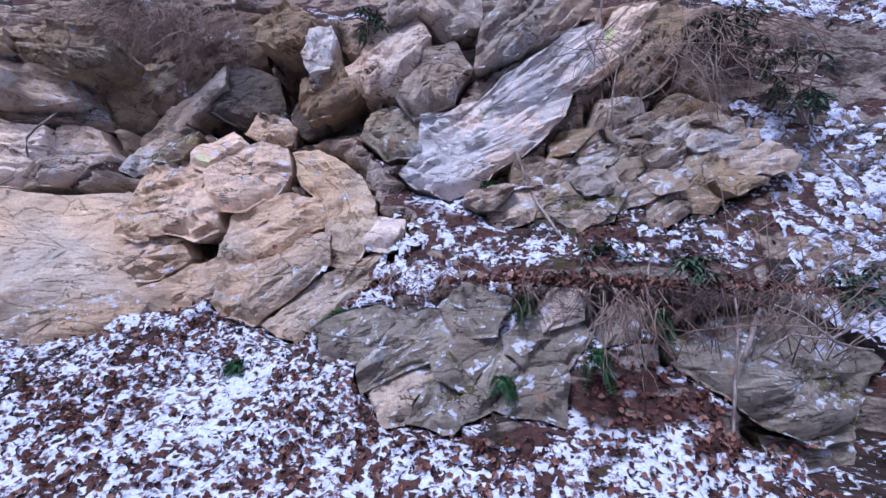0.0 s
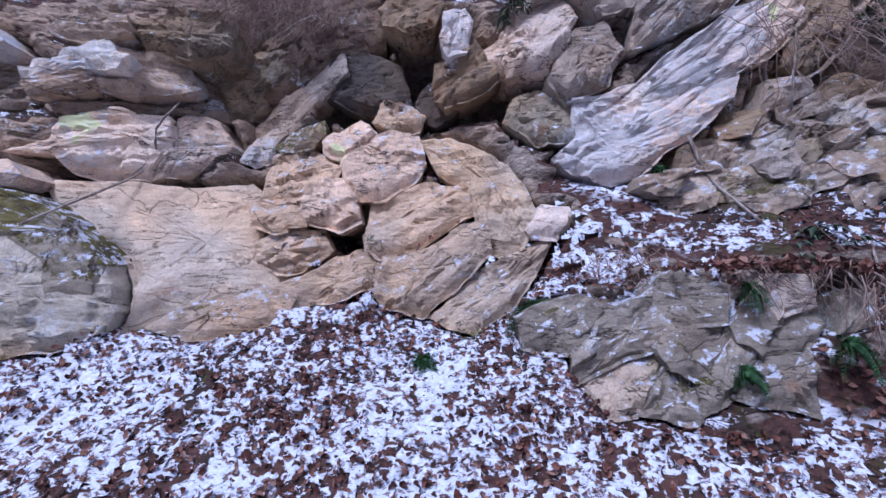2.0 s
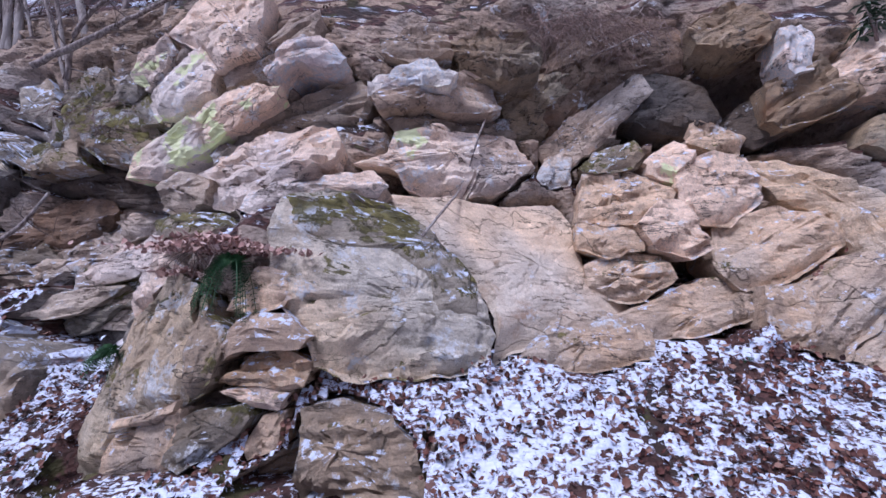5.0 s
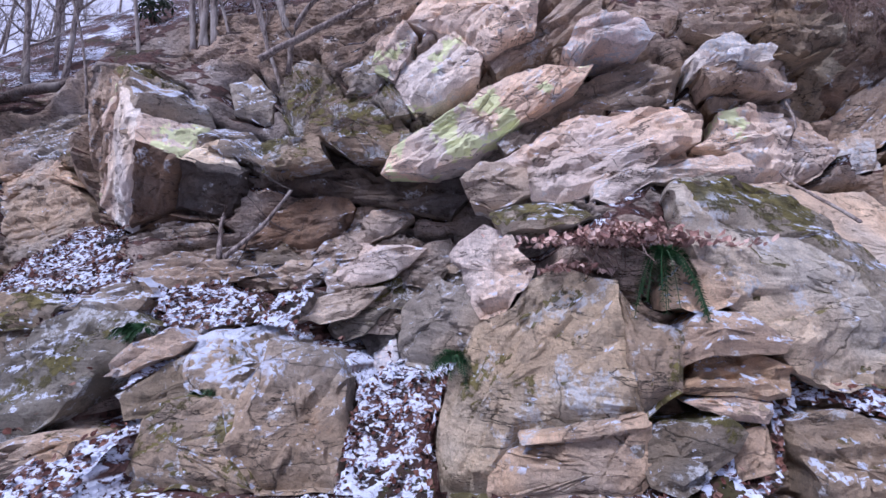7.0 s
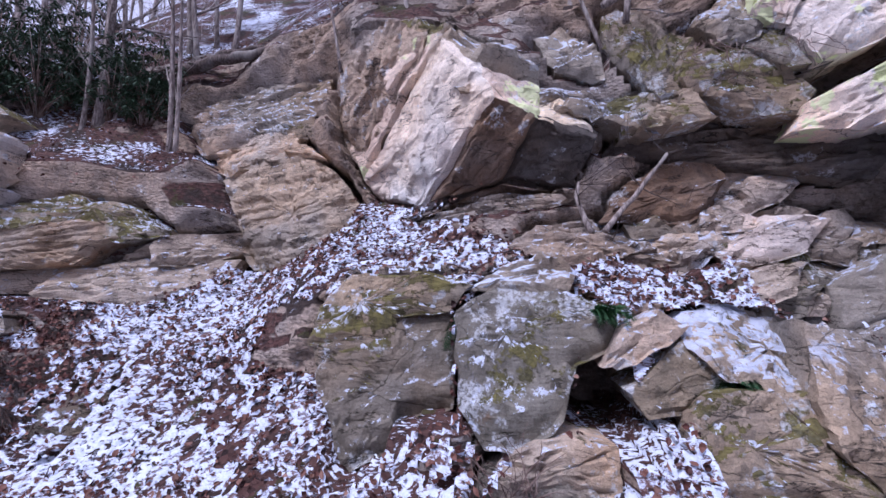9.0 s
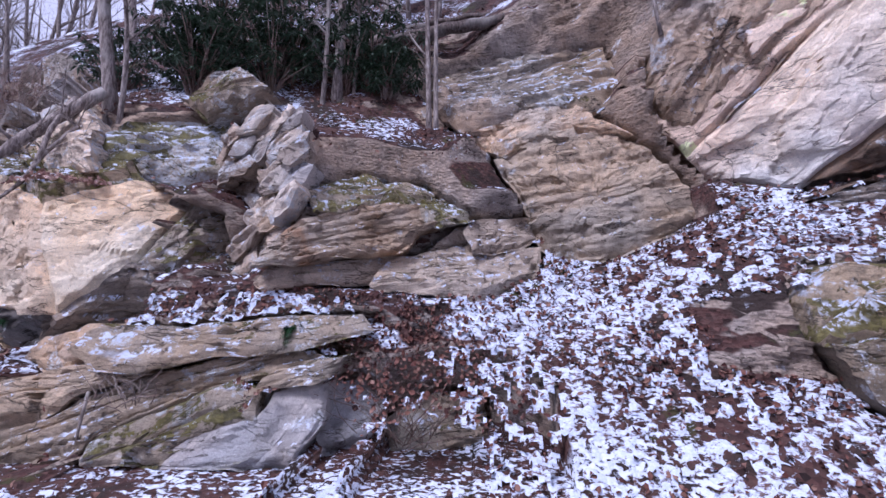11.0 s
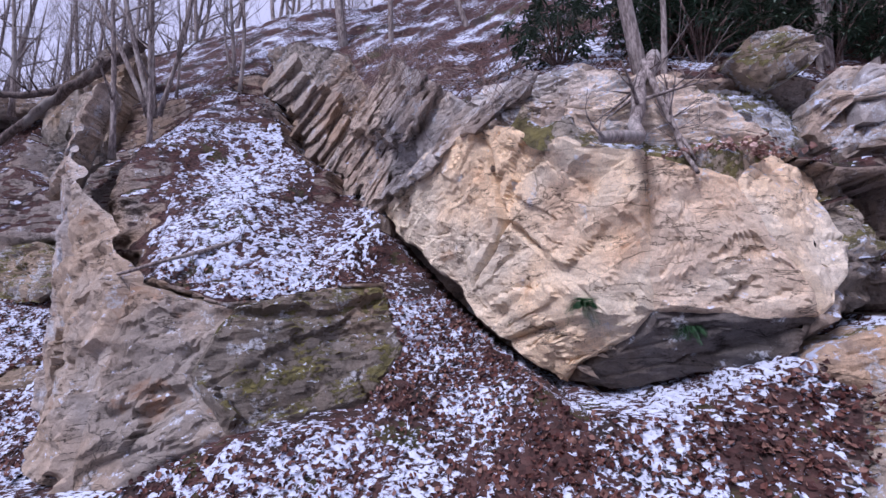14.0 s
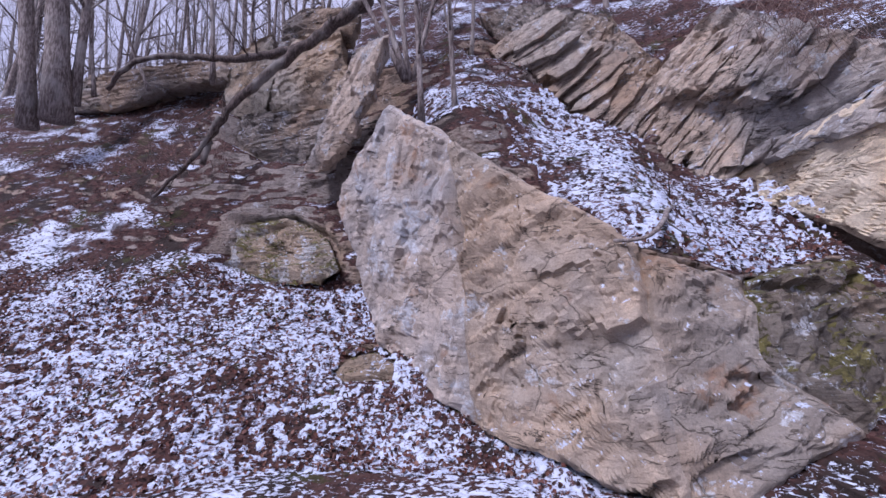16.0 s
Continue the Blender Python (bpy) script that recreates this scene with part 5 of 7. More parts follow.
rock("outcrop", "mossg", (-22.25, 4.94, -0.41), (0.20, 0.35), 20, 0.70,
     [(-23.03, -0.73), (-22.90, -0.46), (-22.44, -0.28), (-21.88, 0.00), (-21.58, -0.10), (-21.58, -0.36), (-22.28, -0.63), (-22.34, -0.75)])
rock("outcrop", "bluef", (-21.54, 5.09, -0.40), (0.20, 0.35), 15, 0.70,
     [(-22.28, -0.76), (-22.21, -0.45), (-21.89, -0.31), (-21.57, -0.36), (-21.41, -0.10), (-20.90, -0.01), (-20.92, -0.42), (-21.10, -0.79)])
rock("flat_rock", "drab", (-21.08, 5.23, 0.11), (0.20, 0.30), 12, 0.60,
     [(-21.54, -0.04), (-21.49, 0.07), (-20.97, 0.23), (-20.65, 0.30), (-20.85, 0.06), (-20.97, 0.01)])
rock("rock_block", "grey", (-23.62, 4.99, 0.27), (0.00, 0.40), 5, 0.40,
     [(-23.79, 0.24), (-23.72, 0.35), (-23.50, 0.34), (-23.47, 0.22), (-23.65, 0.18)])

ROCKS.append((np.array([(-29.2, 2.15), (-27.8, 0.68), (-27.1, 0.06), (-26.5, -0.35), (-26.4, -0.1), (-27.1, 0.55), (-27.7, 1.1), (-29.2, 2.6)]), (-27.5, 7.2, 0.5), (-0.5, 0.1), 1.0))
ROCKS.append((np.array([(-2.42, 4.84), (-1.59, 5.14), (-0.92, 4.34), (-0.76, 3.80), (-1.97, 3.70), (-2.32, 4.15)]), (-1.66, 6.07, 4.33), (-0.10, 0.00), 1.50))
ROCKS.append((np.array([(-3.77, 4.14), (-3.00, 4.67), (-2.47, 4.05), (-2.79, 3.68), (-3.57, 3.79)]), (-3.12, 6.15, 4.07), (-0.10, 0.00), 1.30))
ROCKS.append((np.array([(-8.42, 2.52), (-7.67, 2.63), (-6.71, 2.82), (-5.63, 2.75), (-5.41, 2.93), (-5.74, 2.95), (-6.71, 2.97), (-7.54, 2.67), (-8.18, 2.60)]), (-6.89, 5.34, 2.76), (0.10, 0.20), 1.20))

# ledges on the brow beyond the wedge
rock("rock_block", "tanf", (-38.10, 10.74, 6.64), (-0.35, 0.15), 3, 0.80,
     [(-39.19, 5.70), (-39.22, 7.21), (-38.74, 7.97), (-37.27, 7.58), (-36.95, 6.13), (-37.22, 5.24)])
rock("bedded_rock", "strata", (-38.78, 10.71, 4.86), (-0.35, 0.15), 3, 0.70,
     [(-40.21, 4.82), (-40.20, 5.84), (-39.18, 5.65), (-37.22, 5.19), (-37.43, 4.42), (-38.06, 3.93), (-39.14, 4.20)])
rock("bedded_rock", "strata", (-38.19, 10.96, 7.91), (-0.35, 0.15), 3, 0.70,
     [(-39.22, 7.17), (-39.21, 8.53), (-38.45, 8.71), (-36.63, 7.94), (-36.91, 7.24), (-38.73, 7.89)])
rock("rock_block", "drab", (-40.11, 11.49, 7.01), (-0.35, 0.15), 80, 0.60,
     [(-40.86, 5.95), (-41.43, 7.94), (-39.59, 8.32), (-39.28, 7.19), (-39.37, 5.63)])
rock("bedded_rock", "strata", (-44.05, 11.96, 7.28), (-0.10, 0.30), 3, 0.60,
     [(-46.86, 7.19), (-46.25, 7.94), (-43.94, 8.03), (-41.14, 7.88), (-40.87, 7.04), (-42.80, 7.09), (-44.53, 6.50), (-46.01, 6.59)])
rock("rock_block", "drabt", (-35.69, 7.73, -0.34), (-0.10, 0.60), 5, 0.40,
     [(-36.14, -0.38), (-35.95, -0.19), (-35.58, -0.16), (-35.23, -0.33), (-35.25, -0.49), (-35.96, -0.53)])
rock("bedded_rock", "mossg", (-37.78, 9.26, 1.67), (-0.20, 0.40), 0, 0.50,
     [(-39.19, 1.49), (-39.07, 2.40), (-37.79, 2.43), (-36.96, 1.98), (-36.52, 1.26), (-36.95, 1.06), (-37.96, 1.09)])

rock("outcrop", "drab", (-22.08, 5.18, 0.42), (0.20, 0.80), 12, 0.50,
     [(-23.48, 0.32), (-23.33, 0.52), (-22.41, 0.57), (-21.52, 0.68), (-20.65, 0.73), (-20.49, 0.55), (-21.15, 0.35), (-22.04, 0.27), (-22.64, 0.11), (-23.08, 0.15)])
# crags broken into many blocks
broken = great_rock(2.4, 5.0, 2.2, "dark outcrop broken into many thin tilted blocks")
low_crag = great_rock(0.4, 4.2, 0.4, "low dull brown crag of cracked blocks under a leafy ledge")
arch = great_rock(-22.0, 6.0, 1.2, "pale grey lichened blocks leaning together over a dark hollow")
shatter(broken, ("strata", "grey", "strata", "rust", "greys"), (2.20, 5.00, 3.00), (-0.10, 0.38), 22, 0.50,
        [(0.60, 2.59), (1.20, 2.95), (1.66, 3.50), (2.31, 3.82), (3.02, 4.01), (3.54, 3.76), (3.70, 3.19), (3.51, 2.69), (3.15, 2.42), (2.49, 2.27), (1.69, 2.34), (1.16, 2.41)], 0.36, 3)
shatter(low_crag, ("drab", "tan", "drab", "grey"), (0.30, 4.15, 0.95), (-0.15, 0.35), 30, 0.60,
        [(-0.88, 0.95), (-0.67, 1.10), (-0.35, 1.39), (0.19, 1.48), (0.68, 1.35), (0.95, 1.26), (1.59, 1.40), (1.57, 1.00), (1.35, 0.74), (0.70, 0.58), (0.24, 0.49), (-0.05, 0.38), (-0.33, 0.31), (-0.57, 0.45), (-0.72, 0.67)], 0.46, 5)
shatter(arch, ("paleg", "grey", "bluef", "paleg"), (-22.30, 6.15, 3.00), (-0.35, 0.25), 48, 0.40,
        [(-23.28, 3.02), (-22.74, 3.62), (-22.20, 3.60), (-21.82, 3.20), (-21.47, 2.90), (-21.72, 2.00), (-22.04, 2.32), (-22.21, 2.76), (-22.61, 2.83), (-22.92, 2.45), (-23.23, 2.53)], 0.30, 8)
shatter(arch, ("grey", "paleg", "tan"), (-22.00, 5.95, 1.90), (-0.40, 0.20), 40, 0.45,
        [(-22.46, 2.11), (-22.12, 2.36), (-21.82, 2.23), (-21.94, 1.61), (-22.07, 1.39), (-22.45, 1.20), (-22.59, 1.46)], 0.36, 9)
shatter(crag, ("strata", "grey", "drabt", "tan"), (-12.30, 6.20, 1.90), (0.10, 0.30), 12, 0.40,
        [(-12.77, 2.01), (-11.40, 2.28), (-10.27, 2.22), (-9.12, 2.32), (-8.97, 1.99), (-9.35, 1.53), (-10.19, 1.09), (-10.89, 0.87), (-11.42, 1.20), (-11.56, 1.56), (-12.43, 1.47)], 0.40, 11)

# ---- the three great crags, each of several broad broken faces ----
def crag_face(parent, material, dip, corners, facet=0.34, behind=0.31):
    """One broken face between corners that it shares with its neighbours; its edges stay sharp."""
    pts = [Vector(c) for c in corners]
    mid = sum(pts, Vector()) / len(pts)
    n = Vector()
    for p, q in zip(pts, pts[1:] + pts[:1]):
        n += (p - mid).cross(q - mid)
    n.normalize()
    if n.dot(Vector((0, -0.8, 0.6))) < 0:
        n = -n
    _, _, size, bed, thick, fine, _, _ = KINDS["outcrop"]
    size *= 1.6
    if material in ("warm", "tanw", "lichp", "bluep"):
        facet *= 0.5
    bed, thick = BEDS.get(material, (bed, thick))
    verts, faces, index = [], [], {}

    def vertex(p):
        key = (round(p.x, 3), round(p.y, 3), round(p.z, 3))
        if key not in index:
            gap = 9.0
            for a, b in zip(pts, pts[1:] + pts[:1]):
                e = b - a
                u = min(1.0, max(0.0, (p - a).dot(e) / e.length_squared))
                gap = min(gap, (p - a - e * u).length)
            d = relief(p, n, dip, facet, size, bed, thick, fine) * min(1.0, gap / 0.10)
            d -= 0.20 * max(0.0, 1 - gap / 0.07) * max(0.0, 0.45 + 1.2 * noise.noise(p * 1.3))
            wander = 0.05 * noise.noise_vector(p * 1.7) + 0.03 * noise.noise_vector(p * 5.0) + 0.012 * noise.noise_vector(p * 14.0)
            index[key] = len(verts)
            verts.append(p + n * d + wander)
        return index[key]

    for a, b in zip(pts, pts[1:] + pts[:1]):
        m = max(3, int(max((a - b).length, (a - mid).length, (b - mid).length) / 0.056))
        grid = [[vertex(mid + (a - mid) * (i - j) / m + (b - mid) * j / m) for j in range(i + 1)] for i in range(m + 1)]
        for i in range(m):
            for j in range(i + 1):
                faces.append((grid[i][j], grid[i + 1][j], grid[i + 1][j + 1]))
                if j < i:
                    faces.append((grid[i][j], grid[i + 1][j + 1], grid[i][j + 1]))
    a, b, c = (verts[k] for k in faces[len(faces) // 2])
    if (b - a).cross(c - a).dot(n) < 0:
        faces = [f[::-1] for f in faces]
    me = bpy.data.meshes.new("rock_face")
    me.from_pydata([tuple(v - parent.location) for v in verts], [], faces)
    me.polygons.foreach_set("use_smooth", [True] * len(faces))
    me.set_sharp_from_angle(angle=radians(22))
    me.materials.append(stone(material, dip))
    ob = new("rock_face", me)
    ob.parent = parent
    ob["label"] = STONES[material][7]
    if n.y < -0.3 and material != "bluew":
        ROCKS.append((np.array([(p.x, p.z) for p in pts]), tuple(mid), (-n.x / n.y, -n.z / n.y), behind))
    return ob


def build_prow():
    """Leaning block: pale front, rusty underside, dark square end; the last two toned down for shade."""
    a, c, k = (-15.76, 6.46, 5.23), (-14.93, 5.98, 4.66), (-14.42, 5.68, 4.08)
    f, e, d = (-14.18, 5.64, 3.53), (-15.21, 6.76, 2.37), (-16.04, 7.30, 2.68)
    g, h, i = (-13.61, 5.81, 3.34), (-14.04, 6.33, 2.69), (-12.74, 6.16, 3.22)
    j, m = (-13.09, 6.40, 2.56), (-13.49, 6.35, 4.00)
    s, b, w, v = (-16.35, 7.25, 3.05), (-16.75, 7.55, 3.75), (-16.75, 7.35, 4.75), (-15.25, 6.28, 4.90)
    crag_face(prow, "lichp", 60, [c, k, f, e, d, s])
    crag_face(prow, "bluep", 65, [a, v, c, s, b, w])
    # underside: its shade is mixed into the rust brown
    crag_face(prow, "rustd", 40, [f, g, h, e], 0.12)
    crag_face(prow, "lich", 20, [k, m, g, f], 0.15)
    crag_face(prow, "snowy", 10, [c, (-14.1, 6.7, 4.75), m, k])
    crag_face(prow, "moss", 10, [a, (-15.2, 7.3, 5.35), (-14.1, 6.7, 4.75), c, v])
    # end face: the dark stone stands for stain and shade together
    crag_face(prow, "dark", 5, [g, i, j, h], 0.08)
    crag_face(prow, "tanw", 10, [m, i, g])
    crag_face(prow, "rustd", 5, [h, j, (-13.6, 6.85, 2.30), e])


def build_golden():
    """Overhanging golden boulder: sunny flank, pale front, mossy shoulder, belly coloured dark for shade."""
    a, b, c = (-29.57, 9.0, 2.73), (-28.25, 7.58, 3.46), (-27.45, 6.72, 3.38)
    d, e, f = (-26.55, 5.75, 2.78), (-25.70, 5.58, 2.40), (-25.70, 5.58, 0.66)
    g, h, i = (-27.79, 7.39, 0.92), (-27.20, 7.01, 0.26), (-26.50, 6.67, -0.25)
    j, k = (-26.15, 5.85, 0.69), (-27.12, 6.60, 1.92)
    p, q, r = (-24.86, 5.38, 2.08), (-24.02, 6.05, 2.52), (-22.77, 6.67, 2.04)
    s, t, u, v = (-23.31, 5.80, 1.15), (-24.28, 5.22, 0.57), (-24.63, 5.45, 0.25), (-25.80, 6.45, -0.30)
    top = (-25.4, 7.1, 3.15)
    crag_face(golden, "warm", 40, [a, b, c, k, g])
    crag_face(golden, "warm", 50, [k, c, d, e, f, j])
    crag_face(golden, "warm", 30, [g, k, j, h])
    crag_face(golden, "warm", 20, [h, j, f, i])
    crag_face(golden, "tanw", 15, [e, p, t, f])
    crag_face(golden, "tanw", 25, [p, q, (-23.45, 6.3, 2.25), (-23.7, 5.65, 1.3), t])
    crag_face(golden, "mossg", 30, [(-23.45, 6.3, 2.25), r, (-22.9, 6.5, 1.4), s, (-23.7, 5.65, 1.3)])
    crag_face(golden, "moss", 10, [c, top, q, p, e, d])
    crag_face(golden, "paleg", 30, [b, (-27.6, 7.8, 3.95), top, c])
    # belly: shade under the overhang painted with the dark stone
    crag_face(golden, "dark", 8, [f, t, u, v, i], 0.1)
    crag_face(golden, "strata", 8, [t, (-23.7, 5.65, 1.3), s, (-23.2, 6.5, 0.65), u], 0.1)


def build_wedge():
    """Wedge with a grey flank, a stained tan front and a mossy end; leaves and snow lie on its back."""
    a, b, c = (-35.43, 7.85, 4.03), (-36.70, 9.10, 2.73), (-35.63, 8.16, 0.05)
    d, e, f = (-34.15, 7.05, 1.00), (-34.29, 7.05, 3.05), (-33.35, 6.75, 2.30)
    g, h, i = (-32.16, 6.05, 1.26), (-30.88, 6.42, 0.83), (-31.03, 5.85, 0.05)
    j, k, l = (-28.51, 6.86, 0.20), (-30.38, 5.66, -0.62), (-33.23, 6.05, -1.00)
    m, n, o = (-32.05, 5.45, -1.45), (-34.05, 6.85, -0.95), (-28.95, 6.55, -0.45)
    crag_face(wedge, "bluew", 70, [b, a, e, d, n, c], 0.25)
    crag_face(wedge, "wedge", 30, [e, f, g, m, l, n, d], 0.30)
    crag_face(wedge, "wedge", 20, [g, h, i, k, m], 0.30)
    crag_face(wedge, "mossw", 12, [h, (-29.05, 7.3, 1.18), j, o, k, i])


def build_plates():
    """Splintered plates that stand on edge above the snowy back of the wedge, like the pages of a book."""
    rng = random.Random(5)
    line = [Vector((-33.2, 10.9, 7.0)), Vector((-31.1, 10.05, 4.1)), Vector((-29.5, 8.85, 2.85)), Vector((-27.3, 6.55, 3.40))]
    more = (Vector((-30.1, 9.15, 4.75)), Vector((-28.6, 7.9, 3.95)))
    line += more
    plan = [(0, 18, 5, 52, 0.85, 1.3, 0.19, "tanp"), (1, 26, 50, 60, 1.3, 2.4, 0.10, "greys"), (2, 16, 46, 40, 0.5, 0.9, 0.09, "greys"), (4, 20, 50, 56, 0.7, 1.15, 0.10, "greys")]
    for part, count, low, high, short, tall, half, material in plan:
        for k in range(count):
            s = (k + 0.5) / count
            p = line[part].lerp(line[part + 1], s)
            lean = radians(low + (high - low) * s + rng.uniform(-9, 9))
            along = np.array((math.cos(lean), math.sin(lean)))
            across = np.array((along[1], -along[0]))
            long = rng.uniform(short, tall)
            wide = half * rng.uniform(0.45, 1.9)
            foot = np.array((p.x, p.z)) - along * rng.uniform(-0.1, 0.32)
            tip = foot + along * long
            outline = [foot - across * wide * 0.6, foot + across * wide * rng.uniform(0.3, 0.9) + along * rng.uniform(0, 0.12),
                       foot + along * long * 0.55 + across * wide, tip + across * wide * 0.7, tip - across * wide * 0.5 - along * rng.uniform(0, 0.2),
                       foot + along * long * 0.4 - across * wide * 0.9]
            rock("rock_plate", material, (p.x, p.y - (0.02, 0.11, 0.06)[k % 3] - rng.uniform(0, 0.06), p.z), (-0.75, 0.30), math.degrees(lean), 0.4, outline)


build_plates()
build_prow()
build_golden()
build_wedge()
finish_rocks()

# ---- snow and fallen leaves on the foot of the bank ----
BINS = {}
for _r in ROCKS:
    _box = ([tuple(q) for q in _r[0]], float(_r[0][:, 1].min()), float(_r[0][:, 1].max()))
    for _k in range(int(math.floor(_r[0][:, 0].min() / 0.5)), int(math.floor(_r[0][:, 0].max() / 0.5)) + 1):
        BINS.setdefault(_k, []).append(_box)


def covered(x, z):
    """Whether a rock stands in front of this place of the hillside."""
    for poly, low, high in BINS.get(int(math.floor(x / 0.5)), ()):
        if low < z < high:
            inside = False
            x1, z1 = poly[-1]
            for x2, z2 in poly:
                if (z1 > z) != (z2 > z) and x < (x2 - x1) * (z - z1) / (z2 - z1) + x1:
                    inside = not inside
                x1, z1 = x2, z2
            if inside:
                return True
    return False


def slope_at(x, z):
    """How far the hillside runs back for each metre that it rises."""
    return (face_y(x, z + 0.12) - face_y(x, z - 0.12)) / 0.24


def bare(x, z):
    """Stretches where leaves lie with little snow."""
    b = math.exp(-((x + 26.4) / 2.0) ** 2 - ((z - 0.05) / 0.85) ** 2)
    b += 0.5 * math.exp(-((x + 20.4) / 0.9) ** 2 - ((z - 0.1) / 0.5) ** 2)
    return b + 0.3 * math.exp(-((x - 2.0) / 2.5) ** 2 - ((z - 2.0) / 0.5) ** 2)


def build_snow(x0, x1):
    step, rise = 0.034, 0.026
    xs = np.arange(x0, x1, -step)
    zs = np.arange(-1.55, 2.6 if x0 == -9 else 6.2, rise)
    index, verts, faces = {}, [], []
    tall = {}
    for i, x in enumerate(xs):
        low = road_z(x)
        for k, z in enumerate(zs):
            top = 4.9 if -36.5 < x < -27.8 else 0.9 if x < -27.8 else 5.8 if x > 3.6 else 2.1
            if z < low - 0.5 or z > top + 0.4 or slope_at(x, z) < (0.28 if x > 3.6 else 0.55):
                continue
            y = face_y(x, z)
            m = 0.9 * noise.fractal(Vector((x * 7.0, y * 7.0, z * 6.0)), 0.55, 2.1, 3) + 0.22 * noise.noise(Vector((x * 0.8, 3.3, z * 1.1)))
            m += 0.25 - (0.07 if x < -9 else 0.0) - 0.95 * bare(x, z) - (0.10 + 0.45 * noise.noise(Vector((x * 0.7, 9.1, z * 0.9))) if z > 0.9 and x < -27.8 else 0.0) - 1.5 * max(0.0, z - top)
            if m > -0.12 and not covered(x, z):
                tall[i, k] = m
    for (i, k), m in tall.items():
        p = hill_point(xs[i], zs[k])
        up = -0.03 + 0.055 * min(1.0, max(0.0, m + 0.12) * 1.8)
        index[i, k] = len(verts)
        verts.append((p.x, p.y - 0.6 * up, p.z + 0.8 * up))
    for i, k in index:
        q = [(i, k), (i + 1, k), (i + 1, k + 1), (i, k + 1)]
        if all(v in index for v in q):
            faces.append([index[v] for v in q][::-1])
    me = bpy.data.meshes.new("snow_cover")
    me.from_pydata(verts, [], faces)
    me.polygons.foreach_set("use_smooth", [True] * len(faces))
    me.materials.append(SNOW)
    return tagged(new("snow_cover", me), "thin broken crust of old snow over fallen leaves", "snow", kind="stuff")


def leaf_shape(size, rng):
    """Points and faces of a curled leaf of two halves, lobed at its sides."""
    w = size * rng.uniform(0.16, 0.42)
    curl = size * rng.uniform(-0.25, 0.55)
    fold = size * rng.uniform(0.02, 0.22)
    pts = [(-size / 2, 0, curl * 0.6), (-size * 0.15, w, fold), (size * 0.22, w * 0.75, fold + curl * 0.2), (size / 2, 0, curl),
           (size * 0.22, -w * 0.8, fold), (-size * 0.15, -w, fold * 0.6), (0, 0, 0)]
    return pts, [(6, 0, 1), (6, 1, 2), (6, 2, 3), (6, 3, 4), (6, 4, 5), (6, 5, 0)]


def scatter_leaves(x0, x1, z0, z1, per_m2, seed, name="fallen_leaves"):
    rng = random.Random(seed)
    verts, faces = [], []
    n = int(abs(x1 - x0) * (z1 - z0) * 1.3 * per_m2)
    for _ in range(n):
        x, z = rng.uniform(x1, x0), rng.uniform(z0, z1)
        if z < road_z(x) - 0.6:
            continue
        s = slope_at(x, z)
        if s < 0.5 or rng.random() > 0.5 + 0.6 * noise.noise(Vector((x * 0.9, 1.0, z * 1.3))) + bare(x, z) * 1.5:
            continue
        if covered(x, z):
            continue
        p = hill_point(x, z)
        up = Vector((0, -0.62, 0.78))
        turn = up.to_track_quat("Z", "Y").to_matrix().to_4x4() @ Euler((rng.uniform(-0.9, 0.9), rng.uniform(-0.9, 0.9), rng.uniform(0, 6.28))).to_matrix().to_4x4()
        size = rng.uniform(0.03, 0.082)
        pts, tri = leaf_shape(size, rng)
        base = len(verts)
        at = p + up * rng.uniform(0.015, 0.05)
        verts += [tuple(at + turn @ Vector(q)) for q in pts]
        faces += [tuple(base + k for k in f) for f in tri]
    me = bpy.data.meshes.new(name)
    me.from_pydata(verts, [], faces)
    me.materials.append(DEAD_LEAF)
    return tagged(new(name, me), "brown curled fallen leaves strewn over snow and soil", "leaves", kind="stuff")


for x0, x1 in ((8, -9), (-9, -22), (-22, -44)):
    build_snow(x0, x1)
scatter_leaves(8, -9, -0.7, 1.6, 520, 1)
scatter_leaves(-9, -22, -0.9, 2.4, 480, 2)
scatter_leaves(-22, -44, -1.5, 1.4, 480, 3)
scatter_leaves(6, -46, 1.4, 7.5, 85, 4)

# ---- trees, shrubs, ferns and dead wood ----
def bark_material(name, pale, dark):
    n = Nodes(name)
    up = n.where(scale=(9, 9, 2.0))
    f = n.noise(up, 3.0, 6, 0.65)
    b = n.noise(n.where(), 1.4, 3)
    c = n.mix(n.step(f, 0.38, 0.66), dark, pale)
    c = n.mix(n.math("MULTIPLY", n.step(b, 0.5, 0.65), 0.5), c, n.mix(0.5, pale, (0.5, 0.5, 0.46)))
    return n.done(c, 0.85, n.bump(f, 0.6, 0.015))


BARK = bark_material("grey_bark", (0.36, 0.31, 0.28), (0.12, 0.095, 0.085))
DARK_BARK = bark_material("dark_bark", (0.15, 0.115, 0.10), (0.05, 0.038, 0.033))
TWIG = bark_material("dead_twig", (0.30, 0.21, 0.17), (0.10, 0.065, 0.055))
EVERGREEN = leaf_material("evergreen_leaf", [(0.022, 0.042, 0.024), (0.045, 0.080, 0.045), (0.075, 0.120, 0.075), (0.14, 0.18, 0.135)], 0.45)
FERN = leaf_material("fern_leaf", [(0.014, 0.045, 0.018), (0.03, 0.085, 0.03), (0.05, 0.12, 0.045)], 0.6)


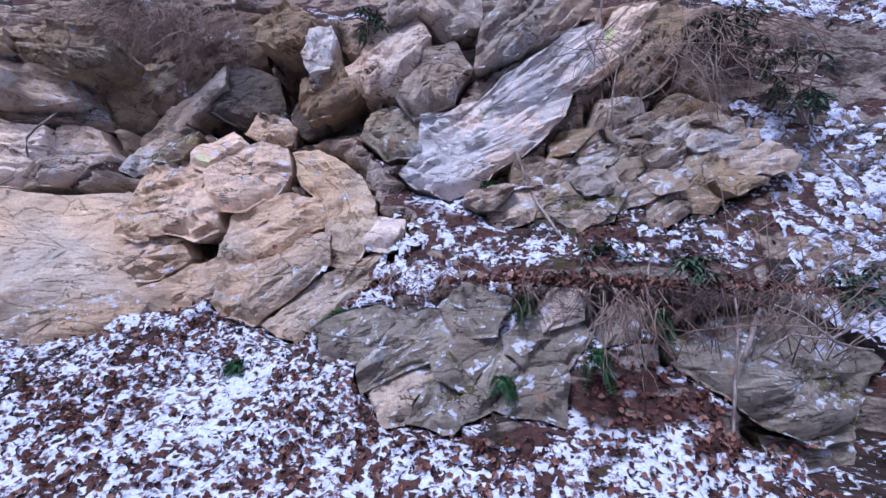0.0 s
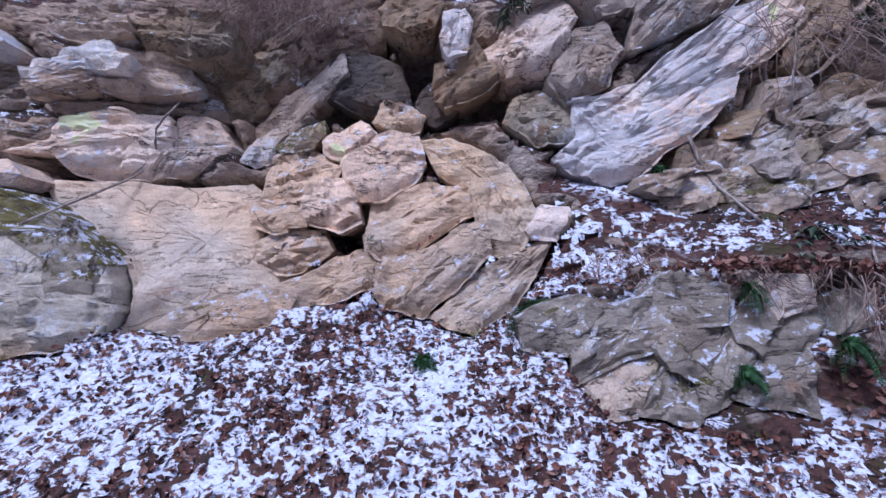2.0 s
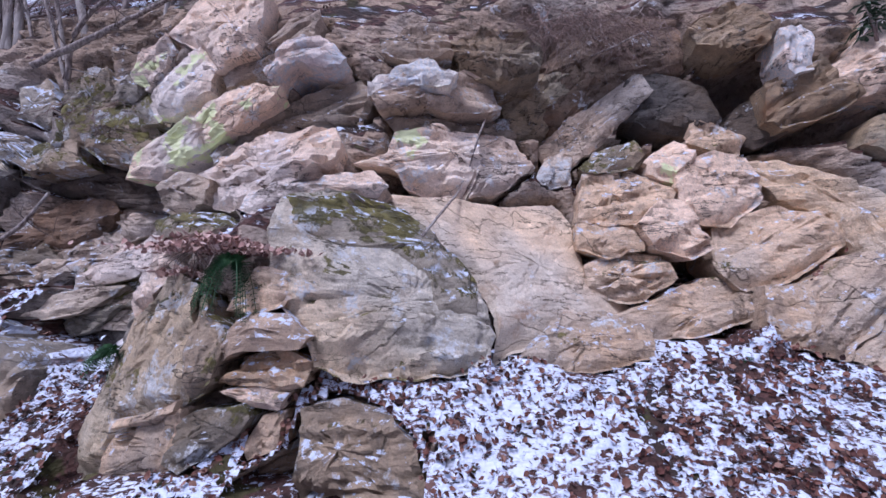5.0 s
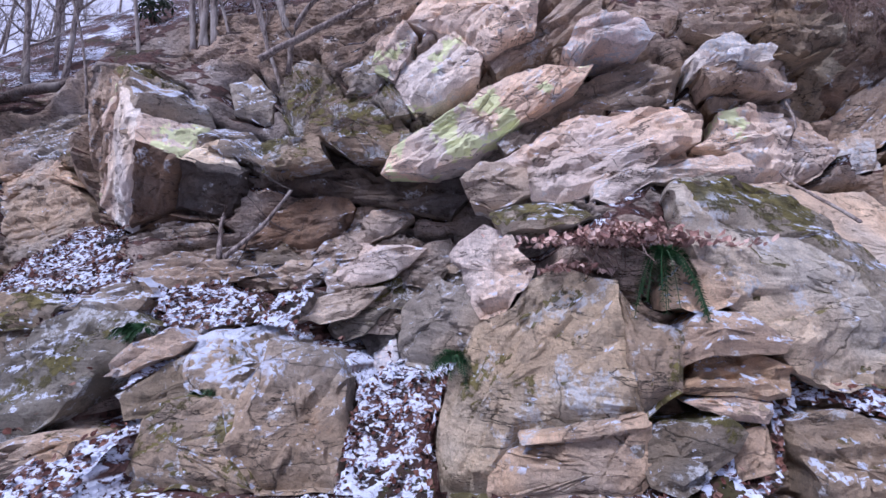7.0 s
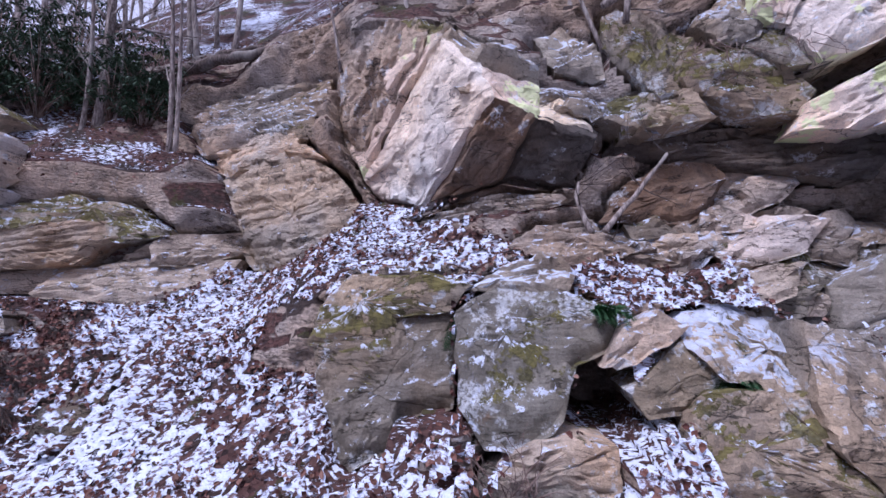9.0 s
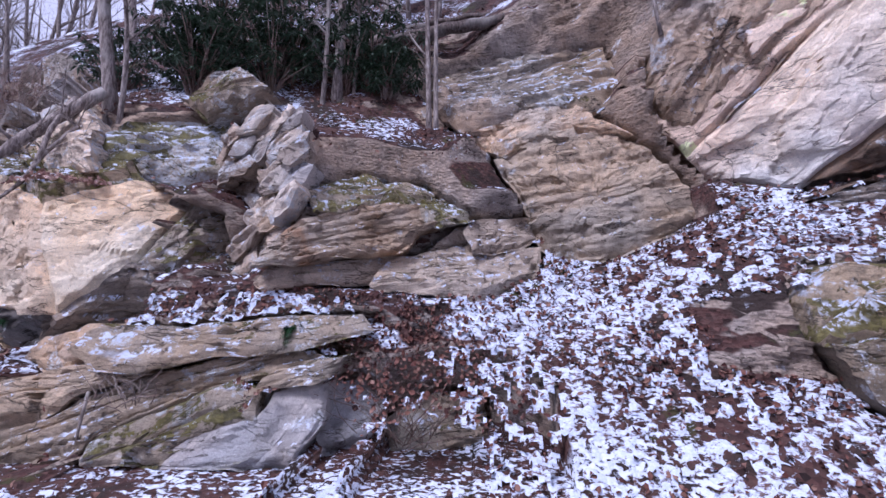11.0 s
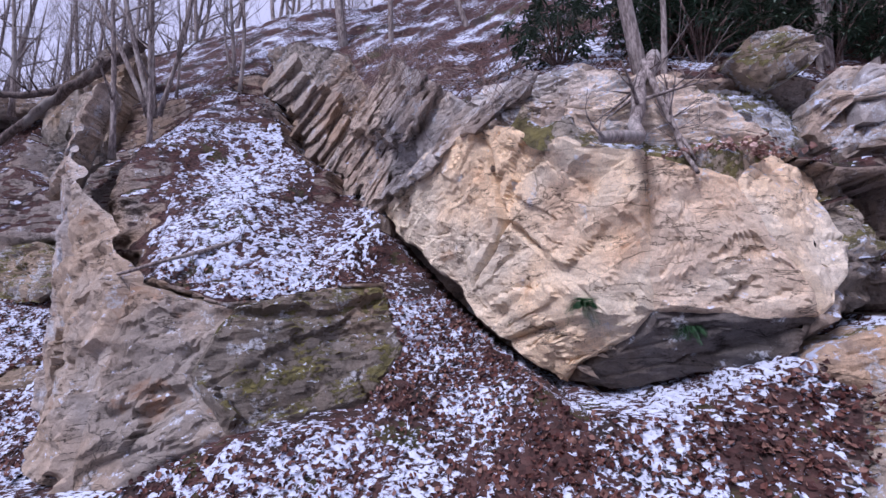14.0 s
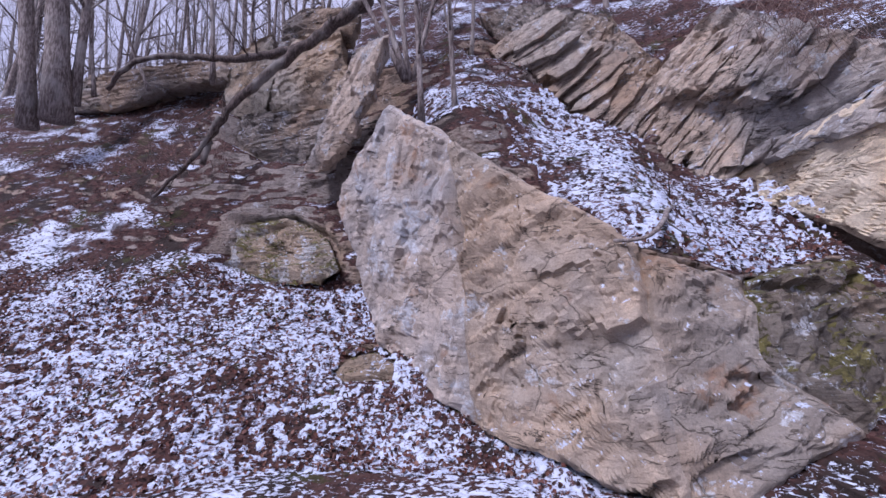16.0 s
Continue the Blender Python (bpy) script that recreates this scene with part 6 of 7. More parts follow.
def mesh_part(name, verts, faces, material, parent=None, smooth=True, label=""):
    me = bpy.data.meshes.new(name)
    me.from_pydata(verts, [], faces)
    if smooth:
        me.polygons.foreach_set("use_smooth", [True] * len(faces))
    me.materials.append(material)
    ob = new(name, me)
    if parent:
        ob.parent = parent
    if label:
        ob["label"] = label
    return ob


def tube(verts, faces, points, radii, sides=6):
    """Adds a tapered tube along the points."""
    base = len(verts)
    points = [Vector(p) for p in points]
    for i, (p, r) in enumerate(zip(points, radii)):
        way = (points[min(i + 1, len(points) - 1)] - points[max(i - 1, 0)]).normalized()
        side = way.orthogonal().normalized() if abs(way.z) > 0.95 else way.cross(Vector((0, 0, 1))).normalized()
        over = way.cross(side)
        for k in range(sides):
            a = 2 * math.pi * k / sides
            verts.append(tuple(p + r * (math.cos(a) * side + math.sin(a) * over)))
    for i in range(len(points) - 1):
        for k in range(sides):
            a, b = base + i * sides + k, base + i * sides + (k + 1) % sides
            faces.append((a, b, b + sides, a + sides))
    tip = base + (len(points) - 1) * sides
    faces.append(tuple(tip + k for k in range(sides)))
    faces.append(tuple(base + k for k in reversed(range(sides))))


def spline(points, step):
    """Points along a smooth curve through the given ones."""
    pts = [Vector(p) for p in points]
    pts = [2 * pts[0] - pts[1]] + pts + [2 * pts[-1] - pts[-2]]
    out = []
    for a, b, c, d in zip(pts, pts[1:], pts[2:], pts[3:]):
        n = max(2, int((c - b).length / step))
        for k in range(n):
            t = k / n
            out.append(0.5 * (2 * b + (c - a) * t + (2 * a - 5 * b + 4 * c - d) * t * t + (3 * b - 3 * c + d - a) * t ** 3))
    return out + [pts[-2]]


def grow(verts, faces, rng, start, way, length, radius, level, bend=0.25):
    """A limb that wanders and forks."""
    n = 5
    pts, radii = [start], [radius]
    p, w = Vector(start), Vector(way).normalized()
    for k in range(n):
        w = (w + Vector((rng.uniform(-1, 1), rng.uniform(-1, 1), rng.uniform(-0.4, 0.9))) * bend * 0.5).normalized()
        p = p + w * length / n
        pts.append(p.copy())
        radii.append(max(0.003, radius * (1 - 0.8 * (k + 1) / n)))
    tube(verts, faces, pts, radii, 5 if level > 1 else 4)
    if level > 0:
        for _ in range(rng.randint(3, 4)):
            k = rng.randint(1, n)
            side = Vector((rng.uniform(-1, 1), rng.uniform(-1, 1), rng.uniform(0.1, 0.9)))
            grow(verts, faces, rng, pts[k], w + side, length * rng.uniform(0.4, 0.65), radii[k] * 0.7, level - 1, bend)


def bare_tree(base, lean, radius, height=None, seed=None, dark=False):
    """A leafless tree: trunk and forked limbs."""
    rng = random.Random(seed if seed is not None else round(base[0] * 100))
    height = height or max(3.2, min(13.0, radius * 90))
    root = new("bare_tree")
    root.location = base
    verts, faces = [], []
    pts = []
    bow = rng.uniform(-0.25, 0.25)
    for k in range(9):
        s = k / 8
        pts.append((lean[0] * height * s + bow * math.sin(3 * s), lean[1] * 0.5 * height * s + 0.15 * math.sin(2.3 * s + 1), -0.25 + (height + 0.25) * s))
    flare = [1.5, 1.05, 1.0, 0.93, 0.85, 0.75, 0.62, 0.45, 0.15]
    tube(verts, faces, pts, [radius * f for f in flare], 9)
    mesh_part("trunk", verts, faces, DARK_BARK if dark else BARK, root)
    verts, faces = [], []
    for _ in range(8 if height > 4.5 else 5):
        s = rng.uniform(0.25, 0.98)
        k = min(7, int(s * 8))
        at = Vector(pts[k]).lerp(Vector(pts[k + 1]), s * 8 - k)
        a = rng.uniform(0, 6.28)
        way = Vector((math.cos(a), math.sin(a), rng.uniform(0.4, 1.3)))
        grow(verts, faces, rng, at, way, height * rng.uniform(0.18, 0.32), radius * (1.05 - s) * 0.6 + 0.006, 2)
    mesh_part("crown", verts, faces, DARK_BARK if dark else BARK, root, label="bare forked branches")
    return tagged(root, "slender leafless tree with smooth grey bark" if not dark else "dark leafless tree on the brow of the bank",
                  "tree", "bare trees on the bank")


def blade(verts, faces, rng, at, way, length, width, droop):
    """A leathery leaf of two folded halves."""
    way = way.normalized()
    side = way.cross(Vector((0, 0, 1)))
    side = side.normalized() if side.length > 0.01 else Vector((1, 0, 0))
    tip = at + way * length + Vector((0, 0, -droop * length))
    mid = at + way * length * 0.5 + Vector((0, 0, -droop * length * 0.3))
    up = side.cross(way).normalized() * width * 0.25
    b = len(verts)
    verts += [tuple(at), tuple(mid + side * width / 2 + up), tuple(mid - side * width / 2 + up), tuple(tip), tuple(mid)]
    faces += [(b, b + 4, b + 1), (b + 4, b + 3, b + 1), (b, b + 2, b + 4), (b + 4, b + 2, b + 3)]


def evergreen_shrub(centre, width, height, leaves):
    """Rhododendron: forked stems with whorls of drooping leaves."""
    rng = random.Random(round(centre[0] * 77))
    foot = Vector(centre) - Vector((0, 0, height / 2))
    root = new("evergreen_shrub")
    root.location = foot
    wood_v, wood_f, leaf_v, leaf_f = [], [], [], []
    whorls = max(8, leaves // 8)
    for _ in range(whorls):
        a, r = rng.uniform(0, 6.28), math.sqrt(rng.random())
        h = rng.uniform(0.15, 1.0)
        wide = width / 2 * math.sqrt(max(0.08, 1 - (2 * h - 1.1) ** 2 * 0.8)) * rng.uniform(0.7, 1.15)
        end = Vector((math.cos(a) * r * wide, math.sin(a) * r * wide * 0.7, h * height))
        if rng.random() < 0.35:
            knee = Vector((end.x * 0.4, end.y * 0.4, end.z * 0.55))
            tube(wood_v, wood_f, [Vector((end.x * 0.1, 0, -0.05)), knee, end], [0.012, 0.009, 0.005], 4)
        spin = rng.uniform(0, 6.28)
        for k in range(8):
            b = spin + k * 0.785 + rng.uniform(-0.2, 0.2)
            way = Vector((math.cos(b), math.sin(b), rng.uniform(-0.2, 0.5)))
            blade(leaf_v, leaf_f, rng, end, way, rng.uniform(0.11, 0.19), rng.uniform(0.034, 0.055), rng.uniform(0.2, 0.9))
    mesh_part("stem", wood_v, wood_f, TWIG, root)
    mesh_part("foliage", leaf_v, leaf_f, EVERGREEN, root, smooth=False)
    return tagged(root, "evergreen shrub with drooping dark leathery leaves", "shrub", "evergreen shrubs on the bank")


def fern(centre, width, height, fronds):
    """A tuft of arching fronds with paired leaflets."""
    rng = random.Random(round(centre[0] * 91))
    root = new("fern")
    root.location = Vector(centre) + Vector((0, 0.06, height * 0.2))
    for _ in range(fronds):
        verts, faces = [], []
        a = rng.uniform(math.pi, 2 * math.pi)
        reach = Vector((math.cos(a) * width * 0.5, math.sin(a) * 0.22, 0))
        drop = rng.uniform(0.35, 0.8) * height
        pts = [Vector((0, 0, 0)) + reach * s + Vector((0, 0, 0.12 * height * math.sin(s * 2.2) - drop * s * s)) for s in np.linspace(0, 1, 12)]
        for i in range(1, 12):
            way = (pts[i] - pts[i - 1])
            side = way.cross(Vector((0, -1, 0.3))).normalized()
            long = 0.075 * (1.05 - abs(i / 11 - 0.35)) * rng.uniform(0.8, 1.1)
            for sgn in (-1, 1):
                for half in (0.0, 0.5):
                    at = pts[i] - way * half
                    blade(verts, faces, rng, at, side * sgn + way.normalized() * 0.35, long, 0.02, 0.15)
        tube(verts, faces, pts, [0.003] * 12, 3)
        mesh_part("frond", verts, faces, FERN, root, smooth=False)
    return tagged(root, "green fern tuft hanging from a rock ledge", "fern", "ferns among the rocks")


def twig_tangle(centre, width, height, strands, hang):
    """A thicket of thin dead stems, hanging or standing."""
    rng = random.Random(round(centre[0] * 53 + centre[2] * 7))
    root = new("dead_brush")
    root.location = centre
    verts, faces = [], []
    for _ in range(strands):
        x = rng.uniform(-0.5, 0.5) * width
        z = (0.5 if hang else -0.5) * height + rng.uniform(-0.15, 0.15) * height
        p = Vector((x, rng.uniform(-0.1, 0.25), z))
        way = Vector((rng.uniform(-0.9, 0.9), rng.uniform(-0.6, 0.1), -0.7 if hang else 0.9))
        pts = [p.copy()]
        for k in range(6):
            way = way + Vector((rng.uniform(-0.5, 0.5), rng.uniform(-0.3, 0.3), rng.uniform(-0.35, 0.25)))
            p = p + way.normalized() * height * rng.uniform(0.12, 0.22)
            pts.append(p.copy())
        r = rng.uniform(0.002, 0.007)
        tube(verts, faces, pts, [r * (1 - 0.1 * k) for k in range(7)], 4)
    tagged(mesh_part("stem", verts, faces, TWIG, root), kind="stuff")
    return tagged(root, "tangle of thin dead brown stems", "dead brush", "dead brush on the rocks")


def limb(name, points, thick, thin):
    """Dead wood along a wandering line, with a few side stubs."""
    rng = random.Random(round(points[0][0] * 31))
    foot = Vector(points[-1])
    pts = [p - foot for p in spline(points, 0.16)]
    pts = [p + Vector((rng.uniform(-1, 1), rng.uniform(-1, 1), rng.uniform(-1, 1))) * thick * 0.25 for p in pts]
    radii = [(thick + (thin - thick) * k / (len(pts) - 1)) * rng.uniform(0.88, 1.12) for k in range(len(pts))]
    root = new(name)
    root.location = foot
    verts, faces = [], []
    tube(verts, faces, pts, radii, 8)
    mesh_part("stem", verts, faces, BARK if name in ("tree_root", "vine", "dead_branch") else DARK_BARK, root)
    if thick > 0.03 and name != "log":
        for _ in range(5):
            k = rng.randint(1, len(pts) - 1)
            verts, faces = [], []
            grow(verts, faces, rng, pts[k], (rng.uniform(-1, 1), rng.uniform(-1, 0.3), rng.uniform(-0.7, 0.8)), rng.uniform(0.25, 0.8), radii[k] * 0.35, 1)
            mesh_part("side_twig", verts, faces, BARK if name == "tree_root" else DARK_BARK, root)
    words = {"tree_root": "gnarled grey tree root reaching over the boulder", "fallen_tree": "dark fallen tree trunk leaning on the bank",
             "fallen_branch": "dark bare branch caught on the bank", "log": "fallen log lying across the leafy slope",
             "dead_branch": "dead grey branch resting on the rocks", "vine": "thin pale vine stem trailing over rock"}
    return tagged(root, words[name], name.replace("_", " "))


bare_tree((-31.74, 12.91, 8.78), (-0.08, -0.14), 0.134)
bare_tree((-30.10, 12.26, 8.32), (-0.04, -0.14), 0.081)
bare_tree((-25.17, 6.42, 3.57), (-0.10, -0.15), 0.090)
bare_tree((-25.05, 6.35, 3.36), (-0.04, -0.14), 0.040)
bare_tree((-21.99, 7.59, 4.31), (-0.04, -0.14), 0.084)
bare_tree((-21.73, 7.65, 4.37), (0.02, -0.13), 0.033)
bare_tree((-34.41, 11.15, 7.33), (-0.06, -0.14), 0.051)
bare_tree((-34.32, 11.04, 7.17), (-0.06, -0.16), 0.031)
bare_tree((-35.09, 9.87, 6.41), (-0.01, -0.15), 0.028)
bare_tree((-27.53, 11.40, 8.12), (-0.27, -0.18), 0.075)
bare_tree((-34.83, 8.08, 4.07), (-0.02, -0.15), 0.049)
bare_tree((-35.39, 9.46, 5.70), (-0.52, -0.19), 0.055)
bare_tree((-35.35, 9.49, 5.71), (-0.21, -0.16), 0.061)
bare_tree((-35.31, 9.50, 5.71), (0.03, -0.14), 0.055)
bare_tree((-35.24, 9.55, 5.77), (0.26, -0.11), 0.049)
bare_tree((-34.24, 8.32, 4.24), (0.00, -0.14), 0.046)
bare_tree((-33.97, 10.71, 6.75), (-0.04, -0.14), 0.049)
bare_tree((-44.84, 9.77, 5.31), (-0.09, -0.15), 0.151)
bare_tree((-44.28, 9.94, 5.55), (-0.06, -0.14), 0.237)
bare_tree((-44.19, 10.22, 6.10), (0.09, -0.13), 0.101)
bare_tree((-43.78, 10.36, 6.38), (-0.04, -0.14), 0.044)
bare_tree((-40.52, 10.39, 6.51), (-0.05, -0.14), 0.057)
bare_tree((-42.35, 10.48, 6.51), (-0.35, -0.17), 0.037)
bare_tree((-20.24, 7.48, 3.75), (-0.02, -0.16), 0.047)
bare_tree((-20.13, 7.50, 3.76), (0.01, -0.15), 0.042)
bare_tree((-21.15, 8.97, 6.67), (-0.10, -0.17), 0.060)
bare_tree((-20.44, 9.20, 6.97), (-0.03, -0.16), 0.061)
bare_tree((-16.70, 6.86, 5.08), (-0.32, -0.20), 0.023)
bare_tree((-22.20, 7.46, 4.12), (0.03, -0.15), 0.044)
bare_tree((-14.50, 6.71, 5.67), (-0.14, -0.20), 0.050)
bare_tree((-14.16, 6.69, 5.49), (-0.10, -0.19), 0.054)
bare_tree((-21.50, 9.13, 6.89), (-0.05, -0.18), 0.066)
bare_tree((-21.12, 9.50, 7.38), (0.04, -0.17), 0.054)
bare_tree((-13.67, 6.72, 5.68), (-0.32, -0.22), 0.029)
bare_tree((-12.62, 6.71, 5.83), (-0.27, -0.21), 0.063)
bare_tree((-12.14, 6.70, 5.96), (-0.11, -0.19), 0.048)
bare_tree((-12.87, 6.64, 5.22), (-0.26, -0.21), 0.038)
bare_tree((-11.16, 6.53, 5.98), (-0.09, -0.19), 0.037)
bare_tree((-15.48, 6.64, 5.61), (-0.07, -0.19), 0.035)
bare_tree((-14.38, 6.66, 5.47), (-0.08, -0.19), 0.051)
bare_tree((-14.07, 6.71, 5.61), (-0.02, -0.18), 0.062)
bare_tree((-12.55, 6.49, 4.79), (-0.36, -0.22), 0.029)
bare_tree((2.13, 5.20, 3.59), (0.07, -0.09), 0.017)
evergreen_shrub((-26.14, 7.49, 5.27), 1.91, 1.10, 900)
evergreen_shrub((-24.46, 7.28, 5.14), 1.89, 1.13, 1000)
evergreen_shrub((-22.95, 7.79, 5.46), 1.49, 1.09, 700)
evergreen_shrub((-21.13, 7.78, 4.97), 1.24, 1.05, 600)
evergreen_shrub((-23.08, 7.41, 5.36), 2.10, 1.77, 1100)
evergreen_shrub((-21.83, 7.74, 5.27), 1.58, 1.47, 700)
evergreen_shrub((1.76, 4.46, 1.86), 0.79, 0.34, 260)
evergreen_shrub((2.24, 3.86, 1.71), 0.36, 0.26, 120)
evergreen_shrub((4.09, 4.38, 1.63), 0.60, 0.44, 260)
evergreen_shrub((3.54, 5.10, 4.59), 0.89, 0.75, 260)
evergreen_shrub((4.20, 4.89, 3.91), 0.84, 0.84, 260)
evergreen_shrub((-0.92, 5.58, 5.08), 0.34, 0.46, 80)
evergreen_shrub((-16.12, 7.43, 7.24), 0.81, 0.58, 200)
evergreen_shrub((-24.27, 7.50, 5.94), 2.90, 2.23, 1500)
evergreen_shrub((-23.18, 8.07, 6.42), 2.84, 2.13, 1400)
evergreen_shrub((-21.42, 7.92, 5.60), 2.02, 1.68, 900)
evergreen_shrub((-24.20, 6.97, 5.12), 2.06, 1.75, 900)
evergreen_shrub((-24.12, 7.23, 5.07), 2.17, 1.09, 1000)
evergreen_shrub((-20.99, 7.81, 4.97), 1.21, 1.02, 450)
fern((-7.80, 4.22, 1.59), 0.59, 0.79, 16)
fern((-0.86, 4.63, 1.15), 0.70, 0.54, 16)
fern((1.98, 3.94, 1.26), 0.29, 0.44, 9)
fern((0.87, 4.10, 1.38), 0.25, 0.31, 7)
fern((0.64, 3.90, 0.71), 0.24, 0.28, 7)
fern((1.42, 3.82, 0.92), 0.28, 0.42, 9)
fern((0.65, 5.13, 2.72), 0.30, 0.30, 7)
fern((-0.69, 4.53, 1.17), 0.51, 0.46, 12)
fern((-14.47, 5.20, 0.71), 0.40, 0.52, 11)
fern((-12.06, 4.93, 0.33), 0.44, 0.34, 10)
fern((-13.22, 4.98, 0.91), 0.37, 0.26, 9)
fern((-16.80, 6.79, 1.48), 0.34, 0.25, 6)
fern((-21.39, 5.45, 0.50), 0.34, 0.28, 7)
fern((-26.35, 5.80, 0.72), 0.45, 0.38, 8)
fern((-25.38, 5.59, 0.49), 0.29, 0.29, 6)
fern((-9.53, 5.01, 0.73), 0.60, 0.43, 10)
fern((-13.02, 4.99, 0.92), 0.36, 0.24, 7)
fern((-2.01, 4.66, 0.65), 0.43, 0.38, 10)
fern((-2.98, 5.14, 1.10), 0.25, 0.19, 5)
twig_tangle((-4.05, 6.16, 5.15), 1.21, 0.89, 70, True)
twig_tangle((-4.53, 5.89, 5.21), 1.29, 0.84, 60, True)
twig_tangle((2.81, 3.96, 1.73), 1.57, 1.28, 60, False)
twig_tangle((1.67, 3.64, 1.18), 0.53, 0.62, 40, True)
twig_tangle((-0.12, 4.33, 1.60), 0.82, 0.33, 40, True)
twig_tangle((3.57, 4.80, 4.13), 1.40, 1.15, 70, True)
twig_tangle((-3.98, 6.15, 5.31), 1.02, 0.85, 50, True)
twig_tangle((-20.19, 5.67, -0.17), 0.84, 0.95, 60, False)
twig_tangle((-8.19, 4.39, 1.73), 0.58, 0.37, 45, True)
twig_tangle((-28.85, 7.72, 4.75), 1.44, 1.53, 60, True)
twig_tangle((-27.53, 6.21, 3.58), 1.13, 0.64, 40, True)
twig_tangle((-14.05, 4.23, -0.21), 0.41, 0.46, 30, False)
twig_tangle((-40.13, 9.28, 4.20), 2.20, 1.47, 45, False)
twig_tangle((-11.22, 5.73, 3.91), 1.49, 0.45, 30, True)
twig_tangle((-22.65, 4.62, 0.06), 0.59, 0.39, 25, False)
twig_tangle((-3.83, 6.12, 5.16), 1.55, 0.90, 90, True)
twig_tangle((-4.09, 5.98, 5.15), 1.65, 0.82, 90, True)
twig_tangle((2.43, 5.00, 3.90), 1.28, 1.28, 60, True)
twig_tangle((-28.77, 7.62, 4.51), 1.76, 1.06, 50, True)
twig_tangle((1.11, 4.02, 1.42), 1.0, 0.45, 34, True)
twig_tangle((2.10, 4.02, 1.33), 0.9, 0.45, 34, True)
twig_tangle((3.18, 4.02, 1.34), 1.2, 0.45, 34, True)
limb("tree_root", [(-25.15, 6.30, 3.98), (-25.43, 6.02, 3.51), (-25.63, 5.74, 3.10), (-25.79, 5.46, 2.64), (-25.88, 5.18, 2.42), (-26.31, 4.90, 2.33)], 0.092, 0.063)
limb("tree_root", [(-25.38, 6.10, 3.80), (-25.37, 5.83, 3.22), (-25.29, 5.57, 2.48), (-25.30, 5.30, 2.05)], 0.043, 0.021)
limb("tree_root", [(-25.14, 6.10, 3.45), (-25.28, 5.75, 2.84), (-25.24, 5.40, 2.22)], 0.036, 0.014)
limb("fallen_tree", [(-36.43, 10.20, 7.98), (-37.26, 10.02, 7.17), (-38.06, 9.84, 6.46), (-39.14, 9.66, 5.38), (-39.58, 9.48, 4.65), (-39.72, 9.30, 3.68)], 0.156, 0.065)
limb("fallen_branch", [(-38.08, 10.00, 6.71), (-39.44, 10.05, 6.56), (-41.41, 10.10, 6.82), (-42.51, 10.15, 6.71), (-43.11, 10.20, 6.09)], 0.097, 0.056)
limb("fallen_branch", [(-39.37, 9.25, 4.72), (-39.88, 9.31, 3.94), (-40.87, 9.35, 2.99)], 0.062, 0.037)
limb("log", [(-22.25, 8.20, 5.43), (-21.10, 8.27, 5.82), (-19.80, 8.33, 6.14), (-17.57, 8.40, 6.49)], 0.114, 0.101)
limb("log", [(-21.16, 9.00, 6.63), (-19.96, 9.00, 6.83), (-18.91, 9.00, 6.86)], 0.082, 0.069)
limb("log", [(-22.25, 8.60, 6.00), (-20.97, 8.55, 6.20), (-18.70, 8.50, 6.47)], 0.088, 0.075)
limb("log", [(-24.06, 7.09, 4.56), (-23.34, 7.48, 4.85), (-22.53, 8.07, 5.36), (-21.66, 8.33, 5.77)], 0.089, 0.069)
limb("dead_branch", [(-12.85, 5.99, 1.91), (-12.45, 6.14, 2.37), (-12.03, 6.12, 2.92)], 0.035, 0.021)
limb("dead_branch", [(-31.08, 7.53, 2.04), (-31.74, 6.34, 1.50), (-32.10, 5.95, 1.28), (-32.36, 6.14, 1.29)], 0.041, 0.020)
limb("dead_branch", [(-12.98, 6.08, 1.90), (-13.11, 6.21, 2.41), (-13.05, 6.17, 2.70)], 0.041, 0.024)
limb("dead_branch", [(-12.73, 6.07, 4.99), (-12.02, 6.08, 5.38), (-11.13, 6.09, 5.86), (-10.51, 6.10, 6.20)], 0.055, 0.027)
limb("dead_branch", [(-12.38, 6.30, 4.88), (-12.31, 6.21, 5.43), (-12.09, 6.15, 5.90), (-11.55, 6.12, 6.38)], 0.047, 0.028)
limb("vine", [(0.97, 5.09, 3.16), (1.12, 5.00, 2.66), (1.27, 4.70, 2.25), (1.36, 4.52, 2.02)], 0.019, 0.012)
limb("vine", [(2.46, 3.81, -0.07), (2.52, 3.83, 0.71), (2.66, 3.94, 1.34), (2.69, 4.06, 1.73)], 0.014, 0.009)
limb("vine", [(2.65, 3.89, 0.97), (2.77, 3.94, 1.20), (2.94, 4.05, 1.41), (2.98, 4.04, 1.34)], 0.024, 0.015)
limb("vine", [(-6.11, 4.58, 2.09), (-5.82, 5.88, 3.04), (-5.66, 5.77, 3.53), (-5.55, 6.06, 4.04)], 0.014, 0.014)
limb("dead_branch", [(-24.20, 5.05, -0.63), (-24.00, 4.95, -0.89), (-23.93, 4.96, -1.09)], 0.022, 0.016)
limb("dead_branch", [(-23.07, 4.73, -0.07), (-23.13, 4.72, -0.46), (-23.19, 4.76, -0.86)], 0.015, 0.010)

limb("vine", [(1.64, 4.10, 1.62), (1.70, 4.00, 1.42), (1.81, 3.95, 1.14), (1.88, 4.00, 0.94)], 0.012, 0.007)
limb("vine", [(2.11, 4.30, 1.90), (1.97, 4.10, 1.52), (1.98, 4.00, 1.23), (2.18, 4.10, 1.03)], 0.012, 0.007)
limb("vine", [(4.00, 4.05, 1.43), (3.44, 3.95, 1.16), (3.03, 3.85, 1.21), (2.76, 3.95, 0.96)], 0.012, 0.007)
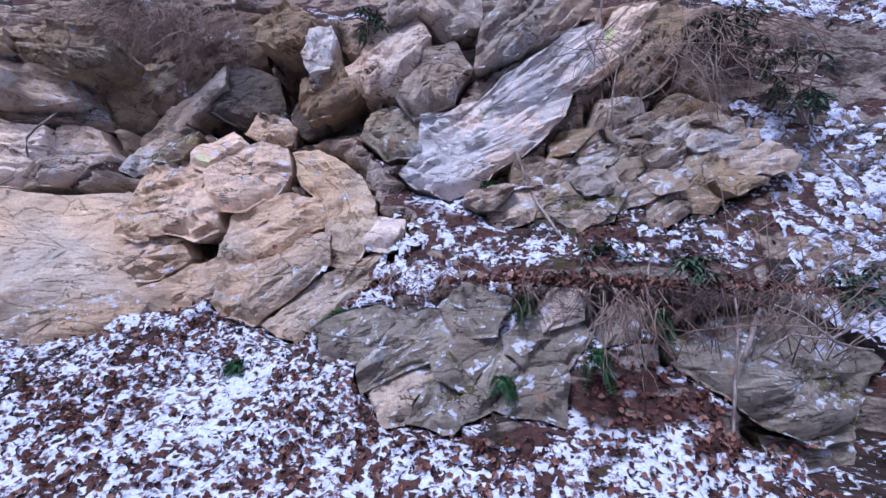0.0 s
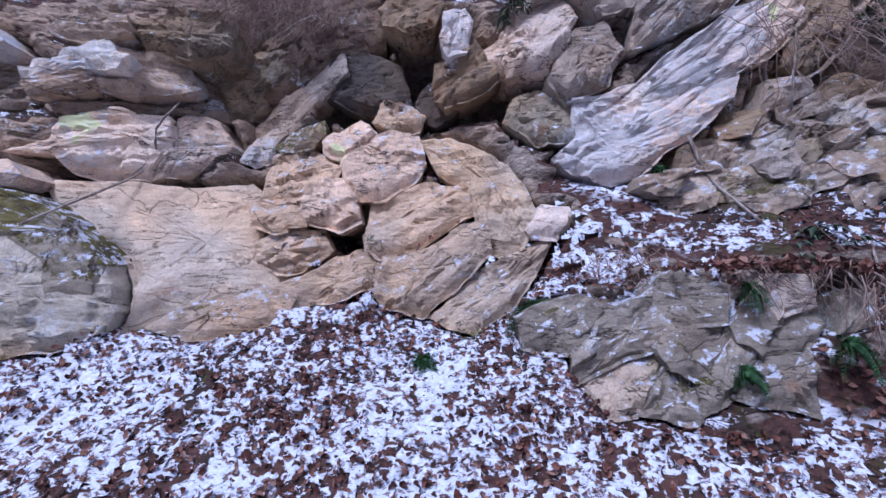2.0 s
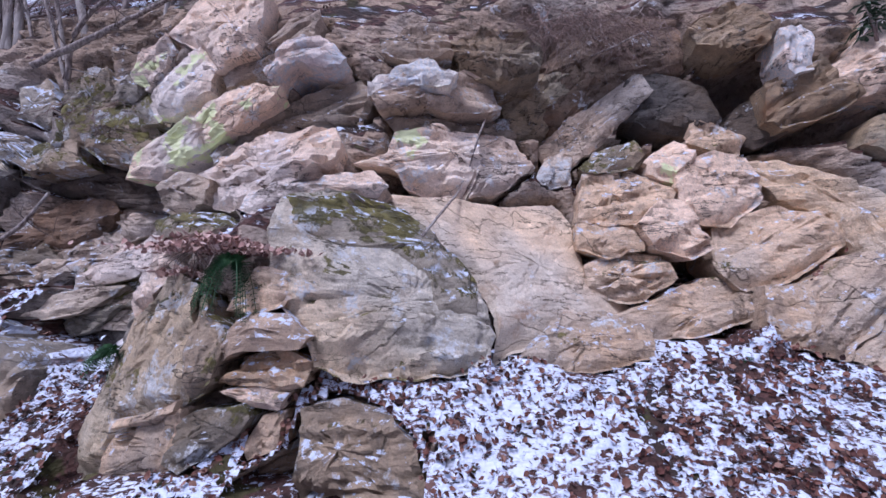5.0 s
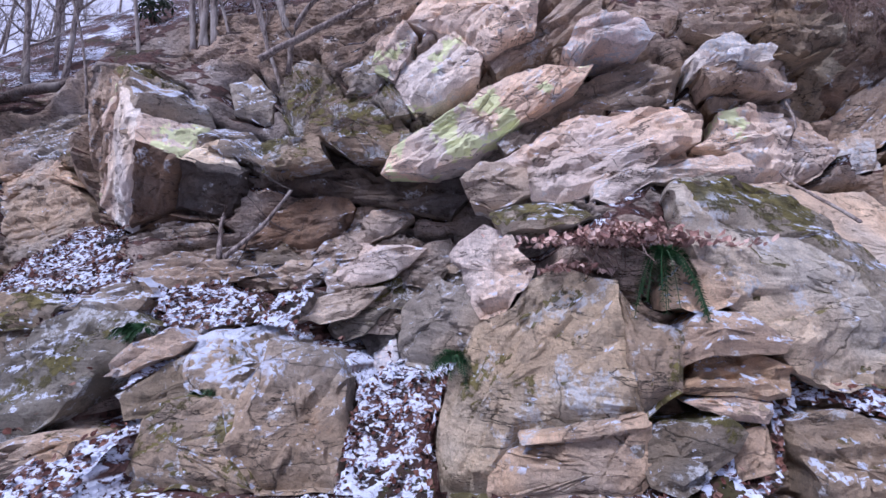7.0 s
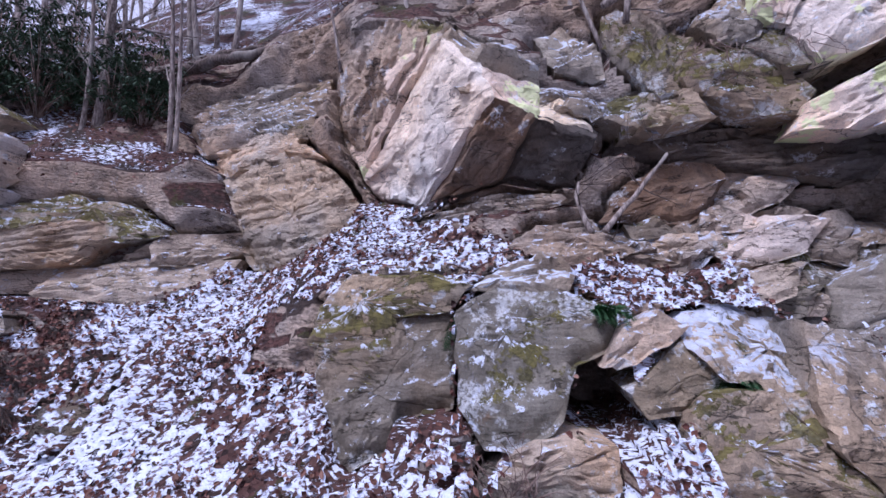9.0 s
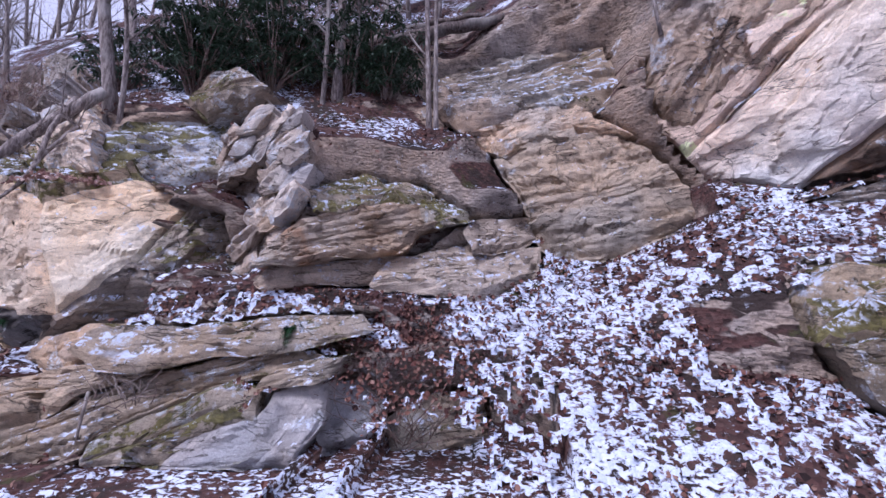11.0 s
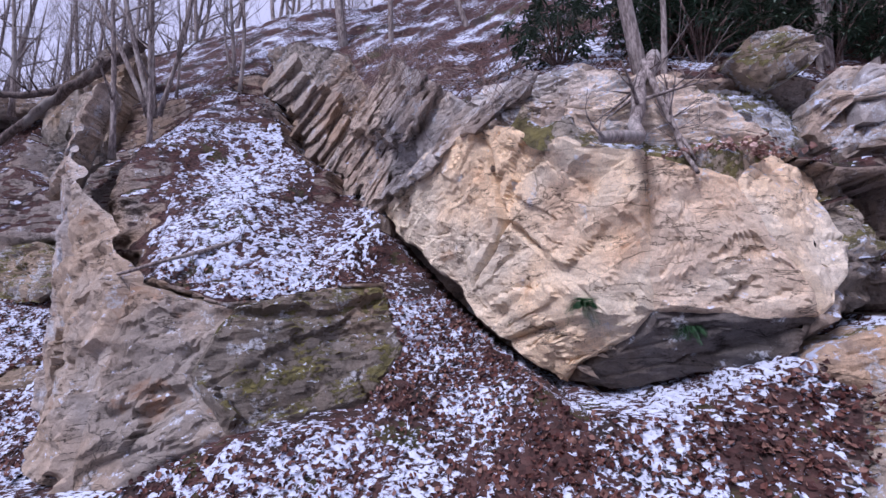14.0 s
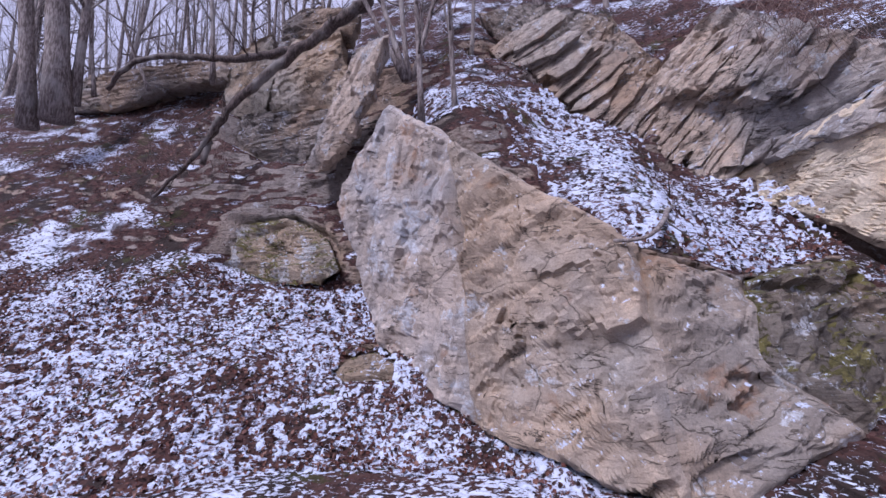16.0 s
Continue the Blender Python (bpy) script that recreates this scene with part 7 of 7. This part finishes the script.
limb("vine", [(3.79, 3.95, 1.07), (3.44, 3.90, 1.14), (3.17, 3.90, 1.35), (3.02, 4.00, 1.44)], 0.012, 0.007)
limb("vine", [(4.72, 5.10, 4.03), (4.04, 5.00, 4.11), (3.45, 4.90, 4.12), (3.05, 5.00, 4.00)], 0.012, 0.007)
limb("vine", [(4.92, 5.00, 2.76), (4.35, 4.90, 3.19), (4.10, 4.80, 3.60), (4.08, 4.90, 3.99)], 0.012, 0.007)
limb("vine", [(2.08, 5.00, 3.41), (2.03, 4.90, 3.70), (2.09, 4.90, 4.04), (2.20, 5.00, 4.41)], 0.012, 0.007)
limb("vine", [(-4.15, 5.90, 4.88), (-3.86, 5.70, 4.90), (-3.56, 5.70, 5.06), (-3.37, 5.90, 5.03)], 0.012, 0.007)

def leaf_heap(centre, width, high, count, material=None):
    """A drift of pale dry leaves caught on a ledge."""
    rng = random.Random(round(centre[0] * 31))
    verts, faces = [], []
    for _ in range(count):
        x, y = rng.gauss(0, width / 4), rng.gauss(0, 0.14)
        z = high * math.exp(-(x / (width / 3)) ** 2) * rng.random()
        turn = Euler((rng.uniform(-1.0, 1.0), rng.uniform(-1.0, 1.0), rng.uniform(0, 6.28))).to_matrix()
        pts, tri = leaf_shape(rng.uniform(0.05, 0.10), rng)
        base = len(verts)
        verts += [tuple(Vector((x, y, z)) + turn @ Vector(q)) for q in pts]
        faces += [tuple(base + k for k in f) for f in tri]
    ob = new("leaf_heap", bpy.data.meshes.new("leaf_heap"))
    ob.data.from_pydata(verts, [], faces)
    ob.data.materials.append(material or DRY_LEAF)
    ob.location = centre
    return tagged(ob, "drift of brown leaves caught on a rock ledge" if material else "drift of pale dry leaves caught on a rock ledge", "leaves", kind="stuff")


DRY_LEAF = leaf_material("dry_leaf", [(0.16, 0.08, 0.07), (0.36, 0.21, 0.17), (0.52, 0.36, 0.30), (0.66, 0.50, 0.43)])
leaf_heap((-8.05, 4.38, 1.84), 1.5, 0.16, 650)
leaf_heap((-8.5, 4.62, 1.62), 0.5, 0.08, 120)
leaf_heap((-24.9, 5.6, 2.32), 1.3, 0.10, 380)

leaf_heap((0.73, 4.16, 1.61), 1.1, 0.10, 130, DEAD_LEAF)
leaf_heap((1.30, 4.16, 1.62), 1.2, 0.10, 130, DEAD_LEAF)
leaf_heap((1.87, 4.16, 1.57), 1.2, 0.10, 130, DEAD_LEAF)
leaf_heap((2.49, 4.16, 1.58), 1.1, 0.10, 130, DEAD_LEAF)
leaf_heap((3.05, 4.16, 1.54), 1.2, 0.10, 130, DEAD_LEAF)

# trees that stand along the brow and behind it
_rng = random.Random(11)
for _k in range(5):
    _first = bare_tree((-30.0 - 2.1 * _k, face_y(-30.0 - 2.1 * _k, ridge_z(-30 - 2.1 * _k)) + 1.5, ridge_z(-30 - 2.1 * _k) - 0.3), (0.05 * _k - 0.1, 0), 0.035 + 0.013 * _k, 7.5 + _k, 100 + _k)
    for _j in range(44):
        _x = _rng.uniform(-70, -6) if _j < 22 else _rng.uniform(-64, -34)
        _y = face_y(_x, ridge_z(_x)) + _rng.uniform(0.3, 14)
        copy_thing(_first, pose(_x, _y, ridge_z(_x) - 0.4, 0, 0, _rng.uniform(0, 360)))
